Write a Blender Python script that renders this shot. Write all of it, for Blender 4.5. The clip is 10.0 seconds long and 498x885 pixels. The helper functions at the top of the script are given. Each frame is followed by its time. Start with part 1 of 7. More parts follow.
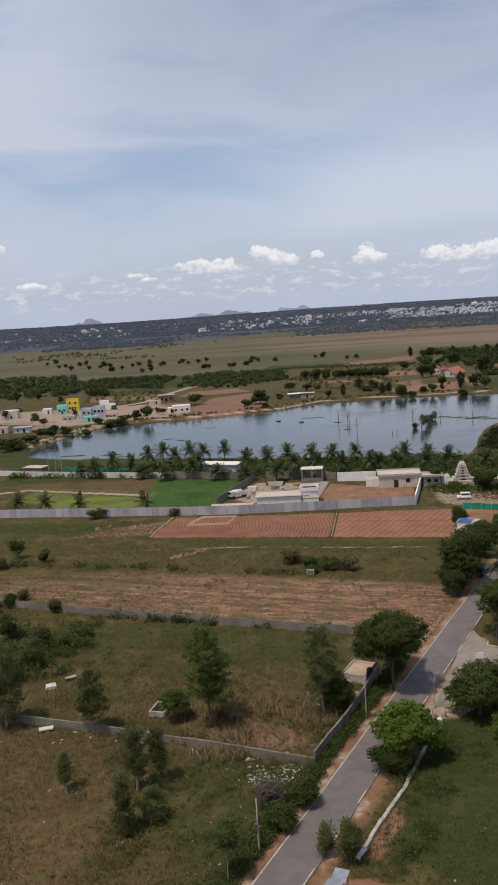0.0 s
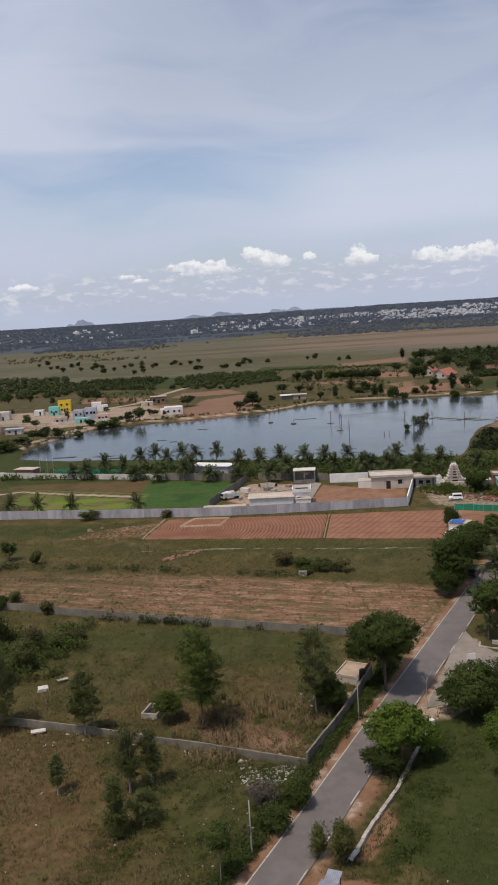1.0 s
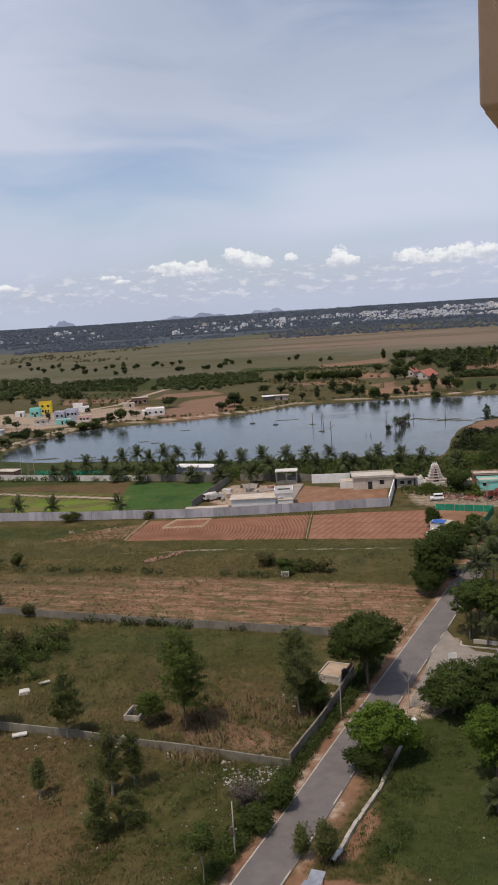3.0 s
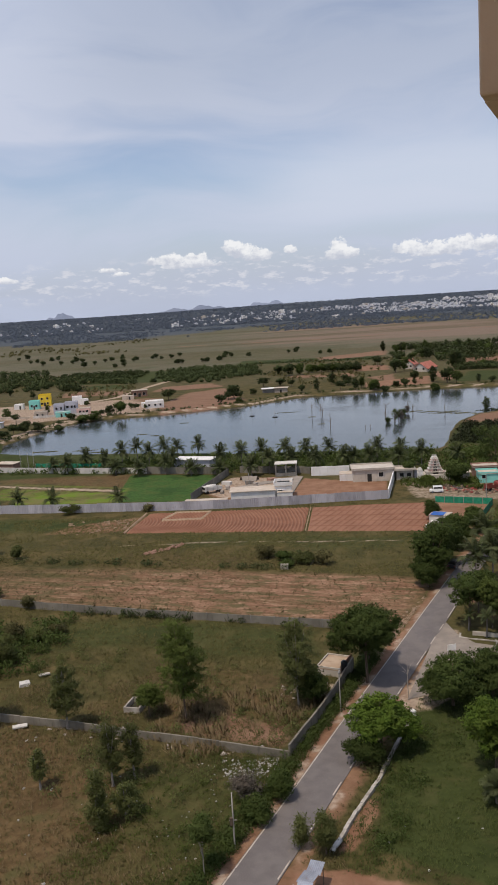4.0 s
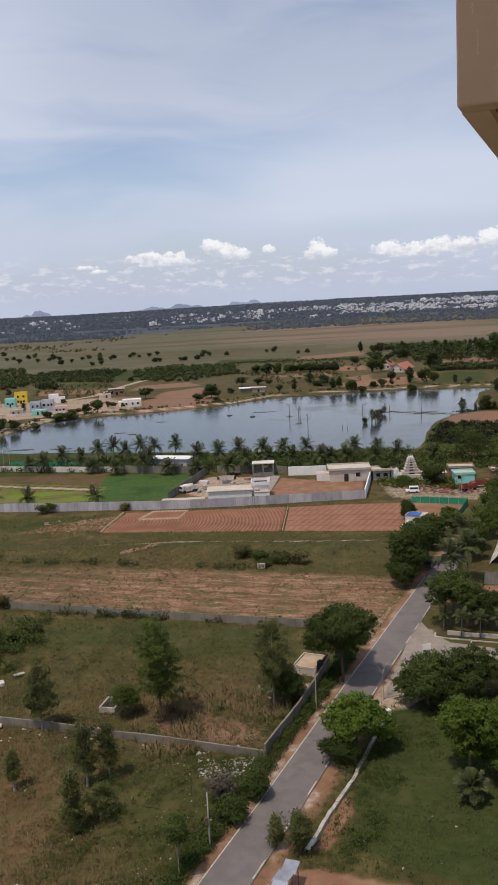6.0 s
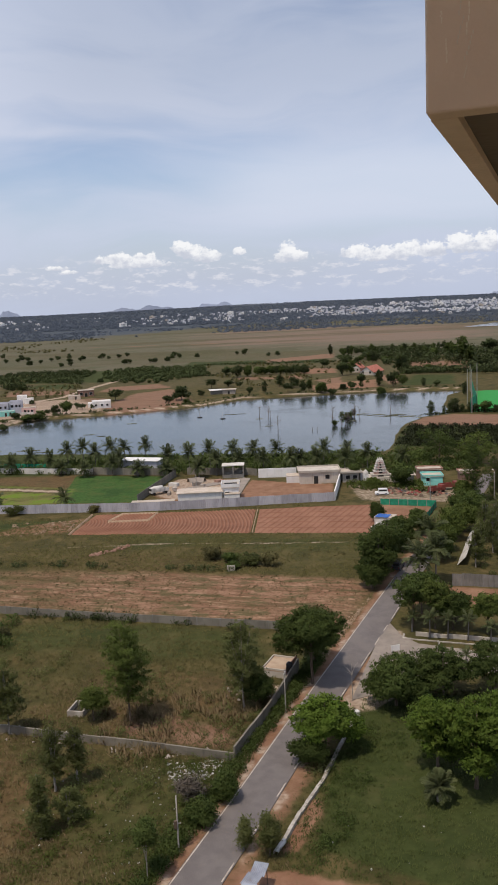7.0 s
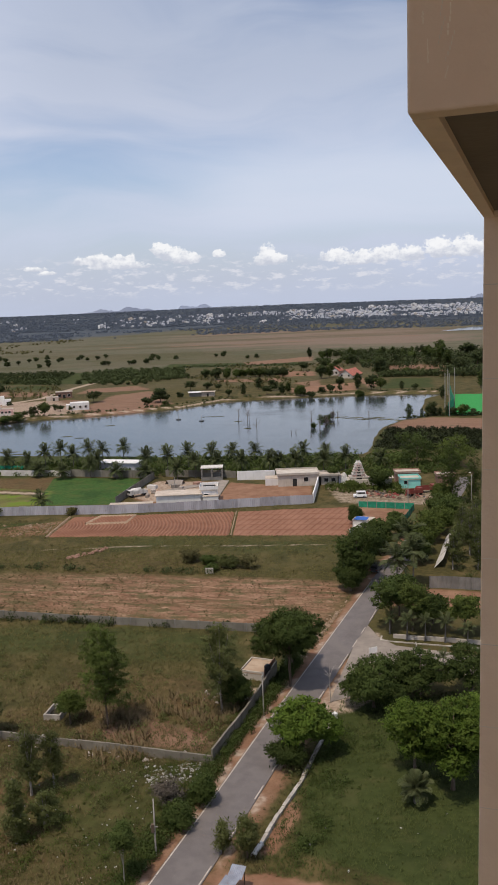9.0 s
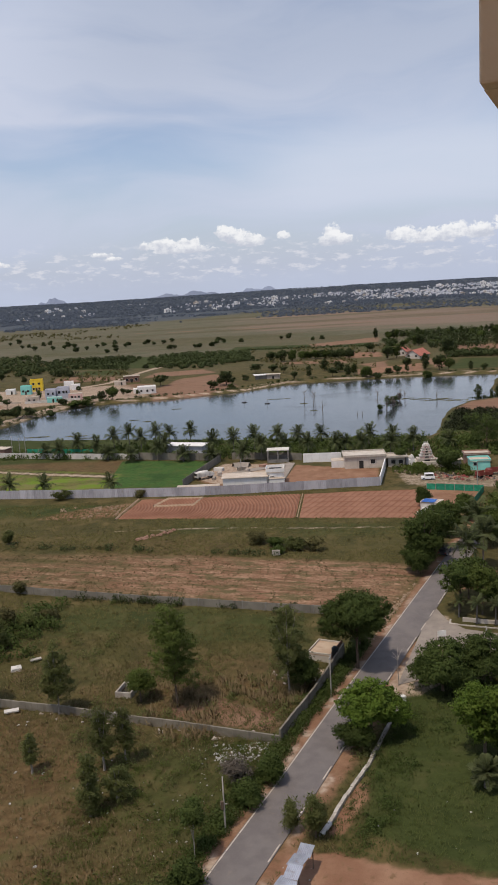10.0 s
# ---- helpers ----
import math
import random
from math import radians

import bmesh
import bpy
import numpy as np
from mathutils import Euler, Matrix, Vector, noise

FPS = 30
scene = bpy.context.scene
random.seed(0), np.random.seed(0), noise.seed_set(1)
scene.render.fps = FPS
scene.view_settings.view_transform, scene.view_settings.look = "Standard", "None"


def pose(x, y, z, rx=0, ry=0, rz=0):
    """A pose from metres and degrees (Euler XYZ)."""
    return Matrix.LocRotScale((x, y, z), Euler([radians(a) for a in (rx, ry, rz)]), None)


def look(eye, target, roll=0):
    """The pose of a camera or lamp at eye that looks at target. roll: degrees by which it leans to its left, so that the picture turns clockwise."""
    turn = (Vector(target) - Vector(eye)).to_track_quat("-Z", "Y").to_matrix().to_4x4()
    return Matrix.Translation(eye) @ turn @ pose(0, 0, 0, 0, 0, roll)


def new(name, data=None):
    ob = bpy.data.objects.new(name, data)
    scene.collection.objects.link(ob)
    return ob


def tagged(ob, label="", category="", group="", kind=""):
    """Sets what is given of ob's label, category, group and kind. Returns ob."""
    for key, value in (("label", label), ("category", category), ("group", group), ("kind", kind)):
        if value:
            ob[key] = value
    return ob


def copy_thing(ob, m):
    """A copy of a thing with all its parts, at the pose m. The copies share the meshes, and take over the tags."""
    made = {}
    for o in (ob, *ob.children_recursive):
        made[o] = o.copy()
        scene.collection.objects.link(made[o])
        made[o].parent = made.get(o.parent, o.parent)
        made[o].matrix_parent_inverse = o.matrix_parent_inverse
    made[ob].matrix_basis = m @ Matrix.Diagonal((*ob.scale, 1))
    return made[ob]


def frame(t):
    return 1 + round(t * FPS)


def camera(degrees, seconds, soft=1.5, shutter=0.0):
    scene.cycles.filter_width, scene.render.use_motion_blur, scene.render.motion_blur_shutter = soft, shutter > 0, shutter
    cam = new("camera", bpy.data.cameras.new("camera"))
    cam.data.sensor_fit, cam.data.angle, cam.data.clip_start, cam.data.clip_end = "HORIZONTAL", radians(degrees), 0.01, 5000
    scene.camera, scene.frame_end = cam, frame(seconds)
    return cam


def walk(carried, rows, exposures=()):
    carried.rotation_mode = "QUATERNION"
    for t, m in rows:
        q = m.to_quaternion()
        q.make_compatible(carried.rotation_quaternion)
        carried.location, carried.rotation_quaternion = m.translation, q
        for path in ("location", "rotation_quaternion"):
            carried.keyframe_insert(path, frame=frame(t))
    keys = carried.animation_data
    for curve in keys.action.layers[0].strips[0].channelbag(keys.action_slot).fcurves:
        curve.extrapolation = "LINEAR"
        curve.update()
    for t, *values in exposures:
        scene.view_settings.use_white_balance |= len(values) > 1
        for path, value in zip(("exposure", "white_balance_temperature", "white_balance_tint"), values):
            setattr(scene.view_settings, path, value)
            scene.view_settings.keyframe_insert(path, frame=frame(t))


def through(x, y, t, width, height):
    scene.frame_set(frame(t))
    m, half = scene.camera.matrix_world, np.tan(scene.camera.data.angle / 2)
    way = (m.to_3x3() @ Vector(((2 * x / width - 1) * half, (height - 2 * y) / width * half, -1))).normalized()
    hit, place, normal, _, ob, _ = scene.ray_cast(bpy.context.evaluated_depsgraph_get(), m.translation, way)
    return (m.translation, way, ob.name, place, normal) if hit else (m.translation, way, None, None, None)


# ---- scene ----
cam = camera(33.18, 10.0, 1.7)
EYE = 50.0
ROWS = [
    (0, 0.004, 0.0, -0.003, 81.264, 3.587, 1.392),
    (0.5, 0.004, 0.0, -0.003, 81.298, 3.646, 1.241),
    (1, 0.004, 0.0, -0.003, 81.329, 3.570, 0.861),
    (1.5, 0.004, 0.0, -0.003, 81.371, 3.534, 0.414),
    (2, 0.004, 0.0, -0.003, 81.392, 3.488, -0.019),
    (2.5, 0.002, 0.0, -0.009, 81.426, 3.504, -0.347),
    (4, 0.002, 0.0, -0.019, 80.808, 3.564, -0.426),
    (4.5, -0.004, 0.0, -0.022, 80.637, 3.504, -0.577),
    (5, -0.004, 0.0, -0.004, 80.650, 3.073, -0.612),
    (6.5, 0.008, 0.0, 0.019, 80.701, 2.910, -2.890),
    (7, 0.006, 0.0, 0.022, 80.728, 2.514, -3.901),
    (7.5, -0.006, 0.0, 0.017, 80.748, 2.038, -4.652),
    (8, -0.004, 0.0, 0.017, 80.810, 1.858, -4.737),
    (8.5, 0.001, 0.0, 0.007, 80.863, 1.828, -5.039),
    (9, -0.005, 0.0, -0.001, 80.844, 2.073, -5.301),
    (9.5, -0.019, 0.0, -0.012, 80.231, 2.377, -3.577),
    (10, -0.019, 0.0, -0.009, 79.842, 3.212, -0.917),
]
walk(cam, [(t, pose(x, y, EYE + z, rx, ry, rz)) for t, x, y, z, rx, ry, rz in ROWS],
     [(0.0, -0.12), (2.5, -0.09), (5.0, -0.06), (7.0, 0.0), (9.0, 0.0), (10.0, -0.05)])

# ---- sky, clouds and sun ----
SUN_EL, SUN_X, SUN_Y = 67.0, -0.70, -0.714      # the sun stands high, to the side and a little behind
world = bpy.data.worlds.new("sky")
scene.world = world
world.use_nodes = True


class Net:
    """Short hand for building node trees."""

    def __init__(self, tree):
        self.tree = tree
        tree.nodes.clear()

    def add(self, kind, **sockets):
        n = self.tree.nodes.new(kind)
        for k, v in sockets.items():
            self.put(n.inputs[k], v)
        return n

    def put(self, socket, v):
        if hasattr(v, "is_linked"):
            self.tree.links.new(v, socket)
        elif isinstance(v, (tuple, list)) and len(v) == 3 and socket.type == "RGBA":
            socket.default_value = (*v, 1)
        else:
            socket.default_value = v

    def math(self, op, a, b=0.0, c=0.0, clamp=False):
        n = self.tree.nodes.new("ShaderNodeMath")
        n.operation, n.use_clamp = op, clamp
        for s, v in zip(n.inputs, (a, b, c)):
            self.put(s, v)
        return n.outputs[0]

    def smooth(self, v, lo, hi):
        n = self.tree.nodes.new("ShaderNodeMapRange")
        n.interpolation_type = "SMOOTHSTEP"
        for s, q in zip(n.inputs[:3], (v, lo, hi)):
            self.put(s, q)
        return n.outputs[0]

    def mix(self, f, a, b, mode="MIX"):
        n = self.tree.nodes.new("ShaderNodeMix")
        n.data_type, n.blend_type = "RGBA", mode
        self.put(n.inputs[0], f)
        self.put(n.inputs[6], a)
        self.put(n.inputs[7], b)
        return n.outputs[2]

    def noise(self, vec, scale, detail=4.0, rough=0.55, dist=0.0):
        n = self.tree.nodes.new("ShaderNodeTexNoise")
        self.put(n.inputs["Vector"], vec)
        n.inputs["Scale"].default_value = scale
        n.inputs["Detail"].default_value = detail
        n.inputs["Roughness"].default_value = rough
        n.inputs["Distortion"].default_value = dist
        return n.outputs["Fac"]

    def scaled(self, vec, s, loc=(0, 0, 0)):
        n = self.tree.nodes.new("ShaderNodeMapping")
        self.put(n.inputs["Vector"], vec)
        n.inputs["Scale"].default_value = s
        n.inputs["Location"].default_value = loc
        return n.outputs[0]


def make_sky():
    g = Net(world.node_tree)
    sky = g.add("ShaderNodeTexSky")
    sky.sky_type, sky.sun_disc = "NISHITA", False
    sky.sun_elevation = radians(SUN_EL)
    sky.sun_rotation = math.atan2(SUN_X, SUN_Y)
    sky.air_density, sky.dust_density, sky.ozone_density = 1.0, 1.5, 1.5
    blue = g.mix(1.0, sky.outputs[0], (SKY_K * 1.04, SKY_K, SKY_K * 1.05), "MULTIPLY")
    way = g.add("ShaderNodeTexCoord").outputs["Generated"]
    xyz = g.add("ShaderNodeSeparateXYZ", Vector=way)
    x, y, z = xyz.outputs
    az = g.math("MULTIPLY", g.math("ARCTAN2", x, y), 57.2958)
    el = g.math("MULTIPLY", g.math("ARCSINE", z), 57.2958)
    flat = g.add("ShaderNodeCombineXYZ", X=az, Y=el).outputs[0]
    # high thin veils: broad soft sheets, stretched along the horizon
    warp = g.noise(g.scaled(flat, (0.05, 0.11, 1)), 1.0, 2.0)
    bent = g.add("ShaderNodeCombineXYZ", X=g.math("MULTIPLY_ADD", el, 0.55, az), Y=g.math("MULTIPLY_ADD", warp, 9.0, el)).outputs[0]
    veil = g.noise(g.scaled(bent, (0.035, 0.16, 1), (3.1, 4.4, 0)), 1.0, 5.0, 0.5, 0.4)
    wisp = g.noise(g.scaled(bent, (0.10, 0.55, 1), (1.7, 0.4, 0)), 1.0, 4.0, 0.55)
    veil = g.smooth(g.math("MULTIPLY_ADD", wisp, 0.28, veil), 0.46, 0.80)
    # a clear blue lane below the bright veil, closing towards the right
    lane = g.math("MULTIPLY", g.math("MULTIPLY", g.smooth(el, 4.6, 6.8), g.smooth(el, 11.3, 10.5)), g.smooth(az, 9.0, -9.0))
    glow = g.math("MULTIPLY", g.math("MULTIPLY", g.smooth(el, 10.7, 11.4), g.smooth(el, 19.0, 13.5)), g.smooth(az, 6.0, -12.0))
    veil = g.math("MULTIPLY_ADD", veil, 0.60, 0.31)
    veil = g.math("MULTIPLY_ADD", lane, -0.20, veil)
    veil = g.math("MULTIPLY_ADD", glow, 0.30, veil, clamp=True)
    colour = g.mix(veil, blue, VEIL)
    # thinner veil high up, brighter belt above the heaps
    colour = g.mix(g.math("MULTIPLY", g.smooth(el, 8.5, 16.0), g.smooth(az, -17.0, -4.0)), colour, g.mix(1.0, colour, (0.80, 0.825, 0.85), "MULTIPLY"))
    belt = g.math("MULTIPLY", g.math("MULTIPLY", g.smooth(el, 4.0, 6.0), g.smooth(el, 11.0, 8.0)), g.smooth(az, -2.0, 7.0))
    colour = g.mix(g.math("MULTIPLY", belt, 0.75), colour, (0.650, 0.705, 0.830))
    # milky air over the horizon
    low = g.smooth(el, 7.0, 0.0)
    colour = g.mix(g.math("MULTIPLY", low, 0.8), colour, MILK)
    # a row of small heaped clouds: azimuth, elevation, half width, half height
    puffs = [(-0.45, 4.1, 0.75, 0.62), (0.2, 3.8, 1.0, 0.75), (1.2, 3.5, 1.1, 0.72), (-5.2, 3.45, 1.1, 0.5), (-4.5, 3.5, 0.95, 0.6), (-2.9, 3.45, 1.0, 0.62), (-3.4, 3.1, 2.4, 0.4), (3.4, 3.7, 0.5, 0.45),
             (6.65, 3.65, 0.75, 0.85), (6.9, 3.2, 1.5, 0.6), (11.3, 3.3, 1.2, 0.7), (12.9, 3.1, 1.7, 0.75), (14.6, 3.3, 1.3, 0.8),
             (16.1, 3.2, 1.3, 0.75), (18.0, 3.5, 1.2, 1.0), (19.7, 3.5, 1.3, 1.0), (21.4, 3.3, 1.4, 0.9), (-8.7, 3.0, 0.8, 0.25), (-7.9, 2.7, 0.7, 0.2), (-15.6, 2.65, 1.0, 0.34),
             (-17.6, 5.1, 0.6, 0.5), (23.5, 3.0, 2.0, 0.7), (-23.0, 3.0, 2.5, 0.7)]
    heap, tops, total = -9.0, 0.0, 0.001
    for a, e, w, h in puffs:
        dx = g.math("MULTIPLY", g.math("SUBTRACT", az, a), 1 / w)
        dy = g.math("MULTIPLY", g.math("SUBTRACT", el, e - 0.3 * h), 1 / h)
        rise = dy
        dy = g.math("MAXIMUM", dy, g.math("MULTIPLY", dy, -2.2))     # flat underneath
        d = g.math("SUBTRACT", 1.0, g.math("MULTIPLY_ADD", dx, dx, g.math("MULTIPLY", dy, dy)))
        heap = d if heap == -9.0 else g.math("MAXIMUM", heap, d)
        k = g.math("MAXIMUM", g.math("ADD", d, 0.6), 0.0)
        tops, total = g.math("MULTIPLY_ADD", k, rise, tops), g.math("ADD", k, total)
    lumps = g.noise(g.scaled(flat, (1, 1.15, 1)), 1.9, 8.0, 0.62, 0.15)
    body = g.math("MULTIPLY_ADD", g.math("SUBTRACT", lumps, 0.5), 3.0, heap)
    mask = g.smooth(body, -0.02, 0.52)
    shade = g.noise(g.scaled(flat, (1, 1.3, 1), (0.10, -0.30, 0)), 1.3, 4.0, 0.6)
    white = g.mix(g.smooth(g.math("MULTIPLY_ADD", g.math("DIVIDE", tops, total), 0.42, shade), 0.32, 0.78), PUFF_LOW, PUFF)
    # a faint deck of small flat clouds lower down
    deck = g.noise(g.scaled(flat, (0.85, 2.2, 1), (5.5, 2.0, 0)), 1.0, 6.0, 0.62)
    deck = g.math("MULTIPLY", g.smooth(deck, 0.50, 0.66), g.math("MULTIPLY", g.smooth(el, 0.7, 1.6), g.smooth(el, 4.0, 2.6)))
    colour = g.mix(g.math("MULTIPLY", deck, 0.85), colour, DECK)
    colour = g.mix(g.math("MULTIPLY", mask, 0.92), colour, white)
    out = g.add("ShaderNodeOutputWorld")
    g.put(out.inputs[0], g.add("ShaderNodeBackground", Color=colour, Strength=1.0).outputs[0])


SKY_K = 0.13
VEIL, MILK, DECK, PUFF, PUFF_LOW = (0.600, 0.650, 0.790), (0.515, 0.570, 0.725), (0.72, 0.73, 0.80), (0.95, 0.95, 0.96), (0.58, 0.61, 0.70)
make_sky()
sun_lamp = bpy.data.lights.new("sun", "SUN")
sun_lamp.energy, sun_lamp.angle, sun_lamp.color = 2.9, radians(0.9), (1.0, 0.875, 0.73)
sun = new("sun", sun_lamp)
c = math.cos(radians(SUN_EL))
sun.matrix_world = look((SUN_X * c * 100, SUN_Y * c * 100, 200), (SUN_X * c * 100 - SUN_X * c, SUN_Y * c * 100 - SUN_Y * c, 200 - math.sin(radians(SUN_EL))))

# ---- materials ----
def material(name, build):
    m = bpy.data.materials.new(name)
    m.use_nodes = True
    g = Net(m.node_tree)
    out = g.add("ShaderNodeOutputMaterial")
    pos = g.add("ShaderNodeNewGeometry").outputs["Position"]
    g.put(out.inputs[0], build(g, pos))
    return m


def surface(g, colour, rough=0.8, metal=0.0, height=None, bump=0.1, spec=0.3, far=0.05):
    s = g.add("ShaderNodeBsdfPrincipled")
    for k, v in (("Base Color", colour), ("Roughness", rough), ("Metallic", metal), ("Specular IOR Level", spec)):
        g.put(s.inputs[k], v)
    if height is not None:
        b = g.add("ShaderNodeBump", Strength=bump, Distance=far, Height=height)
        g.put(s.inputs["Normal"], b.outputs[0])
    return s.outputs[0]


def plaster(name, a, b, scale=0.6, rough=0.85, stain=0.35, bump=0.15):
    """Painted or bare wall: two close colours, streaks and fine grain."""
    def build(g, p):
        big = g.noise(p, scale, 4)
        fine = g.noise(p, scale * 14, 3)
        run = g.noise(g.scaled(p, (1.3, 1.3, 0.18)), 1.4, 4)
        col = g.mix(g.smooth(big, 0.35, 0.68), a, b)
        col = g.mix(g.math("MULTIPLY", g.smooth(run, 0.52, 0.75), stain), col, tuple(0.45 * v for v in a))
        one = g.add("ShaderNodeObjectInfo").outputs["Random"]
        col = g.mix(1.0, col, g.add("ShaderNodeCombineColor", Red=g.math("MULTIPLY_ADD", one, 0.2, 0.88), Green=g.math("MULTIPLY_ADD", one, 0.2, 0.88),
                                    Blue=g.math("MULTIPLY_ADD", one, 0.2, 0.88)).outputs[0], "MULTIPLY")
        return surface(g, col, rough, 0, fine, bump)
    return material(name, build)


def leaf(name, a, b, c, through=0.4):
    """Foliage: every leaf its own tone, clumps lighter or darker, light let through."""
    def build(g, p):
        one = g.add("ShaderNodeNewGeometry").outputs["Random Per Island"]
        col = g.mix(one, a, b)
        col = g.mix(g.math("MULTIPLY", g.smooth(g.noise(p, 0.7, 3), 0.42, 0.66), 0.6), col, c)
        tree = g.add("ShaderNodeObjectInfo").outputs["Random"]
        tint = g.math("MULTIPLY_ADD", tree, 0.45, 0.78)
        col = g.mix(1.0, col, g.add("ShaderNodeCombineColor", Red=tint, Green=tint, Blue=tint).outputs[0], "MULTIPLY")
        d = surface(g, col, 0.75, 0, spec=0.10)
        t = g.add("ShaderNodeBsdfTranslucent", Color=g.mix(0.5, col, c))
        m = g.add("ShaderNodeMixShader", Fac=through)
        g.put(m.inputs[1], d)
        g.put(m.inputs[2], t.outputs[0])
        return m.outputs[0]
    return material(name, build)


def bark(name, a, b):
    def build(g, p):
        n = g.noise(g.scaled(p, (6, 6, 1.2)), 1.0, 4)
        return surface(g, g.mix(g.smooth(n, 0.35, 0.65), a, b), 0.9, 0, n, 0.4)
    return material(name, build)


def ground_build(g, p):
    zone, crop, land = g.add("ShaderNodeAttribute"), g.add("ShaderNodeAttribute"), g.add("ShaderNodeAttribute")
    zone.attribute_name, crop.attribute_name, land.attribute_name = "zone", "crop", "land"
    plain, hazy_wood, brown = g.add("ShaderNodeSeparateColor", Color=land.outputs["Color"]).outputs
    soil, lush, dry = g.add("ShaderNodeSeparateColor", Color=zone.outputs["Color"]).outputs
    pale = zone.outputs["Alpha"]
    paddy, lime, turf = g.add("ShaderNodeSeparateColor", Color=crop.outputs["Color"]).outputs
    wide = g.noise(p, 0.035, 4)
    mid = g.noise(p, 0.22, 5, 0.6)
    tuft = g.noise(p, 1.1, 5, 0.65)
    fine = g.noise(p, 5.0, 3, 0.6)
    spin = g.add("ShaderNodeMapping", Vector=p)
    spin.inputs["Rotation"].default_value = (0, 0, radians(18))
    turned = spin.outputs[0]
    streak = g.noise(g.scaled(turned, (0.05, 0.6, 1)), 1.0, 4, 0.6)
    grass = g.mix(g.smooth(tuft, 0.38, 0.66), (0.053, 0.046, 0.017), (0.088, 0.073, 0.028))
    grass = g.mix(g.smooth(mid, 0.44, 0.66), grass, (0.116, 0.088, 0.038))
    grass = g.mix(g.math("MULTIPLY", g.smooth(wide, 0.45, 0.62), 0.5), grass, (0.076, 0.070, 0.026))
    blot = g.smooth(g.noise(g.scaled(p, (1, 0.8, 1), (7, 3, 0)), 0.13, 6, 0.62), 0.50, 0.62)
    grass = g.mix(g.math("MULTIPLY", blot, 0.6), grass, (0.042, 0.042, 0.015))
    straw = g.mix(g.smooth(tuft, 0.36, 0.66), (0.088, 0.057, 0.026), (0.138, 0.093, 0.045))
    straw = g.mix(g.smooth(mid, 0.50, 0.70), straw, (0.090, 0.078, 0.032))
    straw = g.mix(g.math("MULTIPLY", blot, 0.5), straw, (0.066, 0.042, 0.020))
    green = g.mix(g.smooth(tuft, 0.30, 0.72), (0.036, 0.046, 0.013), (0.052, 0.064, 0.019))
    green = g.mix(g.math("MULTIPLY", g.smooth(mid, 0.5, 0.7), 0.7), green, (0.076, 0.074, 0.028))
    green = g.mix(g.math("MULTIPLY", blot, 0.6), green, (0.028, 0.038, 0.011))
    clay = g.mix(g.smooth(mid, 0.36, 0.66), (0.205, 0.108, 0.066), (0.275, 0.160, 0.102))
    clay = g.mix(g.smooth(tuft, 0.54, 0.72), clay, (0.150, 0.096, 0.050))
    furrow = g.noise(g.scaled(turned, (0.16, 1.0, 1)), 1.0, 8, 0.74)
    blotch = g.noise(g.scaled(turned, (0.16, 0.42, 1), (3, 1, 0)), 1.0, 5, 0.7)
    ploughed = crop.outputs["Alpha"]
    clay = g.mix(g.math("MULTIPLY", ploughed, g.smooth(furrow, 0.50, 0.66)), clay, (0.415, 0.268, 0.178))
    clay = g.mix(g.math("MULTIPLY", ploughed, g.smooth(furrow, 0.48, 0.36)), clay, (0.125, 0.072, 0.040))
    clod = g.noise(p, 1.7, 7, 0.75)
    clay = g.mix(g.math("MULTIPLY", ploughed, g.smooth(clod, 0.52, 0.36)), clay, (0.135, 0.080, 0.046))
    clay = g.mix(g.math("MULTIPLY", g.math("MULTIPLY", ploughed, 0.9), g.smooth(g.math("MULTIPLY_ADD", fine, 0.25, blotch), 0.60, 0.74)), clay, (0.098, 0.084, 0.038))
    sand = g.mix(g.smooth(tuft, 0.36, 0.64), (0.300, 0.220, 0.160), (0.400, 0.320, 0.245))
    rough = g.math("MULTIPLY", g.math("SUBTRACT", tuft, 0.5), 0.9)
    streaks = g.math("MULTIPLY", g.math("SUBTRACT", streak, 0.5), 0.7)

    def lay(base, over, m, soft=0.22):
        k = g.math("ADD", m, g.math("MULTIPLY", g.math("ADD", rough, streaks), g.math("MULTIPLY", m, g.math("SUBTRACT", 1.6, m))))
        return g.mix(g.smooth(k, 0.5 - soft, 0.5 + soft), base, over)
    heath = g.mix(g.smooth(streak, 0.36, 0.62), (0.100, 0.092, 0.058), (0.128, 0.112, 0.074))
    heath = g.mix(g.smooth(wide, 0.50, 0.66), heath, (0.090, 0.092, 0.052))
    heath = g.mix(g.smooth(land.outputs["Alpha"], 0.2, 0.9), heath, g.mix(g.smooth(streak, 0.4, 0.6), (0.165, 0.118, 0.086), (0.190, 0.142, 0.106)))
    tilth = g.mix(g.smooth(streak, 0.35, 0.65), (0.180, 0.102, 0.066), (0.225, 0.137, 0.090))
    tilth = g.mix(g.smooth(mid, 0.55, 0.75), tilth, (0.105, 0.090, 0.052))
    col = lay(grass, straw, dry, 0.35)
    col = g.mix(g.smooth(plain, 0.2, 0.9), col, heath)
    col = lay(col, green, lush, 0.35)
    # far woodland floor, with blue-grey distance haze painted into its colour
    col = g.mix(g.smooth(hazy_wood, 0.2, 0.8), col, g.mix(g.smooth(mid, 0.4, 0.65), (0.062, 0.074, 0.088), (0.078, 0.088, 0.098)))
    col = lay(col, tilth, brown, 0.3)
    col = lay(col, clay, soil, 0.3)
    col = lay(col, sand, pale, 0.25)
    rice = g.mix(g.smooth(tuft, 0.38, 0.62), (0.032, 0.072, 0.018), (0.056, 0.108, 0.026))
    rice = g.mix(g.math("MULTIPLY", blot, 0.6), rice, (0.024, 0.052, 0.014))
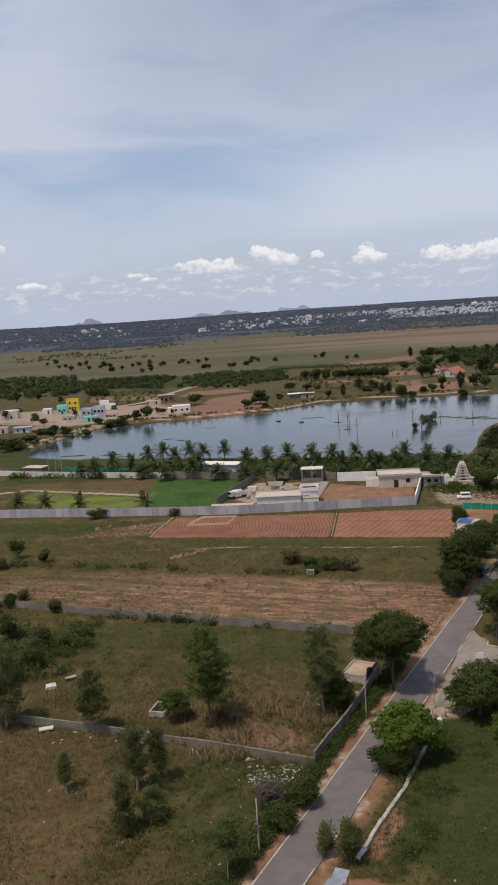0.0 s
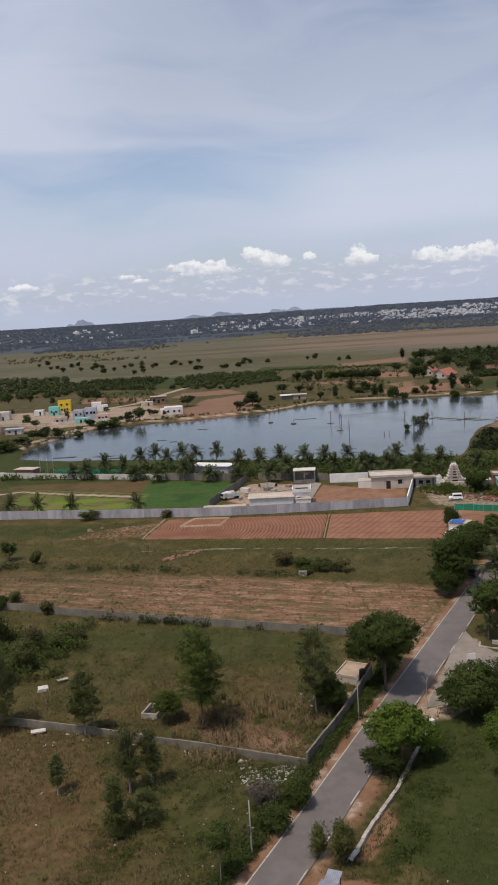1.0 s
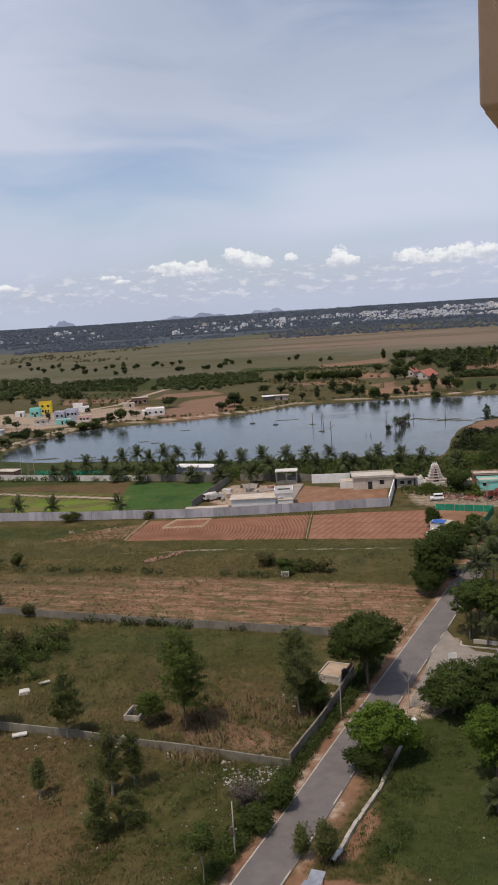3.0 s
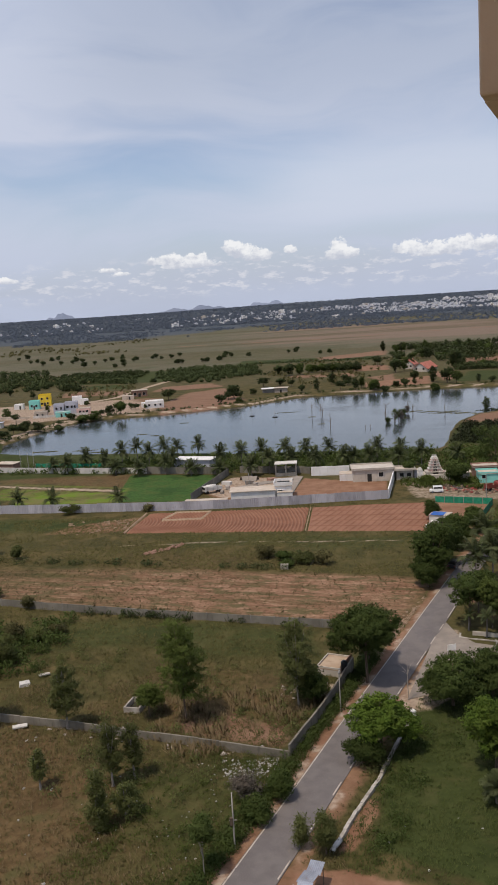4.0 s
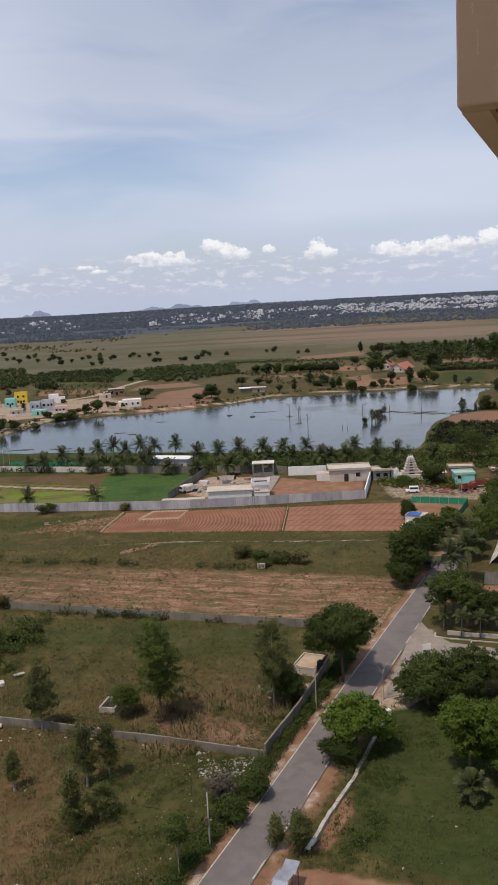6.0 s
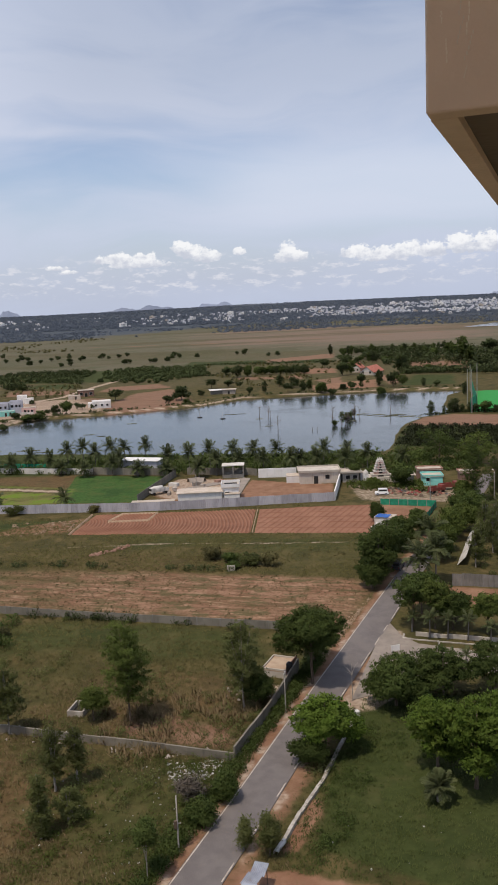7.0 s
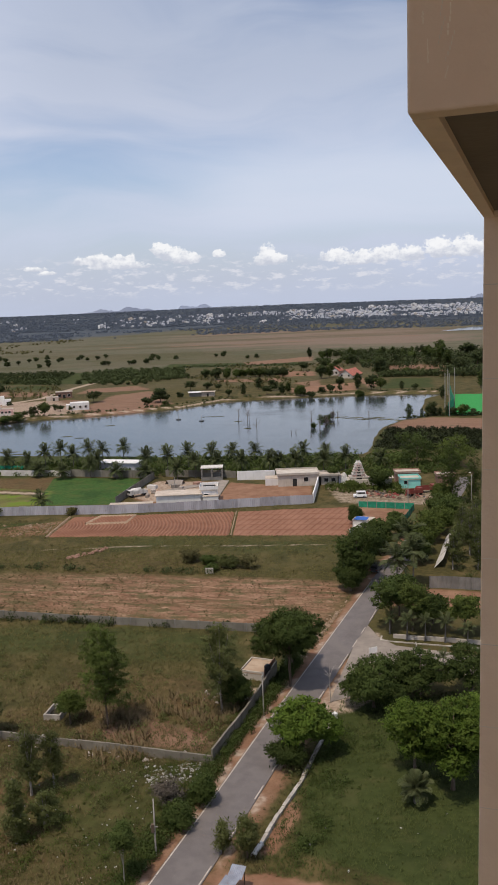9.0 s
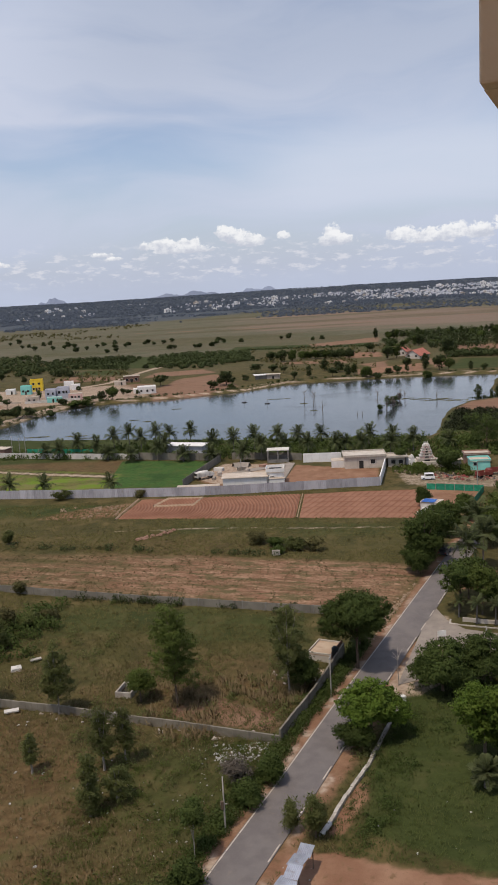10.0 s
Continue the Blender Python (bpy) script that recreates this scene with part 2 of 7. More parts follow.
    rice = g.mix(g.math("MULTIPLY", g.smooth(g.math("ADD", mid, streaks), 0.44, 0.70), 0.85), rice, (0.070, 0.092, 0.026))
    bright = g.mix(g.smooth(mid, 0.4, 0.6), (0.120, 0.175, 0.022), (0.150, 0.140, 0.050))
    col = g.mix(g.smooth(paddy, 0.35, 0.65), col, rice)
    col = lay(col, bright, lime, 0.3)
    col = g.mix(g.smooth(turf, 0.4, 0.6), col, (0.045, 0.26, 0.07))
    h = g.math("MULTIPLY_ADD", fine, 0.4, tuft)
    return surface(g, col, 0.95, 0, h, 0.6, 0.1, 0.25)


def soil_build(g, p):
    store = g.add("ShaderNodeAttribute")
    store.attribute_name = "dry"
    dry_shade_tone = store.outputs["Fac"]
    mid = g.noise(p, 0.25, 4)
    clod = g.noise(p, 2.6, 5, 0.7)
    col = g.mix(g.smooth(mid, 0.35, 0.65), (0.185, 0.084, 0.052), (0.230, 0.110, 0.070))
    col = g.mix(g.smooth(clod, 0.5, 0.75), col, (0.15, 0.075, 0.05))
    # pale where dry; low values also hold the shadow lines painted on bunds
    col = g.mix(g.math("MULTIPLY", dry_shade_tone, 0.75), col, (0.36, 0.205, 0.138))
    return surface(g, col, 0.95, 0, clod, 0.5, 0.1, 0.12)


def asphalt_build(g, p):
    n = g.noise(p, 0.5, 4)
    f = g.noise(p, 18, 3)
    patch = g.noise(g.scaled(p, (0.25, 0.12, 1)), 1, 3)
    col = g.mix(g.smooth(n, 0.35, 0.65), (0.128, 0.112, 0.108), (0.156, 0.138, 0.131))
    col = g.mix(g.smooth(patch, 0.5, 0.68), col, (0.160, 0.140, 0.130))
    col = g.mix(g.math("MULTIPLY", g.smooth(g.noise(p, 1.3, 5, 0.65), 0.58, 0.74), 0.5), col, (0.20, 0.165, 0.135))
    col = g.mix(g.smooth(f, 0.55, 0.7), col, (0.185, 0.165, 0.153))
    return surface(g, col, 0.85, 0, f, 0.3, 0.3, 0.01)


def water_build(g, p):
    big = g.noise(g.scaled(p, (0.5, 1.2, 1)), 1.0, 4, 0.6)
    small = g.noise(g.scaled(p, (2.0, 4.5, 1)), 1.0, 3, 0.6)
    weed = g.smooth(g.noise(g.scaled(p, (0.03, 0.07, 1)), 1.0, 4), 0.5, 0.72)
    s = surface(g, g.mix(weed, (0.034, 0.042, 0.044), (0.046, 0.054, 0.050)), g.math("MULTIPLY_ADD", weed, 0.07, 0.10), 0,
                g.math("MULTIPLY_ADD", small, 0.4, big), 0.22, 0.5, 0.10)
    return s


def sheet_build(tone, rough, metal):
    """Corrugated metal sheet in vertical ribs."""
    def build(g, p):
        n = g.noise(g.scaled(p, (1, 1, 0.3)), 0.7, 4)
        one = g.add("ShaderNodeObjectInfo").outputs["Random"]
        k = g.math("MULTIPLY_ADD", one, 0.35, 0.8)
        col = g.mix(g.smooth(n, 0.4, 0.7), tone, tuple(0.75 * v for v in tone))
        col = g.mix(1.0, col, g.add("ShaderNodeCombineColor", Red=k, Green=k, Blue=k).outputs[0], "MULTIPLY")
        col = g.mix(g.math("MULTIPLY", g.smooth(g.noise(p, 1.7, 4), 0.58, 0.75), 0.4), col, (0.22, 0.15, 0.11))
        return surface(g, col, rough, metal)
    return build


GROUND = material("ground", ground_build)
SOIL = material("ploughed_soil", soil_build)
ASPHALT = material("asphalt", asphalt_build)
WATER = material("lake_water", water_build)
ROADLINE = plaster("road_paint", (0.48, 0.42, 0.36), (0.34, 0.29, 0.245), 1.5, 0.8, 0.5)
CONCRETE = plaster("grey_concrete", (0.17, 0.16, 0.145), (0.23, 0.215, 0.195), 0.5, 0.9, 0.5, 0.3)
APRON = plaster("worn_concrete", (0.225, 0.192, 0.162), (0.285, 0.242, 0.204), 0.4, 0.9, 0.3, 0.2)
EARTH = plaster("bund_earth", (0.27, 0.19, 0.125), (0.35, 0.25, 0.17), 1.2, 0.95, 0.3, 0.5)
BLOCKWORK = plaster("old_blockwork", (0.15, 0.133, 0.106), (0.22, 0.197, 0.158), 0.5, 0.9, 0.6, 0.4)
PRECAST = plaster("precast_slab", (0.175, 0.160, 0.132), (0.24, 0.22, 0.182), 0.4, 0.9, 0.55, 0.3)
SHEET = material("grey_metal_sheet", sheet_build((0.43, 0.415, 0.445), 0.6, 0.0))
SHED_SHEET = material("roofing_sheet", sheet_build((0.42, 0.44, 0.50), 0.5, 0.25))
WHITE = plaster("white_paint", (0.72, 0.70, 0.67), (0.80, 0.78, 0.76), 0.4, 0.8, 0.25)
DULL_WHITE = plaster("weathered_white", (0.52, 0.49, 0.45), (0.62, 0.59, 0.55), 0.5, 0.85, 0.5)
OLD_WHITE = plaster("lime_washed_block", (0.30, 0.265, 0.225), (0.46, 0.42, 0.37), 0.9, 0.9, 0.6, 0.4)
# pale town walls; their slight blue is distance haze mixed into the paint
HAZY_TOWN_PAINT = plaster("hazy_town_paint", (0.52, 0.53, 0.57), (0.74, 0.74, 0.77), 0.02, 0.85, 0.2)
SANDY = plaster("sandy_screed", (0.36, 0.26, 0.18), (0.42, 0.32, 0.23), 0.7, 0.9, 0.3)
BEIGE = plaster("beige_paint", (0.44, 0.39, 0.33), (0.52, 0.47, 0.41), 0.5, 0.85, 0.3)
ROOF = plaster("flat_concrete_roof", (0.42, 0.35, 0.28), (0.52, 0.45, 0.38), 0.4, 0.9, 0.4)
DARK = plaster("dark_opening", (0.02, 0.02, 0.02), (0.035, 0.033, 0.03), 0.6)
TILE_RED = plaster("red_roof_tile", (0.36, 0.12, 0.085), (0.45, 0.17, 0.12), 0.5, 0.8, 0.3)
YELLOW = plaster("yellow_paint", (0.68, 0.48, 0.03), (0.74, 0.55, 0.06), 0.4, 0.8, 0.15)
TURQUOISE = plaster("turquoise_paint", (0.22, 0.58, 0.52), (0.28, 0.64, 0.58), 0.4, 0.8, 0.2)
LILAC = plaster("lilac_paint", (0.40, 0.40, 0.45), (0.46, 0.46, 0.51), 0.4, 0.8, 0.2)
BRICK = plaster("bare_brickwork", (0.25, 0.14, 0.10), (0.33, 0.20, 0.15), 1.2, 0.9, 0.3)
PINK = plaster("pink_paint", (0.58, 0.38, 0.33), (0.64, 0.46, 0.41), 0.5, 0.8, 0.2)
TOWER = plaster("tower_paint", (0.82, 0.645, 0.475), (0.88, 0.70, 0.525), 1.4, 0.8, 0.16, 0.2)
JOINT = plaster("joint_filler", (0.80, 0.68, 0.55), (0.84, 0.73, 0.60), 2.0, 0.85, 0.1)
# slab underside between the beams: far darker tone than the tower paint
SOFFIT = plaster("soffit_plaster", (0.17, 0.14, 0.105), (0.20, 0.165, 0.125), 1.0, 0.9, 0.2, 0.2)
SCRATCH = plaster("bare_scratch", (0.78, 0.68, 0.54), (0.86, 0.76, 0.62), 4.0, 0.9, 0.1)
GREEN_NET = plaster("green_shade_net", (0.015, 0.20, 0.115), (0.03, 0.27, 0.16), 1.2, 0.8, 0.2)
BLUE_TARP = plaster("blue_tarpaulin", (0.03, 0.10, 0.36), (0.05, 0.15, 0.44), 1.2, 0.6, 0.2)
RUST = plaster("red_painted_metal", (0.22, 0.045, 0.035), (0.18, 0.06, 0.045), 1.2, 0.6, 0.3)
BLACK = plaster("black_plastic", (0.012, 0.012, 0.013), (0.02, 0.02, 0.02), 1.0, 0.4, 0.0)
POLE = plaster("cement_pole", (0.27, 0.25, 0.225), (0.33, 0.31, 0.28), 1.5, 0.85, 0.3)
CAR_WHITE = plaster("car_white", (0.74, 0.74, 0.74), (0.78, 0.78, 0.78), 0.6, 0.3, 0.05, 0.0)
CAR_DARK = plaster("car_dark", (0.05, 0.05, 0.055), (0.07, 0.07, 0.075), 0.6, 0.3, 0.05, 0.0)
STONE = plaster("rubble_stone", (0.34, 0.29, 0.25), (0.44, 0.39, 0.34), 2.0, 0.9, 0.2, 0.4)
LITTER = plaster("pale_litter", (0.34, 0.33, 0.31), (0.52, 0.51, 0.49), 3.0, 0.7, 0.1)
# hill colour holds the blue-grey of the air in front of it
HILL_HAZY = plaster("far_hill", (0.31, 0.355, 0.46), (0.35, 0.395, 0.50), 0.004, 0.95, 0.0, 0.0)
BARK = bark("brown_bark", (0.085, 0.060, 0.042), (0.15, 0.115, 0.085))
PALE_BARK = bark("pale_bark", (0.24, 0.21, 0.18), (0.36, 0.32, 0.28))
PALM_BARK = bark("palm_bark", (0.13, 0.115, 0.10), (0.22, 0.195, 0.17))
LEAF_BRIGHT = leaf("bright_leaf", (0.070, 0.114, 0.017), (0.118, 0.180, 0.028), (0.150, 0.200, 0.042))
LEAF_DARK = leaf("dark_leaf", (0.048, 0.070, 0.018), (0.074, 0.102, 0.028), (0.092, 0.118, 0.035))
LEAF_MID = leaf("mid_leaf", (0.066, 0.090, 0.020), (0.100, 0.130, 0.032), (0.122, 0.150, 0.040))
LEAF_EUC = leaf("eucalyptus_leaf", (0.098, 0.114, 0.037), (0.142, 0.158, 0.056), (0.160, 0.170, 0.066), 0.5)
LEAF_PALM = leaf("palm_leaf", (0.062, 0.078, 0.030), (0.100, 0.118, 0.050), (0.125, 0.135, 0.066), 0.3)
# far foliage: the blue of distance haze is mixed into the leaf colour
LEAF_HAZY = leaf("hazy_far_leaf", (0.118, 0.140, 0.176), (0.132, 0.155, 0.192), (0.138, 0.160, 0.198), 0.4)
LEAF_GROVE = leaf("grove_leaf", (0.038, 0.052, 0.019), (0.058, 0.074, 0.028), (0.066, 0.080, 0.033), 0.2)
LEAF_CANE = leaf("crop_leaf", (0.018, 0.023, 0.010), (0.027, 0.033, 0.014), (0.031, 0.036, 0.016), 0.1)
LEAF_SCRUB = leaf("scrub_leaf", (0.084, 0.082, 0.032), (0.126, 0.116, 0.048), (0.146, 0.128, 0.058), 0.3)
TWIG = leaf("dry_twig", (0.085, 0.070, 0.055), (0.16, 0.135, 0.11), (0.14, 0.12, 0.10), 0.0)
BLADE = leaf("grass_blade", (0.086, 0.084, 0.031), (0.124, 0.114, 0.046), (0.142, 0.124, 0.055), 0.35)
BLADE_LUSH = leaf("lush_grass_blade", (0.056, 0.076, 0.021), (0.088, 0.108, 0.033), (0.100, 0.108, 0.040), 0.25)
BLADE_DRY = leaf("dry_grass_blade", (0.140, 0.102, 0.056), (0.215, 0.158, 0.092), (0.160, 0.132, 0.064), 0.2)

# ---- mesh helpers ----
rng = np.random.default_rng(11)


def mesh_np(name, verts, quads, mat, smooth=False, normals=None):
    """A mesh from arrays of corners and four-sided faces."""
    me = bpy.data.meshes.new(name)
    v, q = np.asarray(verts, float), np.asarray(quads, int)
    me.vertices.add(len(v))
    me.vertices.foreach_set("co", v.ravel())
    me.loops.add(q.size)
    me.loops.foreach_set("vertex_index", q.ravel())
    me.polygons.add(len(q))
    me.polygons.foreach_set("loop_start", np.arange(len(q)) * 4)
    me.update(calc_edges=True)
    me.validate()
    me.materials.append(mat)
    me.polygons.foreach_set("use_smooth", np.full(len(me.polygons), smooth or normals is not None, bool))
    if normals is not None and len(normals) == len(me.vertices):
        me.normals_split_custom_set_from_vertices(normals)
    return me


class Shape:
    """Gathers four-sided faces of one mesh."""

    def __init__(self):
        self.v, self.q, self.n, self.normals = [], [], 0, None

    def put(self, v, q):
        v, q = np.asarray(v, float), np.asarray(q, int)
        self.v.append(v)
        self.q.append(q + self.n)
        self.n += len(v)
        return self

    def box(self, x0, y0, z0, x1, y1, z1, taper=0.0):
        t = taper
        v = [(x0, y0, z0), (x1, y0, z0), (x1, y1, z0), (x0, y1, z0), (x0 + t, y0 + t, z1), (x1 - t, y0 + t, z1), (x1 - t, y1 - t, z1), (x0 + t, y1 - t, z1)]
        return self.put(v, [(0, 3, 2, 1), (4, 5, 6, 7), (0, 1, 5, 4), (1, 2, 6, 5), (2, 3, 7, 6), (3, 0, 4, 7)])

    def tube(self, pts, radii, sides=6):
        pts, n = [Vector(p) for p in pts], len(pts)
        v, q = [], []
        for i, (p, r) in enumerate(zip(pts, radii)):
            d = (pts[min(i + 1, n - 1)] - pts[max(i - 1, 0)]).normalized()
            a = d.cross(Vector((0.31, 0.95, 0.05))).normalized()
            b = d.cross(a)
            for k in range(sides):
                w = 2 * math.pi * k / sides
                v.append(p + a * (r * math.cos(w)) + b * (r * math.sin(w)))
        for i in range(n - 1):
            for k in range(sides):
                k2 = (k + 1) % sides
                q.append((i * sides + k, i * sides + k2, (i + 1) * sides + k2, (i + 1) * sides + k))
        for k in range(1, sides - 1, 2):
            e = (n - 1) * sides
            q.append((e, e + k, e + k + 1, e + min(k + 2, sides - 1) if k + 2 < sides else e + k + 1))
        q = [f for f in q if len(set(f)) == 4]
        return self.put(v, q)

    def kites(self, centre, along, across, out=None, soft=0.7):
        """Pointed leaves: arrays of centres and two half axes; out: the way that each leaf's upper face looks, which its normal leans to."""
        n = len(centre)
        if out is not None:
            face = np.cross(across, along)
            face /= np.linalg.norm(face, axis=1, keepdims=True) + 1e-9
            turn = np.where((face * out).sum(1) < 0, -1.0, 1.0)[:, None]
            across, face = across * turn, face * turn
            lean = out * soft + face * (1 - soft)
            lean /= np.linalg.norm(lean, axis=1, keepdims=True) + 1e-9
            self.normals = np.repeat(lean, 4, 0)
        v = np.stack([centre - along, centre + across, centre + along, centre - across], 1).reshape(-1, 3)
        return self.put(v, np.arange(4 * n).reshape(n, 4))

    def mesh(self, name, mat, smooth=False):
        return mesh_np(name, np.concatenate(self.v), np.concatenate(self.q), mat, smooth, self.normals)


def thing(name, x, y, z=0.0, turn=0.0, label="", category="", group="", kind=""):
    ob = new(name)
    ob.empty_display_size = 0.3
    ob.matrix_basis = pose(x, y, z, 0, 0, turn)
    return tagged(ob, label, category, group, kind)


def part(name, shape, mat, parent, label="", m=None, smooth=False):
    me = shape if isinstance(shape, bpy.types.Mesh) else shape.mesh(name, mat, smooth)
    ob = new(name, me)
    ob.parent = parent
    if m is not None:
        ob.matrix_basis = m
    return tagged(ob, label)


def solo(name, shape, mat, label="", category="", group="", kind="", m=None, smooth=False):
    ob = new(name, shape if isinstance(shape, bpy.types.Mesh) else shape.mesh(name, mat, smooth))
    if m is not None:
        ob.matrix_basis = m
    return tagged(ob, label, category, group, kind)


def sphere_dirs(n, r):
    v = r.normal(size=(n, 3))
    return v / np.linalg.norm(v, axis=1, keepdims=True)


def vnoise(x, y, seed=0):
    ix, iy = np.floor(x), np.floor(y)
    fx, fy = x - ix, y - iy
    fx, fy = fx * fx * (3 - 2 * fx), fy * fy * (3 - 2 * fy)

    def h(a, b):
        s = np.sin(a * 127.1 + b * 311.7 + seed * 74.7) * 43758.5453
        return s - np.floor(s)
    return (h(ix, iy) * (1 - fx) + h(ix + 1, iy) * fx) * (1 - fy) + (h(ix, iy + 1) * (1 - fx) + h(ix + 1, iy + 1) * fx) * fy


def fbm(x, y, seed=0):
    return sum(vnoise(x * 2 ** k, y * 2 ** k, seed + k) * 0.5 ** (k + 1) for k in range(4)) / 0.9375


def step(v, lo, hi):
    t = np.clip((v - lo) / (hi - lo), 0, 1)
    return t * t * (3 - 2 * t)


def to_line(x, y, pts):
    """Distance to a chain of points, and how far along it."""
    best = np.full(np.shape(x), 1e9)
    for (ax, ay), (bx, by) in zip(pts, pts[1:]):
        dx, dy = bx - ax, by - ay
        t = np.clip(((x - ax) * dx + (y - ay) * dy) / (dx * dx + dy * dy), 0, 1)
        best = np.minimum(best, np.hypot(x - ax - t * dx, y - ay - t * dy))
    return best


def inside(x, y, poly):
    """Signed distance to an outline: above zero inside."""
    odd = np.zeros(np.shape(x), bool)
    for (ax, ay), (bx, by) in zip(poly, poly[1:] + poly[:1]):
        cross = ((ay > y) != (by > y)) & (x < (bx - ax) * (y - ay) / ((by - ay) or 1e-9) + ax)
        odd ^= cross
    d = to_line(x, y, poly + poly[:1])
    return np.where(odd, d, -d)


# ---- the plan ----
ROAD_L = [(-16.9, 42.0), (-11.6, 53.0), (-5.2, 66.1), (1.0, 78.3), (8.2, 93.0), (18.0, 112.4), (26.3, 129.0), (33.9, 144.0), (48.6, 171.4), (58.4, 186.8), (68.4, 205.5), (80.0, 228.0)]
ROAD_W = [4.9, 4.7, 4.5, 4.5, 4.5, 4.5, 4.5, 4.3, 4.0, 3.8, 3.6, 3.6]


def beside(chain, gap):
    """The chain moved sideways, to its right."""
    out = []
    for i, (x, y) in enumerate(chain):
        a, b = chain[max(i - 1, 0)], chain[min(i + 1, len(chain) - 1)]
        d = Vector((b[0] - a[0], b[1] - a[1])).normalized()
        s = gap[i] if isinstance(gap, list) else gap
        out.append((x + d.y * s, y - d.x * s))
    return out


ROAD_R = beside(ROAD_L, ROAD_W)
ROAD_MID = beside(ROAD_L, [w / 2 for w in ROAD_W])
LAKE = [(-104, 345), (-96, 372), (-86, 402), (-67, 414), (-39, 418), (1, 433), (26, 457), (64, 460), (98, 460), (137, 452), (147, 447),
        (131, 427), (119, 392), (111, 358), (96, 350), (84, 333), (74, 306), (66, 280), (62, 275), (38, 279), (-8, 290), (-51, 305), (-82, 312), (-98, 322)]
SHORE = LAKE[:11]
RED_W, RED_E = [(-30.6, 188.5), (-26.9, 206.0), (13.5, 202.2), (10.6, 180.6)], [(11.2, 180.5), (14.1, 202.0), (43.6, 200.0), (37.1, 174.3)]
STRIP = [(-80, 179), (-53.8, 169.8), (-1.5, 154.5), (27.5, 145.7), (30.2, 141), (22, 122), (11.8, 123.8), (-46.2, 143.8), (-80, 156)]
PADDY = [(-38.5, 221.7), (-17.4, 217.6), (-8.6, 250.5), (-38.6, 259.1)]
POND = [(450, 1380), (800, 1360), (900, 1580), (560, 1540)]
SIDE_ROAD = [(24.0, 113.5), (29.3, 114.6), (41.0, 109.2), (60.0, 100.5), (90, 86)]


def terrain(x, y):
    d = np.hypot(x, y)
    z = 0.35 * (fbm(x * 0.03, y * 0.03, 3) - 0.5) + 0.12 * (fbm(x * 0.3, y * 0.3, 5) - 0.5)
    z = z * step(to_line(x, y, ROAD_MID), 3.0, 7.0)
    z = z + 0.15 * (fbm(x * 0.9, y * 0.9, 8) - 0.5) * step(to_line(x, y, ROAD_MID), 3.4, 5.5) * (d < 180)
    lake = inside(x, y, LAKE) + 2.5 * (fbm(x * 0.12, y * 0.12, 9) - 0.5)
    z = z - 1.6 * step(lake, -2.0, 4.0)
    bank = to_line(x, y, SHORE)
    z = z + 0.8 * step(bank, 9, 6) * step(lake, 0.0, -3.5)
    far = step(d, 1500, 4700)
    swell = fbm(x * 0.0011, y * 0.0011, 21)
    pond = step(inside(x, y, POND), -30, 30)
    z = z + far * (47 + 9 * step(x / d, -0.12, 0.15) + 10 * (swell - 0.5)) + 5 * step(d, 700, 2500) * (fbm(x * 0.003, y * 0.003, 31) - 0.5)
    return z * (1 - pond) - 1.5 * pond


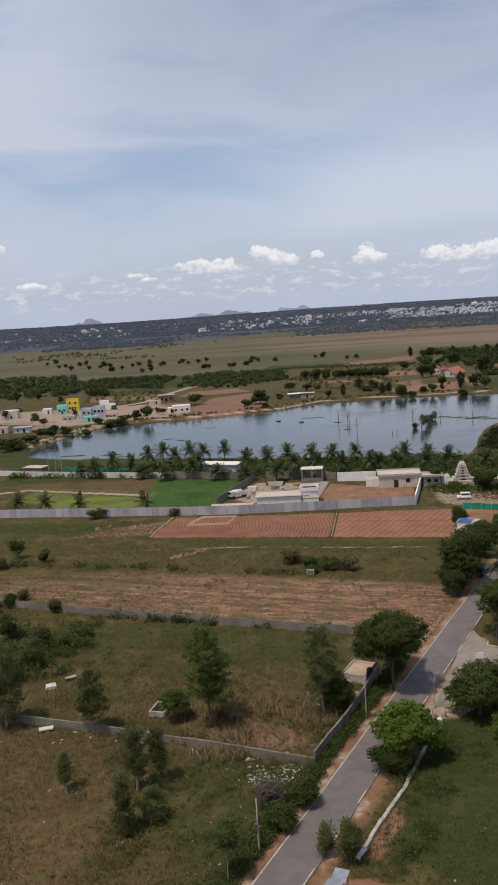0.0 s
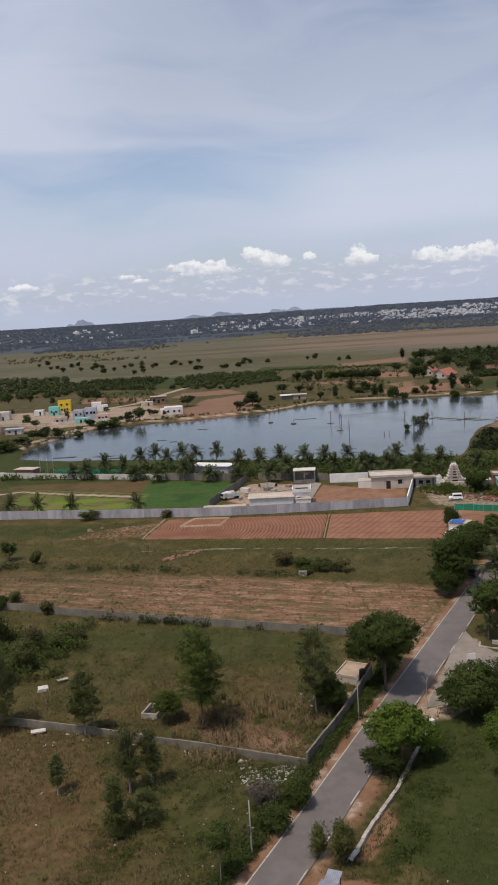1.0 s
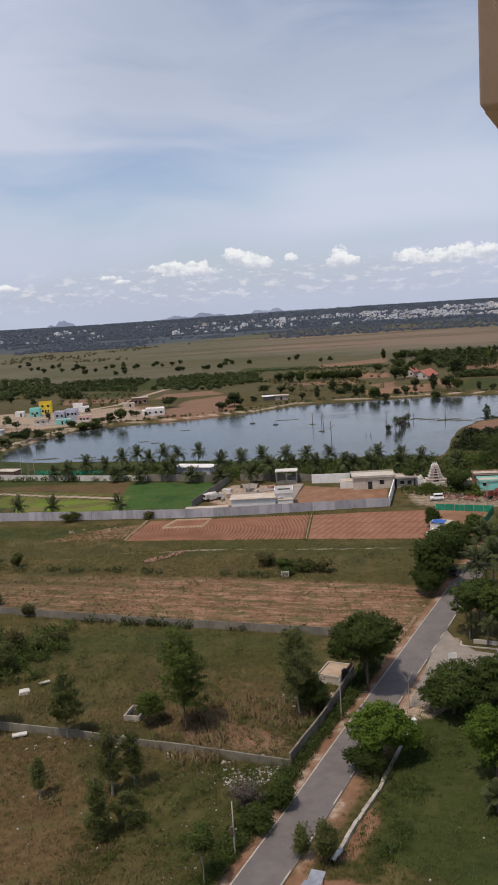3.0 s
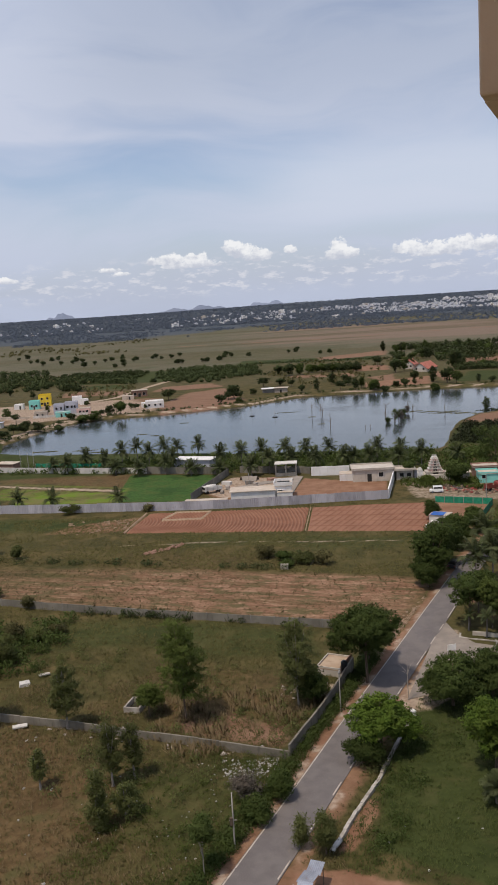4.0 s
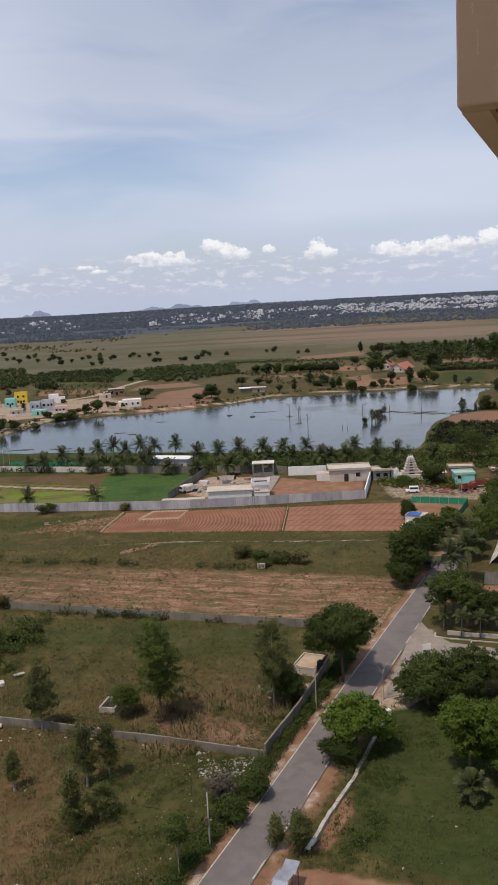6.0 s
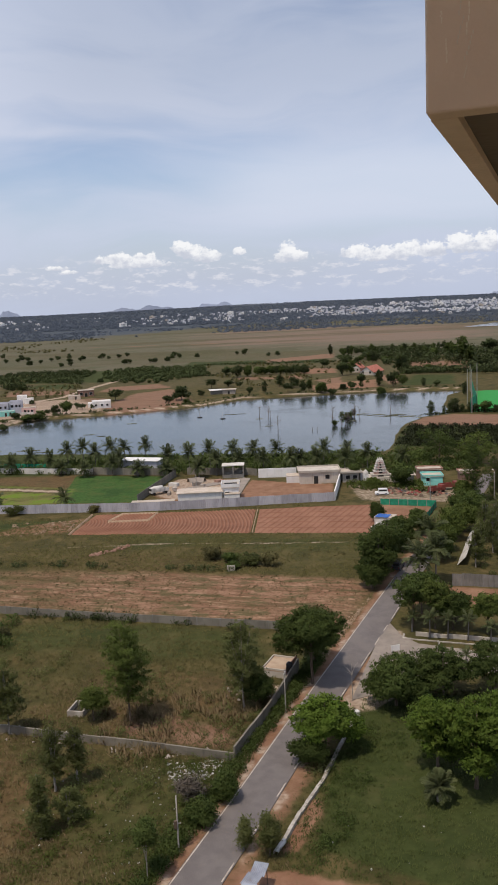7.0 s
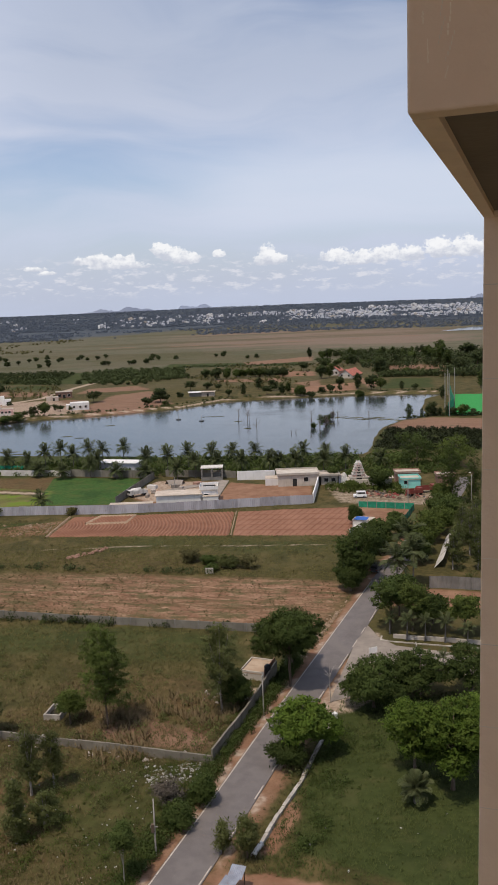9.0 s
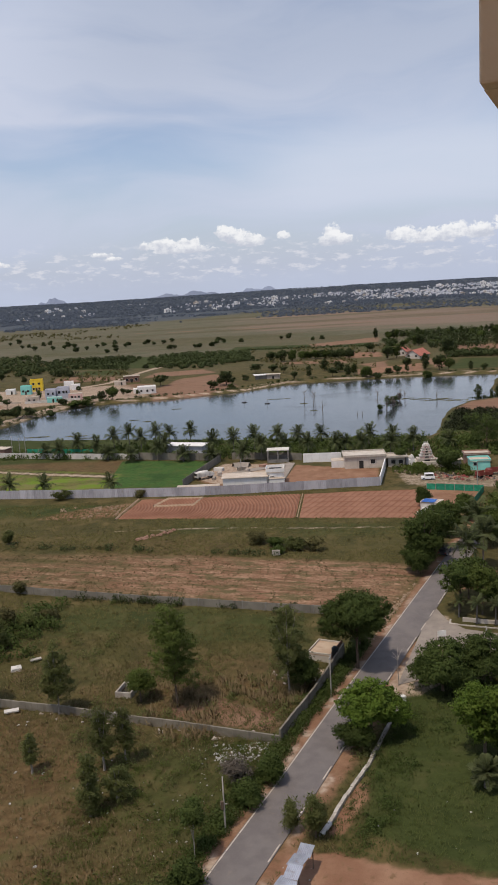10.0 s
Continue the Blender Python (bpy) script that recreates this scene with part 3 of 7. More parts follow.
def zones():
    """The one ground sheet, with what grows or lies on it where."""
    def lines(*runs):
        out = [runs[0][0]]
        for a, b, s in runs:
            n = max(1, round((b - a) / s))
            out += [a + (b - a) * (i + 1) / n for i in range(n)]
        return np.array(out)
    xs = lines((-4900, -1000, 160), (-1000, -320, 28), (-320, -120, 6), (-120, -60, 2.2), (-60, 65, 1.0), (65, 190, 2.2), (190, 400, 6), (400, 1000, 25), (1000, 4900, 160))
    ys = lines((-4900, -400, 250), (-400, 30, 40), (30, 58, 4), (58, 215, 0.9), (215, 300, 1.5), (300, 600, 2.6), (600, 1000, 8), (1000, 2000, 22), (2000, 4950, 75))
    x, y = np.meshgrid(xs, ys)
    z = terrain(x, y)
    j = 5.0 * (fbm(x * 0.08, y * 0.08, 40) - 0.5) + 2.0 * (fbm(x * 0.6, y * 0.6, 41) - 0.5)
    big = fbm(x * 0.02, y * 0.02, 42)

    def area(poly, soft=2.0, wob=1.0):
        return step(inside(x, y, poly) + wob * j, -soft, soft)

    def strip(chain, half, soft=0.6, wob=0.25):
        return step(half - to_line(x, y, chain) + wob * j, -soft, soft)
    soil = area(STRIP, 2.5, 0.5) * (0.35 + 0.29 * step(x, -50, 0) + 0.62 * (fbm((x - 3 * y) * 0.012, (y + 0.35 * x) * 0.35, 44) - 0.42))
    soil = np.maximum(soil, 0.72 * strip(beside(ROAD_L[2:9], -0.4), 1.1, 0.7, 0.5))
    sand = 0.6 * strip(beside(ROAD_L[2:9], -0.3), 0.7, 0.6, 0.5) * step(fbm(x * 0.35, y * 0.35, 48), 0.4, 0.6)
    soil = np.maximum(soil, 0.66 * strip(beside(ROAD_R[1:6], 0.6), 1.2, 0.8, 0.6))
    sand = np.maximum(sand, 0.62 * strip(beside(ROAD_R[1:6], 0.3), 0.7, 0.6, 0.5) * step(fbm(x * 0.35, y * 0.35, 49), 0.35, 0.6))
    soil = np.maximum(soil, area([(2.2, 68.3), (6.5, 67.3), (12, 64.8), (18.5, 63.2), (40, 55), (40, 40), (-3, 40), (0, 62)], 0.5, 0.15))
    soil = np.maximum(soil, 0.9 * strip([(6.5, 70.5), (8.6, 74.5), (9.6, 77.0)], 0.9, 0.5))
    soil = np.maximum(soil, 0.9 * area([(38, 142), (43, 137.5), (60, 131), (62, 122), (45, 127), (34, 131)], 1.5, 0.4))
    soil = np.maximum(soil, 0.62 * area([(-50, 192), (-28, 190), (-27, 205), (-44, 199)], 2, 0.8))
    soil = np.maximum(soil, area([(9.5, 214), (34, 210), (37, 227), (28, 231), (14.5, 238)], 0.8, 0.15))
    soil = np.maximum(soil, 0.6 * area([(-14, 226), (-6, 246), (12, 241), (9, 214), (-8, 214)], 1.0, 0.4))
    soil = np.maximum(soil, 0.9 * area([(44.2, 200.5), (56, 194.5), (52, 185), (40, 181)], 1, 0.2))
    soil = np.maximum(soil, 0.62 * np.maximum(area([(71, 513), (117, 530), (107, 483), (70, 481)], 3, 0.8), area([(76, 600), (103, 592), (107, 641), (84, 653)], 3, 0.8)))
    brown = 0.0 * x
    for poly in ([(-50, 445), (-38, 516), (-16, 536), (-2, 455), (-16, 426), (-44, 416)], [(-63, 536), (-16, 544), (-25, 576), (-57, 569)], [(-120, 535), (-78, 532), (-82, 560), (-125, 576)],
                 [(76, 600), (103, 592), (107, 641), (84, 653)], [(71, 513), (117, 530), (107, 483), (70, 481)], [(90, 505), (99, 560), (76, 544)], [(63, 734), (127, 760), (139, 828), (67, 780)],
                 [(28, 575), (72, 560), (78, 590), (30, 594)], [(160, 590), (210, 575), (230, 650), (170, 670)], [(115, 492), (122, 560), (140, 560), (125, 500)]):
        brown = np.maximum(brown, 0.85 * area(poly, 4, 1.2))
    brown = np.maximum(brown, 0.9 * area([(84, 328), (96, 347), (111, 353), (130, 343), (150, 334), (150, 297), (117, 311)], 1.5, 0.3))
    tan = area([(40, 1000), (330, 900), (480, 1300), (560, 1500), (100, 1900), (-60, 1500)], 130, 22) * (0.5 + 0.5 * step(fbm(x * 0.003, y * 0.014, 52), 0.36, 0.58))
    brown = np.maximum(brown, 0.8 * strip([(-150, 1240), (100, 1180), (420, 1260)], 7, 5, 0.8))
    brown = np.maximum(brown, 0.75 * area([(-12, 94), (-3, 91), (1.5, 89.5), (2.5, 93), (-4, 97), (-10, 99)], 1.5, 0.6))
    brown = np.maximum(brown, 0.62 * area([(-130, 405), (-96, 415), (-45, 432), (-52, 500), (-125, 500)], 5, 2.0))
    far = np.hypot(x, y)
    # far woodland; this mask also brings the painted haze tint
    hazy_wood = step(far + 350 * (big - 0.5) + 350 * step(x, 150, -250), 1900, 2300)
    plain = 0.95 * step(y, 640, 800) * step(far, 3200, 2600) * (0.55 + 0.45 * step(fbm(x * 0.004, y * 0.012, 46), 0.3, 0.6))
    plain = np.maximum(plain, 0.4 * step(y, 500, 560) * step(y, 800, 700))
    dry = area([(-70, 60), (-20, 60), (-10, 72), (-16, 84), (-30, 97), (-80, 112)], 3, 2.0)
    dry = np.maximum(dry, 0.75 * area([(-14, 95), (-2, 91), (2, 88), (6, 96), (0, 103), (-12, 105)], 2, 0.8))
    dry = np.maximum(dry, 0.8 * area([(-85, 262), (-38, 240), (-38, 260), (-78, 274)], 2, 0.6))
    dry = np.maximum(dry, 0.55 * area([(-20, 108), (5, 102), (8, 108), (-18, 118)], 3, 1.2))
    dry = np.maximum(dry, 0.45 * area([(-46, 152), (-10, 143), (6, 160), (-30, 176)], 5, 2.5))
    lush = area([(9.0, 70), (14.5, 88), (20, 100), (90, 88), (90, 40), (40, 56), (18, 64)], 1.2, 0.25)
    lush = np.maximum(lush, 0.75 * area([(-75, 212), (-32, 203), (-34, 193), (-60, 196), (-78, 202)], 3, 0.8))
    lush = np.maximum(lush, area([(-112, 300), (-70, 302), (-84, 330), (-110, 350)], 4, 1.0))
    lush = np.maximum(lush, 0.8 * area([(-90, 262), (-30, 262), (50, 244), (64, 280), (-8, 292), (-82, 312), (-104, 310)], 4, 1.0))
    lush = np.maximum(lush, 0.9 * strip(ROAD_L[3:6], 4.2, 1, 0.3) * step(to_line(x, y, ROAD_L), 1.6, 2.4))
    lush = np.maximum(lush, 0.85 * area([(66, 279), (75, 306), (83, 326), (117, 310), (150, 296), (150, 262), (105, 266)], 2, 0.3))
    for poly in ([(-118, 588), (-82, 572), (-82, 607), (-112, 616)], [(120, 485), (152, 478), (168, 536), (145, 547)], [(-150, 640), (-60, 610), (10, 640), (8, 720), (-160, 740)], [(-12, 746), (113, 704), (121, 755), (-2, 796)]):
        lush = np.maximum(lush, area(poly, 4, 1.0))
    lush = np.maximum(lush, 0.62 * area([(-60, 132), (-22, 134), (10, 123), (8, 112), (-8, 114), (-20, 122), (-60, 118)], 4, 1.6))
    lush = np.maximum(lush, 0.5 * area([(-20, 68), (-8, 66), (1, 80), (0, 86), (-14, 90), (-20, 80)], 3, 1.5))
    lush = np.maximum(lush, 0.5 * area([(-20, 176), (34, 160), (36, 172), (-16, 186)], 3, 1.5))
    lush = np.maximum(lush, 0.4 * step(y, 620, 760) * step(y, 1300, 950) * step(big, 0.52, 0.34))
    lush = np.maximum(lush, 0.3 * step(y, 1500, 1900))
    pale = 0.9 * strip([(p[0] * 1.024, p[1] * 1.024) for p in SHORE], 2.0, 0.9, 0.1)
    pale = np.maximum(pale, 0.8 * strip([(p[0] * 1.005, p[1] * 1.005) for p in SHORE], 0.9, 0.9, 0.15))
    pale = np.maximum(pale, 0.7 * area([(29.5, 121), (29, 112), (24, 99), (20, 95.5), (14.5, 95), (19, 104), (25, 115)], 0.8, 0.1))
    pale = np.maximum(pale, 0.85 * strip([(-95, 247), (-77.7, 253.8), (-62, 246), (-40, 236.8), (-36, 235)], 1.2, 0.8, 0.1))
    pale = np.maximum(pale, 0.9 * strip([(-130, 492), (-102, 490), (-93, 498), (-82, 513), (-77, 535), (-70, 571), (-56, 623)], 2.4, 1.5, 0.2))
    pale = np.maximum(pale, 0.58 * area([(-130, 405), (-96, 415), (-45, 432), (-52, 500), (-125, 500)], 5, 2.0) * step(big, 0.3, 0.5))
    pale = np.maximum(pale, 0.62 * area([(-170, 440), (-120, 425), (-84, 436), (-92, 470), (-130, 500), (-180, 500)], 5, 2.5))
    pale = np.maximum(pale, 0.52 * area([(40, 205), (66, 196), (70, 214), (40, 226)], 1.5, 0.5))
    pale = np.maximum(pale, 0.8 * strip([(-30, 178.0), (-10, 176.5), (20, 170.5), (34, 168)], 0.4, 0.8, 0.12))
    pale = np.maximum(pale, sand)
    pale = np.maximum(pale, 0.9 * strip([(4.5, 104), (9.5, 103.2)], 1.0, 0.6, 0.2))
    pale = np.maximum(pale, 0.62 * area([(-14, 228), (-6, 246), (12, 241), (9, 216), (-8, 218)], 1.0, 0.8))
    paddy, lime, turf = area(PADDY, 0.8, 0.15), 0.85 * area([(-66, 217), (-35, 211), (-35, 226), (-41, 234), (-70, 240)], 1.2, 0.6) * (0.55 + 0.6 * step(fbm(x * 0.12, y * 0.2, 47), 0.36, 0.6)), area([(118, 357), (134, 398), (149, 438), (200, 425), (200, 335)], 1, 0)
    lime = np.maximum(lime, 0.55 * area([(-78, 233), (-36, 224), (-36, 240), (-76, 258)], 1.5, 0.5) * (strip([(-77.7, 253.8), (-62, 246), (-40, 236.8)], 2.0) < 0.5))
    cols, rows = len(xs), len(ys)
    i = np.arange(cols * rows).reshape(rows, cols)
    quads = np.stack([i[:-1, :-1], i[:-1, 1:], i[1:, 1:], i[1:, :-1]], -1).reshape(-1, 4)
    me = mesh_np("ground", np.stack([x, y, z], -1).reshape(-1, 3), quads, GROUND, True)
    for name, sheets in (("zone", (soil, lush, dry, pale)), ("crop", (paddy, lime, turf, area(STRIP, 1.5, 0.3))), ("land", (plain, hazy_wood, brown, tan))):
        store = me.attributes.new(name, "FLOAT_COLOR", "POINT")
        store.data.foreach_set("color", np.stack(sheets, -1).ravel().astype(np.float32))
    return me


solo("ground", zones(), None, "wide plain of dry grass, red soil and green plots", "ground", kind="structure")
tagged(solo("lake_water", Shape().put([(-130, 268, -0.55), (230, 268, -0.55), (230, 480, -0.55), (-130, 480, -0.55)], [(0, 1, 2, 3)]), WATER),
       "calm grey-blue lake water with dead trees in it", "water", kind="structure")
tagged(solo("far_water", Shape().put([(x, y, -0.3) for x, y in POND], [(0, 1, 2, 3)]), WATER), "pale sheet of water far out on the plain", "water", kind="structure")


def ribbon(left, right, z, mat, name, label, category, fine=3.0):
    """A paved strip between two chains, with a little thickness."""
    v, q = [], []
    a, b = [], []
    for i in range(len(left) - 1):
        n = max(1, int((Vector(left[i + 1]) - Vector(left[i])).length / fine))
        for k in range(n):
            a.append(Vector(left[i]).lerp(Vector(left[i + 1]), k / n))
            b.append(Vector(right[i]).lerp(Vector(right[i + 1]), k / n))
    a.append(Vector(left[-1]))
    b.append(Vector(right[-1]))
    for p, r in zip(a, b):
        m = (p + r) / 2
        v += [(p.x, p.y, z - 0.25), (p.x, p.y, z), (m.x, m.y, z + 0.05), (r.x, r.y, z), (r.x, r.y, z - 0.25)]
    for i in range(len(a) - 1):
        for k in range(4):
            q.append((i * 5 + k, i * 5 + k + 1, i * 5 + 6 + k, i * 5 + 5 + k))
    return solo(name, Shape().put(v, q), mat, label, category, kind="structure", smooth=False)


ribbon(ROAD_L, ROAD_R, 0.09, ASPHALT, "road", "narrow grey asphalt road with worn white edge lines", "road")
ribbon([(28.2, 124.6), (28.9, 118.2), (30.6, 114.6), (37.4, 111.0), (42.4, 107.9), (60, 101), (90, 88)], [(17.6, 98.6), (20.4, 99.6), (24.6, 103.6), (34.8, 104.4), (40.1, 102.0), (58, 95.5), (88, 82)], 0.07, APRON, "side_road", "pale concrete lane that branches off the road", "road")


def edge_line(chain, off, dashes, name, label):
    """Painted line along the road, broken where it has worn off."""
    s, r = Shape(), random.Random(5)
    pts = beside(chain, off)
    for a, b in zip(pts, pts[1:]):
        a, b = Vector(a), Vector(b)
        n = max(1, int((b - a).length / 2.4))
        d = (b - a).normalized()
        side = Vector((d.y, -d.x)) * 0.07
        for k in range(n):
            if r.random() < dashes:
                continue
            p, e = a.lerp(b, k / n), a.lerp(b, (k + r.uniform(0.97, 1.0)) / n)
            z = 0.106
            s.put([(p.x - side.x, p.y - side.y, z), (p.x + side.x, p.y + side.y, z), (e.x + side.x, e.y + side.y, z), (e.x - side.x, e.y - side.y, z)], [(0, 1, 2, 3)])
    return solo(name, s, ROADLINE, label, "road line", kind="structure")


edge_line(ROAD_L[:8], 0.14, 0.0, "road_line_1", "worn white line along the road edge")
edge_line(ROAD_R[:8], -0.16, 0.36, "road_line_2", "broken worn white line along the road edge")

# ---- the tower block that the view is taken from ----
AX = Vector((0.411, 0.912, 0)).normalized()          # way in which the bay beside the balcony runs out
AY = Vector((AX.y, -AX.x, 0))                        # to the right of it
CORNER = Vector((1.070, 3.711, 50.8))                # lower near corner of the bay's deep beam
LONG = 5.35


def bay_frame():
    m = Matrix((AY, AX, Vector((0, 0, 1)))).transposed().to_4x4()
    m.translation = CORNER
    return m


def make_tower():
    t = thing("tower_block", 0, 0, 0, 0, "beige painted apartment tower with a projecting bay and deep beams", "building", kind="structure")
    m = bay_frame()
    # local: x to the right along the near face, y outwards, z up from the soffit
    s = Shape().box(-0.014, 0, 0, 2.6, 0.14, 3.0)
    ob = part("beam", s, TOWER, t, "scratched beige beam face", m)
    bevel(ob, 0.012)
    a, b, e = 0.14, LONG - 0.3, 0.105
    part("beam", Shape().put([(-0.012, a, 0), (e, a, 0), (e, b, 0), (0, b, 0), (-0.012, a, 3.0), (e, a, 3.0), (e, b, 3.0), (0, b, 3.0)],
                             [(0, 3, 2, 1), (4, 5, 6, 7), (0, 1, 5, 4), (1, 2, 6, 5), (2, 3, 7, 6), (3, 0, 4, 7)]), TOWER, t, "", m)
    part("beam", Shape().box(0.105, LONG - 0.42, 0, 2.6, LONG - 0.3, 3.0), TOWER, t, "", m)
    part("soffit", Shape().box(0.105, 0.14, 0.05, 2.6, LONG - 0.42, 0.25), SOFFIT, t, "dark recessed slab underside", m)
    pillar = part("pillar", Shape().box(0, LONG - 0.3, -12.0, 1.6, LONG, 3.0), TOWER, t, "plain beige wall edge with faint joints", m)
    bevel(pillar, 0.01)
    for z in (-0.66, -1.61, -2.56, -3.52, -4.48, -5.43, -6.4):
        part("joint", Shape().box(-0.002, LONG - 0.303, z, 1.6, LONG - 0.299, z + 0.009), JOINT, t, "", m)
    part("wall", Shape().box(0, LONG, -50.8, 1.6, LONG + 0.2, -12), TOWER, t, "", m)
    r = random.Random(3)
    scr = [(0.125, 0.38, 0.03, 0.14), (0.155, 0.30, 0.02, 0.16), (0.15, 0.20, 0.035, 0.12), (0.075, 0.20, -0.005, 0.10), (0.05, 0.36, 0.0, 0.05), (0.15, 0.50, 0.015, 0.08),
           (0.29, 0.42, 0.05, 0.16), (0.12, 0.27, 0.025, 0.11), (0.145, 0.13, 0.012, 0.05)]
    for x, z, dx, dz in scr:
        q = Shape()
        n = 6
        for k in range(n):
            a, b = k / n, (k + 0.8) / n
            w = 0.003 + 0.004 * r.random()
            j = r.uniform(-0.003, 0.003)
            q.box(x + dx * a + j, -0.0015, z + dz * a, x + dx * a + w + j, 0.001, z + dz * b)
        part("scratch", q, SCRATCH, t, "", m)
    # the balcony: slab under it, and unseen walls; the rear one blocks the sun
    part("slab", Shape().box(-5.5, -1.2, 48.25, 2.6, 0.25, 48.4), TOWER, t)
    # added unseen wall, raised and widened until it shades the whole bay
    part("wall", Shape().box(-22, -1.5, 0, 12, -1.2, 97), TOWER, t)
    part("wall", Shape().box(3.4, -1.2, 0, 3.6, 2.5, 95), TOWER, t)
    return t


def bevel(ob, width, segments=2):
    b = ob.modifiers.new("bevel", "BEVEL")
    b.width, b.segments, b.limit_method = width, segments, "ANGLE"
    return ob


make_tower()


# ---- walls and fences ----
def chain_points(chain, gap):
    """Stations along a chain, and the heading at each."""
    out = []
    for a, b in zip(chain, chain[1:]):
        a, b = Vector(a), Vector(b)
        n = max(1, round((b - a).length / gap))
        ang = math.degrees(math.atan2(b.y - a.y, b.x - a.x))
        for k in range(n):
            p = a.lerp(b, k / n)
            out.append((p.x, p.y, ang, (b - a).length / n))
    return out


def panel_wall(name, chain, gap, high, mat, label, category="wall", thick=0.08, post=None, uneven=0.03, coping=None, lean=1.0, seed=2, piece="panel", skip=()):
    """A wall of panels between posts; each panel is a piece of its own."""
    r = random.Random(seed)
    x0, y0 = chain[0]
    t = thing(name, x0, y0, 0, 0, label, category)
    meshes = {}
    for i, (x, y, ang, wide) in enumerate(chain_points(chain, gap)):
        if i in skip:
            continue
        key = round(wide, 2)
        if key not in meshes:
            s = Shape()
            if piece == "sheet":
                n, v, q = 17, [], []
                for k in range(n):
                    d = (0.02, 0.02, -0.02, -0.02)[k % 4]
                    v += [(wide * k / (n - 1), d, -0.1), (wide * k / (n - 1), d, high)]
                s.put(v, [(2 * k, 2 * k + 2, 2 * k + 3, 2 * k + 1) for k in range(n - 1)])
            else:
                rows = 1
                for k in range(rows):
                    s.box(0.0, -thick / 2, high * k / rows - 0.2 * (k == 0), wide - 0.01, thick / 2, high * (k + 1) / rows - 0.008)
            p = Shape().box(-0.075, -0.08, -0.2, 0.075, 0.08, high + 0.06, 0.01)
            c = Shape().box(-0.02, -0.12, high, wide + 0.02, 0.12, high + 0.06, 0.015)
            meshes[key] = (s.mesh(piece, mat), p.mesh("post", post or mat), c.mesh("coping", coping or mat))
        z = float(terrain(np.array([x]), np.array([y]))[0]) - 0.05
        m = pose(x - x0, y - y0, z + r.uniform(-uneven, uneven), r.uniform(-1, 1) * lean, 0, ang + r.uniform(-0.3, 0.3) * lean)
        part(piece, meshes[key][0], None, t, "", m)
        if post:
            part("post", meshes[key][1], None, t, "", pose(x - x0, y - y0, z, 0, 0, ang))
        if coping:
            part("coping", meshes[key][2], None, t, "", m)
    return t


W1 = [(-60, 106.6), (-33.8, 99.4), (-25.8, 96.9), (-5.8, 89.6), (2.1, 86.5)]
W2 = [(2.1, 86.5), (7.0, 96.4), (12.1, 108.6)]
W3 = [(-90, 159.2), (-46.2, 143.3), (-22.7, 134.8), (-5.5, 128.9), (13.0, 122.8)]
W4 = [(-95, 221.5), (-67.1, 216.0), (-18.4, 207.9), (-1.0, 206.9), (33.8, 206.4)]
panel_wall("compound_wall", W1, 2.6, 1.1, BLOCKWORK, "low grey compound wall of weathered blocks in dry grass", thick=0.22, coping=None, seed=4, uneven=0.02, lean=0.4, skip=(7, 28))
panel_wall("compound_wall", W2, 2.6, 1.75, BLOCKWORK, "grey block wall with a coping beside the road", thick=0.22, coping=BLOCKWORK, seed=5, uneven=0.0, lean=0.0)
panel_wall("precast_wall", W3, 4.0, 1.4, PRECAST, "long grey precast slab wall with posts", post=CONCRETE, seed=6)
panel_wall("sheet_fence", W4, 1.9, 2.35, SHEET, "tall grey corrugated metal sheet fence", "fence", seed=7, piece="sheet", lean=0.6, uneven=0.06)
panel_wall("side_wall", [(33.9, 206.6), (40.2, 233.0)], 4.5, 2.6, WHITE, "white painted boundary wall beside the sheet fence", thick=0.3, seed=8, uneven=0.0, lean=0.0)
panel_wall("field_wall", [(-16.9, 217.6), (-7.4, 250.0)], 3.2, 2.2, PRECAST, "grey wall between green plot and building yard", post=CONCRETE, seed=9)
panel_wall("field_wall", [(-100, 284), (-78.8, 275.6), (-33.6, 260.3)], 3.2, 1.9, DULL_WHITE, "long pale wall behind the fields", seed=10)
panel_wall("field_wall", [(-33.6, 260.3), (-8.0, 251.5)], 3.2, 2.3, PRECAST, "grey wall below the palms", seed=11)
panel_wall("field_wall", [(-4, 252), (12, 247), (17, 244)], 3.2, 2.2, PRECAST, "grey rear wall of the building yard", seed=12)
panel_wall("sheet_fence", [(43.0, 138.2), (51.1, 135.4), (66, 130)], 1.9, 2.3, CONCRETE, "short grey metal sheet fence behind red soil", "fence", seed=13, piece="sheet")
t = thing("sheet_screen", 47.5, 149.2, 0, 65.7, "white plastic sheets propped aslant between road trees and wooded plot", "screen")
for k in range(11):
    part("sheet", Shape().box(-0.02, -0.02, -0.3, 2.1, 0.02, 2.3), DULL_WHITE, t, "", pose(2.05 * k, 0.03 * (k % 2), 0.1, 42 + math.sin(1.7 * k), 0, 0))
panel_wall("net_fence", [(44.1, 199.6), (56.6, 194.2), (50.9, 182.4)], 2.4, 1.6, GREEN_NET, "green shade-net fence round a small field", "fence", thick=0.04, post=POLE, seed=14)
panel_wall("net_fence", [(-74, 281), (-50, 273)], 2.4, 2.0, GREEN_NET, "green net along the field edge below the palms", "fence", thick=0.04, post=POLE, seed=15)
panel_wall("lane_wall", [(31.0, 117.6), (42.1, 113.2), (60, 105.5)], 2.6, 0.7, BEIGE, "low beige wall along the concrete lane", thick=0.2, seed=16, uneven=0, lean=0)
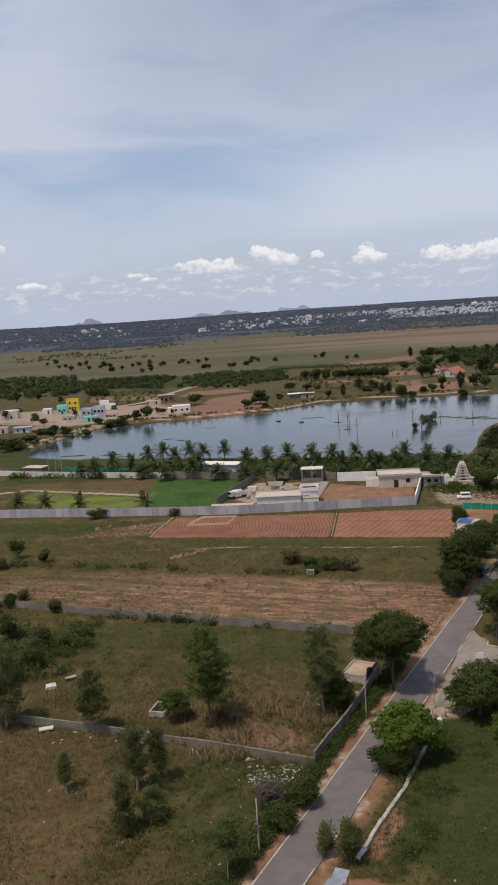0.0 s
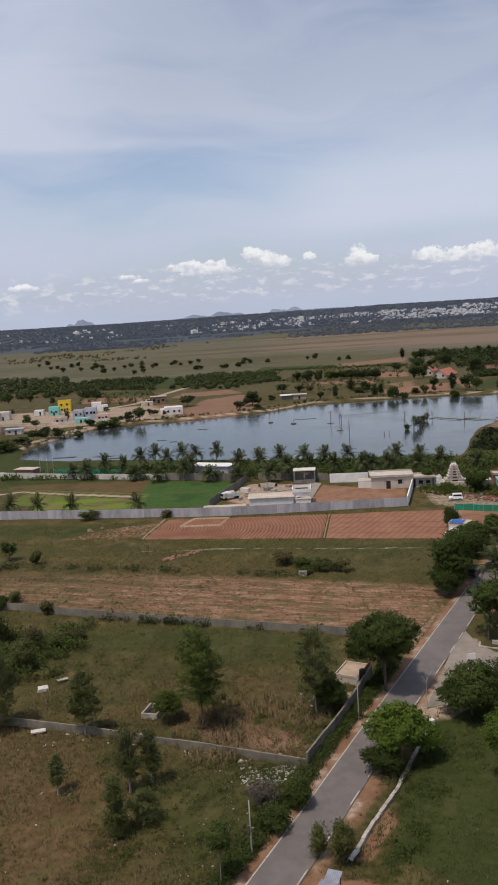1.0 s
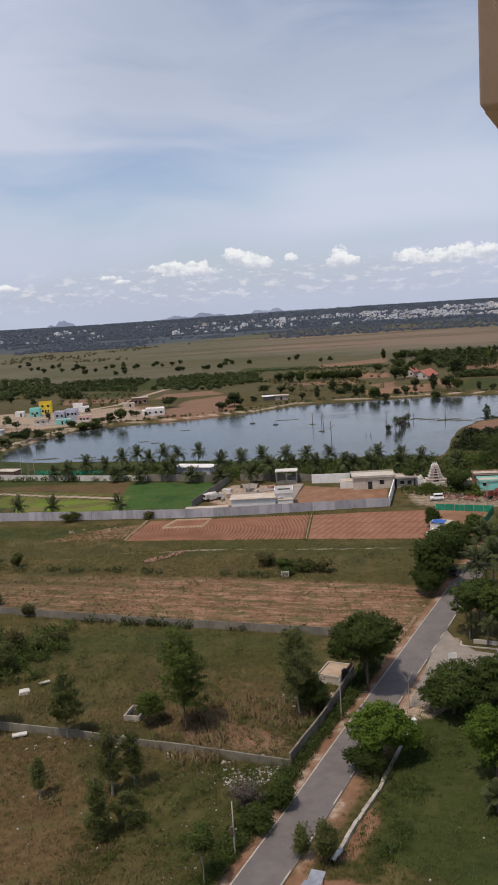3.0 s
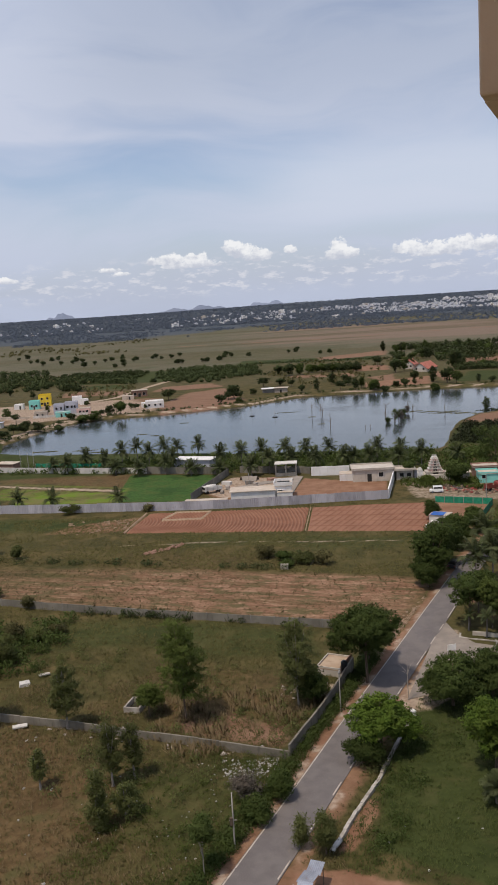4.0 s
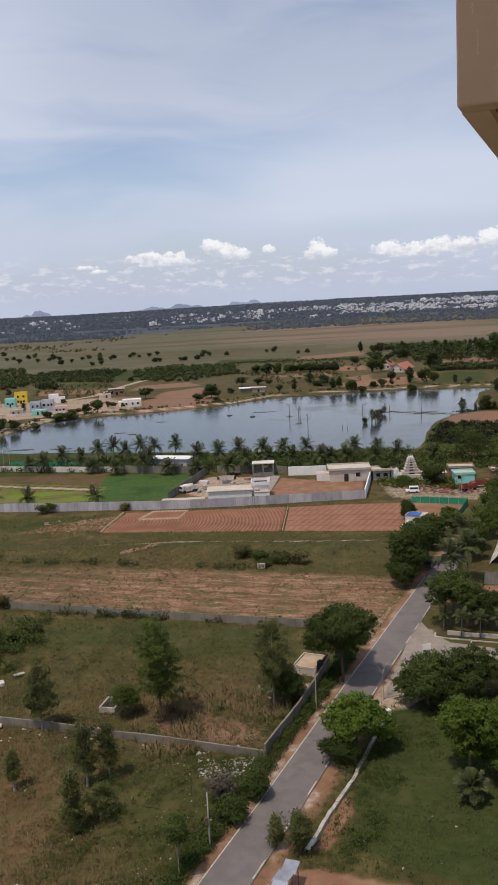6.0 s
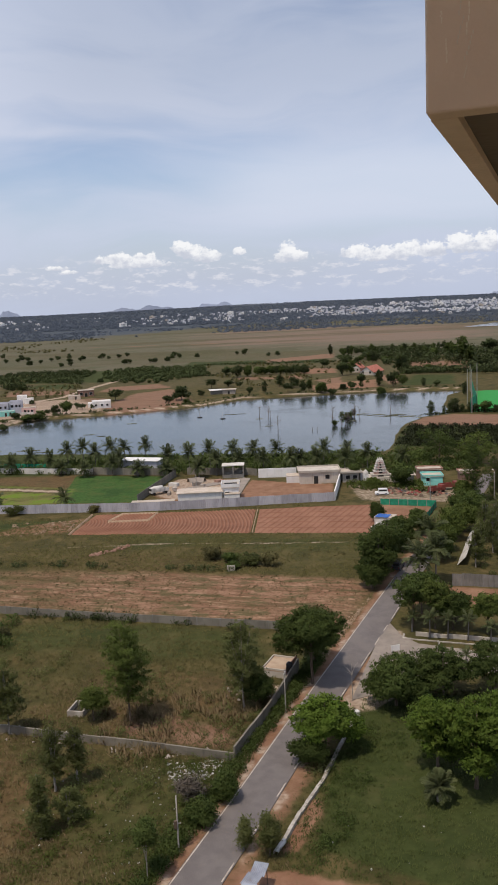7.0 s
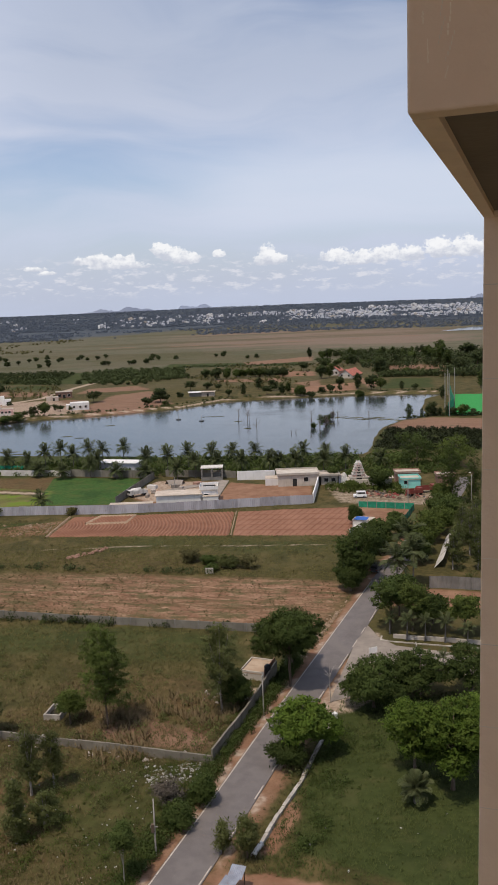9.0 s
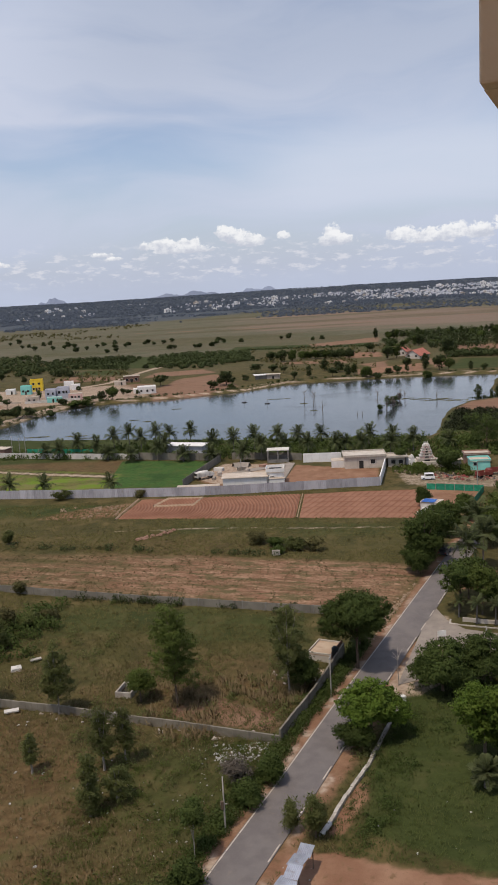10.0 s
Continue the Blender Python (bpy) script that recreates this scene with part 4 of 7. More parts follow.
panel_wall("lane_kerb", [(29.4, 118.4), (28.9, 116.9), (31.0, 115.9), (42.0, 111.4), (60, 103.3)], 1.3, 0.2, OLD_WHITE, "pale curved kerb of the side lane", "kerb", thick=0.25, seed=17, uneven=0, lean=0)


# ---- ploughed field ----
def ploughed(poly, name, label, beds):
    """Red soil with ridges: bent furrows, or small square beds with bunds."""
    a, b, c, d = [np.array(p) for p in poly]
    nu, nv = (240, 70) if beds else (340, 60)
    u, v = np.meshgrid(np.linspace(0, 1, nu), np.linspace(0, 1, nv))
    top = b[None, None] + (c - b)[None, None] * u[..., None]
    bot = a[None, None] + (d - a)[None, None] * u[..., None]
    p = bot + (top - bot) * v[..., None]
    x, y = p[..., 0], p[..., 1]
    edge = step(np.minimum(np.minimum(u, 1 - u) * 30, np.minimum(v, 1 - v) * 22), 0, 0.6)
    wob = fbm(x * 0.15, y * 0.15, 60) - 0.5
    if beds:
        across = np.abs(((u * 17 - v * 4.6 + 0.25 * wob) % 1) - 0.5) * 2
        along = np.abs(((v * 5 + u * 0.3 + 0.2 * wob) % 1) - 0.5) * 2
        bund = np.maximum(step(across, 0.80, 0.95), step(along, 0.80, 0.95))
        z = 0.16 * bund + 0.05 * fbm(x * 1.5, y * 1.5, 61)
        # bunds darkened: their thin shadow lines are put into the soil colour
        dry = 0.42 - 0.42 * bund + 0.3 * wob
    else:
        bend = 3.0 * (2 * v - 1.0) ** 2 * (1.3 - u)
        ridge = np.sin((x + bend + 0.8 * wob) * 7.6)
        z = 0.12 * ridge + 0.05 * fbm(x * 1.5, y * 1.5, 62) + 0.12
        dry = 0.34 * step(ridge, -0.2, 0.6) + 0.3 * wob
    z = (z + 0.12) * edge - 0.12 + terrain(x, y) + 0.1
    i = np.arange(nu * nv).reshape(nv, nu)
    quads = np.stack([i[:-1, :-1], i[:-1, 1:], i[1:, 1:], i[1:, :-1]], -1).reshape(-1, 4)
    me = mesh_np(name, np.stack([x, y, z], -1).reshape(-1, 3), quads, SOIL, True)
    store = me.attributes.new("dry", "FLOAT", "POINT")
    store.data.foreach_set("value", np.clip(dry, 0, 1).ravel().astype(np.float32))
    return solo(name, me, None, label, "field", kind="structure")


ploughed(RED_W, "ploughed_field_1", "red ploughed soil with bent furrows", False)
ploughed(RED_E, "ploughed_field_2", "red soil laid out in small bunded beds", True)


def bund(chain, name, label, high=0.4, half=0.45, mat=None):
    s = Shape()
    pts = [Vector(p) for p in chain]
    v, q = [], []
    r = random.Random(9)
    for i, p in enumerate(pts):
        d = (pts[min(i + 1, len(pts) - 1)] - pts[max(i - 1, 0)]).normalized()
        n = Vector((d.y, -d.x))
        h = high * r.uniform(0.8, 1.1)
        for off, z in ((-half, -0.1), (-half * 0.35, h), (half * 0.35, h), (half, -0.1)):
            v.append((p.x + n.x * off, p.y + n.y * off, z))
    for i in range(len(pts) - 1):
        for k in range(3):
            q.append((i * 4 + k, i * 4 + 4 + k, i * 4 + 5 + k, i * 4 + 1 + k))
    return solo(name, s.put(v, q), mat or EARTH, label, "bund", kind="structure", smooth=True)


bund([(-22.8, 197.8), (-19.8, 204.8), (-11.2, 203.8), (-13.2, 196.8), (-22.8, 197.8)], "bund", "pale earth bund round a small pit", 0.5, 0.6)
bund([(-30.9, 188.0), (-29.3, 197.3), (-27.6, 206.6)], "bund", "pale earth bund at the field edge", 0.3, 0.3)
bund([(10.8, 180.4), (12.3, 191.4), (13.8, 202.4)], "bund", "pale earth bund between two field parts", 0.25, 0.2)


# ---- plants ----
def crown_shape(lobes, clumps, per, size, r, spread=0.55, droop=0.0, shell=0.35):
    """Leaves in clumps over the lobes of a crown."""
    lobes = np.array(lobes, float)
    w = (lobes[:, 3] * lobes[:, 4] * lobes[:, 5]) ** (2 / 3)
    pick = r.choice(len(lobes), clumps, p=w / w.sum())
    d = sphere_dirs(clumps, r)
    rad = r.uniform(0.2, 1, clumps) ** shell * r.uniform(0.82, 1.12, clumps)
    c = lobes[pick, :3] + d * rad[:, None] * lobes[pick, 3:]
    cs = r.uniform(0.6, 1.3, clumps) * spread
    n = clumps * per
    o = np.repeat(d, per, 0)
    centre = np.repeat(c, per, 0) + r.normal(size=(n, 3)) * np.repeat(cs, per)[:, None] * (0.55, 0.55, 0.30)
    along = sphere_dirs(n, r) + 0.5 * o
    along[:, 2] -= droop
    along /= np.linalg.norm(along, axis=1, keepdims=True)
    across = np.cross(along, sphere_dirs(n, r) * 0.7 + (0, 0, 0.8))
    across /= np.linalg.norm(across, axis=1, keepdims=True) + 1e-9
    s = r.uniform(0.6, 1.25, n)[:, None] * size
    out = centre - np.repeat(lobes[pick, :3], per, 0)
    out = out / (np.linalg.norm(out, axis=1, keepdims=True) + 1e-9) + (0, 0, 0.35)
    return Shape().kites(centre, along * s, across * s * 0.5, out, 0.62)


def trunk_shape(h, radius, lobes, r, lean=(0, 0), fork=0.45):
    """A tapered trunk with limbs that reach into the crown's lobes."""
    s = Shape()
    top = Vector((lean[0], lean[1], h))
    mid = [Vector((lean[0] * k * k + r.uniform(-0.05, 0.05) * h * 0.2, lean[1] * k * k + r.uniform(-0.05, 0.05) * h * 0.2, h * k)) for k in (0, 0.08, 0.3, 0.55, 0.8, 1.0)]
    mid[0] = Vector((0, 0, -0.3))
    s.tube(mid, [radius * q for q in (1.5, 1.05, 0.85, 0.65, 0.42, 0.15)], 7)
    for lx, ly, lz, rx, ry, rz in lobes:
        a = Vector((lean[0] * fork * fork, lean[1] * fork * fork, h * (fork + r.uniform(-0.1, 0.12))))
        b = Vector((lx, ly, lz))
        m = a.lerp(b, 0.5) + Vector((0, 0, 0.12 * (b - a).length))
        s.tube([a, m, b, b + Vector((0, 0, rz * 0.6))], [radius * 0.45, radius * 0.3, radius * 0.16, radius * 0.05], 5)
    return s


def broad_lobes(h, w, r, low=0.35, n=7):
    out = [(0, 0, h * (low + 1) / 2, w * 0.34, w * 0.34, h * (1 - low) * 0.42)]
    for k in range(n):
        a = 2 * math.pi * (k + r.uniform(-0.3, 0.3)) / n
        d = w * r.uniform(0.2, 0.33)
        z = h * (low + (1 - low) * r.uniform(0.22, 0.75))
        q = w * r.uniform(0.17, 0.26)
        out.append((d * math.cos(a), d * math.sin(a), z, q, q, q * h * (1 - low) / w * r.uniform(0.7, 1.0)))
    return out


def make_tree(x, y, h, w, mat, seed, low=0.35, clumps=420, per=12, size=0.22, trunk=0.16, spread=0.5, label="", name="tree", bark_mat=None, lobes=None, lean=(0, 0), droop=0.0, n=7, shell=0.35, fine=None):
    r = np.random.default_rng(seed)
    t = thing(name, x, y, float(terrain(np.array([x]), np.array([y]))[0]), 0, label, "bush" if name == "bush" else "tree")
    if fine is None:
        fine = y < 112
    per, size = (round(per * 2.5), size * 0.66) if fine else (round(per * 1.45), size * 0.82)
    lobes = lobes or broad_lobes(h * 0.95, w, r, low, n)
    part("trunk" if name != "bush" else "stems", trunk_shape(h * 0.78, trunk, lobes, r, lean), bark_mat or BARK, t, smooth=True)
    part("crown", crown_shape(lobes, clumps, per, size, r, spread, droop, shell), mat, t)
    return t


def euc_lobes(h, w, r, low=0.3, n=16):
    out = []
    for k in range(n):
        z = h * (low + (1 - low) * (k + 0.5) / n)
        taper = math.sin(math.pi * (0.16 + 0.76 * (k + 0.5) / n)) ** 0.7
        a, d = k * 2.4 + r.uniform(-0.5, 0.5), w * r.uniform(0.14, 0.28) * taper
        q = w * r.uniform(0.24, 0.34) * taper
        out.append((d * math.cos(a), d * math.sin(a), z, q, q, h * (1 - low) * r.uniform(0.11, 0.17)))
    return out


def euc(x, y, h, w, seed, low=0.28, clumps=260, mat=None, label="", lean=(0, 0), bark_mat=None):
    r = np.random.default_rng(seed)
    return make_tree(x, y, h, w, mat or LEAF_EUC, seed, lobes=euc_lobes(h, w, r, low), clumps=int(clumps * 1.35), per=15, size=0.17, trunk=0.13, spread=0.42,
                     label=label or "slender eucalyptus with thin grey-green foliage", bark_mat=bark_mat or PALE_BARK, droop=0.5, lean=lean, shell=0.6)


# roadside and compound trees
make_tree(12.4, 86.6, 7.8, 7.8, LEAF_BRIGHT, 1, 0.2, 640, 14, 0.26, 0.17, label="bright green round-crowned tree by the road", n=8)
make_tree(10.3, 84.4, 3.6, 4.6, LEAF_DARK, 2, 0.05, 260, 12, 0.2, 0.07, label="dark bush below the roadside tree", name="bush")
make_tree(13.4, 104.2, 12.0, 10.2, LEAF_DARK, 3, 0.30, 1000, 14, 0.23, 0.2, label="tall dark green tree between wall and road")
make_tree(14.6, 110.6, 8.6, 5.6, LEAF_DARK, 4, 0.2, 500, 13, 0.25, 0.15, label="dark green tree at the road's edge")
euc(3.9, 98.3, 11.4, 6.0, 5, 0.2, 330, label="eucalyptus with pale trunk beside a small shed")
make_tree(5.9, 98.6, 6.0, 4.2, LEAF_DARK, 6, 0.15, 300, 12, 0.22, 0.12, label="dark dense tree beside a small shed")
euc(-10.2, 96.5, 13.2, 7.4, 7, 0.26, 460, LEAF_MID, "tall tree with dense upper foliage over bare soil", bark_mat=BARK)
make_tree(-14.9, 98.4, 4.9, 3.6, LEAF_MID, 8, 0.3, 240, 12, 0.18, 0.1, label="small bright tree beside a brick tank")
euc(-24.8, 96.3, 8.6, 4.4, 9, 0.25, 220, label="grey-green tree by the compound wall")
euc(-17.2, 83.2, 7.2, 3.2, 10, 0.25, 130, label="slender tree below the compound wall")
euc(-15.0, 84.4, 6.6, 2.6, 11, 0.3, 90)
euc(-17.3, 75.3, 6.6, 2.4, 12, 0.06, 150, label="narrow dark tree in dry grass")
euc(-15.0, 77.6, 3.6, 3.4, 13, 0.05, 80)
euc(-25.1, 83.5, 4.5, 1.8, 14, 0.3, 60, label="thin sapling in dry brown grass")
euc(-36.4, 99.0, 11.6, 6.4, 15, 0.1, 300, label="large grey-green tree at the compound's edge")
make_tree(-6.6, 67.6, 6.6, 2.3, LEAF_DARK, 16, 0.55, 170, 11, 0.16, 0.06, label="young tree with a bare pale stem by the road", bark_mat=PALE_BARK, n=5)
make_tree(0.9, 79.0, 3.4, 2.8, LEAF_DARK, 17, 0.02, 220, 12, 0.2, 0.07, label="dense dark bush beside the road", name="bush")
make_tree(-1.7, 75.4, 2.5, 3.0, LEAF_DARK, 18, 0.02, 170, 12, 0.2, 0.07, label="dense dark bush beside the road", name="bush")
make_tree(-2.6, 78.6, 4.0, 3.6, TWIG, 19, 0.1, 200, 9, 0.16, 0.06, label="leafless grey thorn bush by a rubbish heap", name="bush")
make_tree(2.3, 70.9, 3.5, 1.5, LEAF_EUC, 20, 0.12, 110, 11, 0.15, 0.06, label="small grey-green tree at the road's edge", n=5)
make_tree(4.5, 69.8, 4.5, 2.2, LEAF_EUC, 21, 0.1, 200, 11, 0.17, 0.08, label="small dense tree at the road's edge", n=6)
# across the road
make_tree(22.9, 96.6, 7.0, 9.2, LEAF_DARK, 22, 0.2, 640, 13, 0.26, 0.18, label="wide spreading tree at the edge of a meadow")
make_tree(29.4, 98.3, 7.2, 9.0, LEAF_DARK, 23, 0.15, 560, 13, 0.25, 0.16, label="spreading dark green tree beside the lane")
make_tree(36.0, 97.8, 7.2, 8.4, LEAF_DARK, 24, 0.2, 380, 13, 0.25, 0.15, label="dark green tree beside the lane")
make_tree(26.6, 77.6, 11.4, 8.8, LEAF_BRIGHT, 25, 0.2, 680, 14, 0.26, 0.2, label="large bright green tree on the meadow")
make_tree(23.9, 82.0, 8.2, 6.4, LEAF_BRIGHT, 26, 0.2, 400, 13, 0.25, 0.16, label="bright green tree on the meadow")
make_tree(30.4, 80.2, 9.6, 6.6, LEAF_BRIGHT, 27, 0.2, 400, 13, 0.25, 0.16, label="bright green tree on the meadow")
for k, (x, y, h, w) in enumerate([(31.6, 121.0, 8.8, 6.4), (34.6, 119.8, 8.6, 6.0), (37.2, 119.0, 6.4, 5.6), (41.6, 116.4, 7.0, 5.0), (46.6, 115.0, 6.6, 5.2), (38.5, 122, 4.6, 4.6), (34.2, 126.0, 7.6, 6.0)]):
    make_tree(x, y, h, w, LEAF_MID if k % 2 else LEAF_DARK, 30 + k, 0.42, 300, 13, 0.24, 0.12, label="planted shade tree with a clear stem by the lane")
for k, (x, y, h, w) in enumerate([(31.0, 142.6, 11.6, 8.8), (34.8, 151.5, 10.6, 8.4), (39.6, 160.5, 8.0, 6.2), (46.4, 171.0, 6.4, 5.2), (39.9, 183.6, 4.8, 3.0), (29.2, 139.6, 5.0, 5.8), (32.0, 147.5, 8.4, 7.4)]):
    make_tree(x, y, h, w, LEAF_DARK, 40 + k, 0.14, 480, 12, 0.28, 0.18, label="dense dark green roadside tree")
for k, (x, y, h, w) in enumerate([(56.1, 172.1, 6.9, 8.5), (60.5, 179, 8.0, 8.0), (78, 194, 9.0, 6.5), (84, 203, 9, 7),
                                  (73.0, 246.7, 12.6, 15.0), (84, 243, 11.2, 13.0), (101, 241, 8.5, 11), (54.2, 218.6, 5.6, 7.0), (47.0, 219.8, 2.6, 3.2),
                                  (64, 258, 4.5, 5.0), (44, 232, 4.5, 5), (61, 168, 5, 7), (66, 172, 6.5, 6.5), (44.8, 152.5, 6.5, 5.5), (47.6, 158.5, 7.0, 5.5), (51.8, 166.5, 7.5, 6.0), (60.5, 187, 6, 7), (65, 199, 5.5, 6)]):
    make_tree(x, y, h, w, (LEAF_MID, LEAF_DARK, LEAF_MID)[k % 3], 50 + k, 0.15, 300, 11, 0.32, 0.17, label="dense green tree near the junction", spread=0.7)


euc(67.6, 199.0, 14.6, 7.6, 90, 0.04, 420, LEAF_DARK, "tall dark feathery tree beside the road's end", bark_mat=BARK)
euc(71.5, 194.0, 13.0, 6.0, 91, 0.04, 320, LEAF_DARK, "tall dark feathery tree beside the road's end", bark_mat=BARK)
for k, (x, y, h, w) in enumerate([(50.4, 147.4, 7.0, 3.4), (55.0, 146.6, 8.0, 3.6), (53.0, 152.6, 7.5, 3.4), (56.6, 155.5, 9.0, 4.0), (60.5, 152.5, 8.5, 3.6), (57.5, 162.5, 9.0, 4.0), (61.5, 166.0, 9.0, 4.0)]):
    euc(x, y, h, w, 92 + k, 0.2, 130, label="thin grey-green tree on the wooded plot")

# coconut palms: one frond mesh, bent by its own weight, turned round the stem
def frond_mesh(length, sag, seed):
    r = np.random.default_rng(seed)
    s = Shape()
    spine = []
    for k in range(9):
        u = k / 8
        spine.append(Vector((length * (u - 0.22 * sag * u * u), 0, length * (0.55 * u - sag * u * u))))
    s.tube(spine, [0.06 * (1 - 0.85 * k / 8) for k in range(9)], 4)
    pts = np.array(spine)
    n = 44
    us = np.repeat(np.linspace(0.12, 1.0, n // 2), 2)
    sd = np.tile([-1.0, 1.0], n // 2)
    base = np.stack([np.interp(us, np.linspace(0, 1, 9), pts[:, i]) for i in range(3)], -1)
    ll = length * 0.30 * np.sin(np.pi * np.clip(us * 0.86 + 0.14, 0, 1)) ** 0.6 * r.uniform(0.85, 1.1, n)
    way = np.stack([0.7 + 0.1 * r.normal(size=n), sd * 0.8, -0.30 + 0.14 * r.normal(size=n)], -1)
    way /= np.linalg.norm(way, axis=1, keepdims=True)
    across = np.cross(way, np.array([0.3, 0, 1.0]))
    across /= np.linalg.norm(across, axis=1, keepdims=True)
    s.kites(base + way * ll[:, None] / 2, way * ll[:, None] / 2, across * 0.11)
    return s.mesh("frond", LEAF_PALM)


FRONDS = [frond_mesh(3.6, 0.35, 1), frond_mesh(3.8, 0.62, 2), frond_mesh(3.5, 0.9, 3)]


def make_palm(h, seed, label, fronds=24, scale=1.06):
    r = random.Random(seed)
    t = thing("coconut_palm", 0, 0, 0, 0, label, "palm tree", "coconut palms by the lake")
    bx, by = r.uniform(-0.07, 0.07) * h, r.uniform(-0.06, 0.06) * h
    pts = [(bx * k * k, by * k * k, h * k - 0.3 * (k == 0)) for k in (0, 0.1, 0.35, 0.65, 1.0)]
    part("trunk", Shape().tube(pts, [0.26, 0.18, 0.15, 0.13, 0.12], 7), PALM_BARK, t, smooth=True)
    for k in range(fronds):
        f = k / fronds
        ob = part("frond", FRONDS[min(2, int(f * 3))], None, t, "",
                  pose(bx, by, h - 0.05, r.uniform(-12, 12), -62 + 96 * f + r.uniform(-10, 10), k * 137.5 + r.uniform(-14, 14)))
        ob.scale = [scale * r.uniform(0.85, 1.1)] * 3
    return t


KINDS = [make_palm(h, 70 + i, "coconut palm with a slim stem and drooping fronds") for i, h in enumerate((2.3, 3.4, 4.1, 4.8, 5.6))]
SPOTS_WEST = [(-55.5, 276.3, 2), (-47.8, 268.5, 2), (-44.0, 279.4, 3), (-38.9, 280.1, 4), (-34.0, 272.7, 3), (-43.6, 261.9, 0), (-35.8, 257.3, 0), (-29.7, 277.7, 4), (-25.9, 288.5, 1), (-27.4, 257.9, 2), (-25.8, 264.8, 2),
              (-18.7, 287.7, 2), (-19.0, 253.1, 0), (-10.0, 257.1, 4), (-10.3, 250.1, 0), (-60.4, 268.8, 1), (-65.9, 272.4, 0)]
SPOTS_EAST = [(-3.3, 257.3, 4), (3.3, 261.2, 4), (-0.4, 246.0, 1), (5.0, 248.0, 3), (11.0, 273.3, 1), (12.2, 251.5, 2), (18.0, 271.4, 1), (19.5, 251.5, 2), (25.3, 269.5, 1), (27.7, 249.4, 2), (30.8, 250.5, 1),
              (35.9, 251.0, 1), (39.7, 261.6, 2), (42.4, 238.8, 3), (50.5, 245.5, 3), (61.5, 246.3, 1), (46.2, 255.9, 2)]
r_palm = random.Random(8)
for i, (x, y, k) in enumerate(SPOTS_WEST + SPOTS_EAST):
    copy_thing(KINDS[k], pose(x, y, 0, 0, 0, r_palm.uniform(0, 360)))
LOW = make_palm(3.0, 91, "short coconut palm behind the sheet fence", 20, 1.0)
for x, y in ((-63.6, 219.5), (-53.6, 217.5), (-35.6, 214.8), (-72, 222)):
    copy_thing(LOW, pose(x, y, 0, 0, 0, r_palm.uniform(0, 360)))
ROADSIDE = make_palm(6.4, 95, "coconut palm leaning over the roadside trees", 20, 1.1)
for x, y in ((40.6, 139.8), (36.2, 135.0), (43.2, 152.0)):
    copy_thing(ROADSIDE, pose(x, y, 0, 0, 0, r_palm.uniform(0, 360)))
for o in (*KINDS, LOW, ROADSIDE):
    for p in list(o.children):
        bpy.data.objects.remove(p)
    bpy.data.objects.remove(o)


def date_palm(x, y):
    t = thing("date_palm", x, y, 0, 0, "low bushy wild date palm on the meadow", "palm tree")
    r = random.Random(4)
    part("trunk", Shape().tube([(0, 0, -0.3), (0, 0, 0.7), (0.05, 0, 1.6)], [0.3, 0.26, 0.2], 7), PALM_BARK, t)
    for k in range(34):
        f = k / 34
        ob = part("frond", FRONDS[min(2, int(f * 3))], None, t, "", pose(0.03, 0, 1.5, r.uniform(-12, 12), -62 + 80 * f, k * 137.5 + r.uniform(-14, 14)))
        ob.scale = [0.62 * r.uniform(0.85, 1.1)] * 3


date_palm(22.2, 75.9)


# ---- trees farther off: a few shapes, many trees ----
def far_kinds():
    kinds = []
    for i, (h, w, low, euc_like) in enumerate([(7, 7, 0.12, 0), (8.5, 8, 0.2, 0), (6, 6, 0.1, 0), (10, 5, 0.15, 1), (9, 4, 0.2, 1), (5, 6.5, 0.05, 0)]):
        r = np.random.default_rng(200 + i)
        lobes = euc_lobes(h, w, r, low) if euc_like else broad_lobes(h, w, r, low, 6)
        t = trunk_shape(h * 0.75, 0.17, lobes, r).mesh("trunk", BARK)
        c = [crown_shape(lobes, 130, 10, 0.44, r, 0.62).mesh("crown", m) for m in (LEAF_GROVE, LEAF_DARK, LEAF_EUC)]
        kinds.append((t, c))
    return kinds


FAR = far_kinds()
r_far = random.Random(31)


def far_tree(x, y, k, tone, s, label):
    z = float(terrain(np.array([x]), np.array([y]))[0])
    t = thing("tree", x, y, z - 0.05, r_far.uniform(0, 360), label, "tree", "trees on the plain")
    t.scale = (s * r_far.uniform(0.85, 1.15), s * r_far.uniform(0.85, 1.15), s)
    part("trunk", FAR[k][0], None, t)
    part("crown", FAR[k][1][tone], None, t)
    return t


def in_poly(poly, n, gap=0.0):
    xs, ys = [p[0] for p in poly], [p[1] for p in poly]
    out, tries = [], 0
    while len(out) < n and tries < 8000:
        tries += 1
        x, y = r_far.uniform(min(xs), max(xs)), r_far.uniform(min(ys), max(ys))
        if float(inside(np.array([x]), np.array([y]), poly)[0]) > 0 and all((x - a) ** 2 + (y - b) ** 2 > gap * gap for a, b in out):
            out.append((x, y))
    return out


TALL_OF = (7, 8.5, 6, 10, 9, 5)
WIDE_OF = (7, 8, 6, 5, 4, 6.5)


def grown(x, y, h, label, tone=None, w=None):
    """A far tree of a given height, and width where given: slender if tall, rounded if low."""
    w = w or (0.55 * h if h > 8.0 else h)
    k = r_far.choice((3, 4)) if w < 0.65 * h else r_far.choice((0, 2, 5, 1))
    t = far_tree(x, y, k, r_far.choice((0, 0, 1)) if tone is None else tone, h / TALL_OF[k], label)
    t.scale = (1.08 * w / WIDE_OF[k], 1.08 * w / WIDE_OF[k], h / TALL_OF[k])
    return t


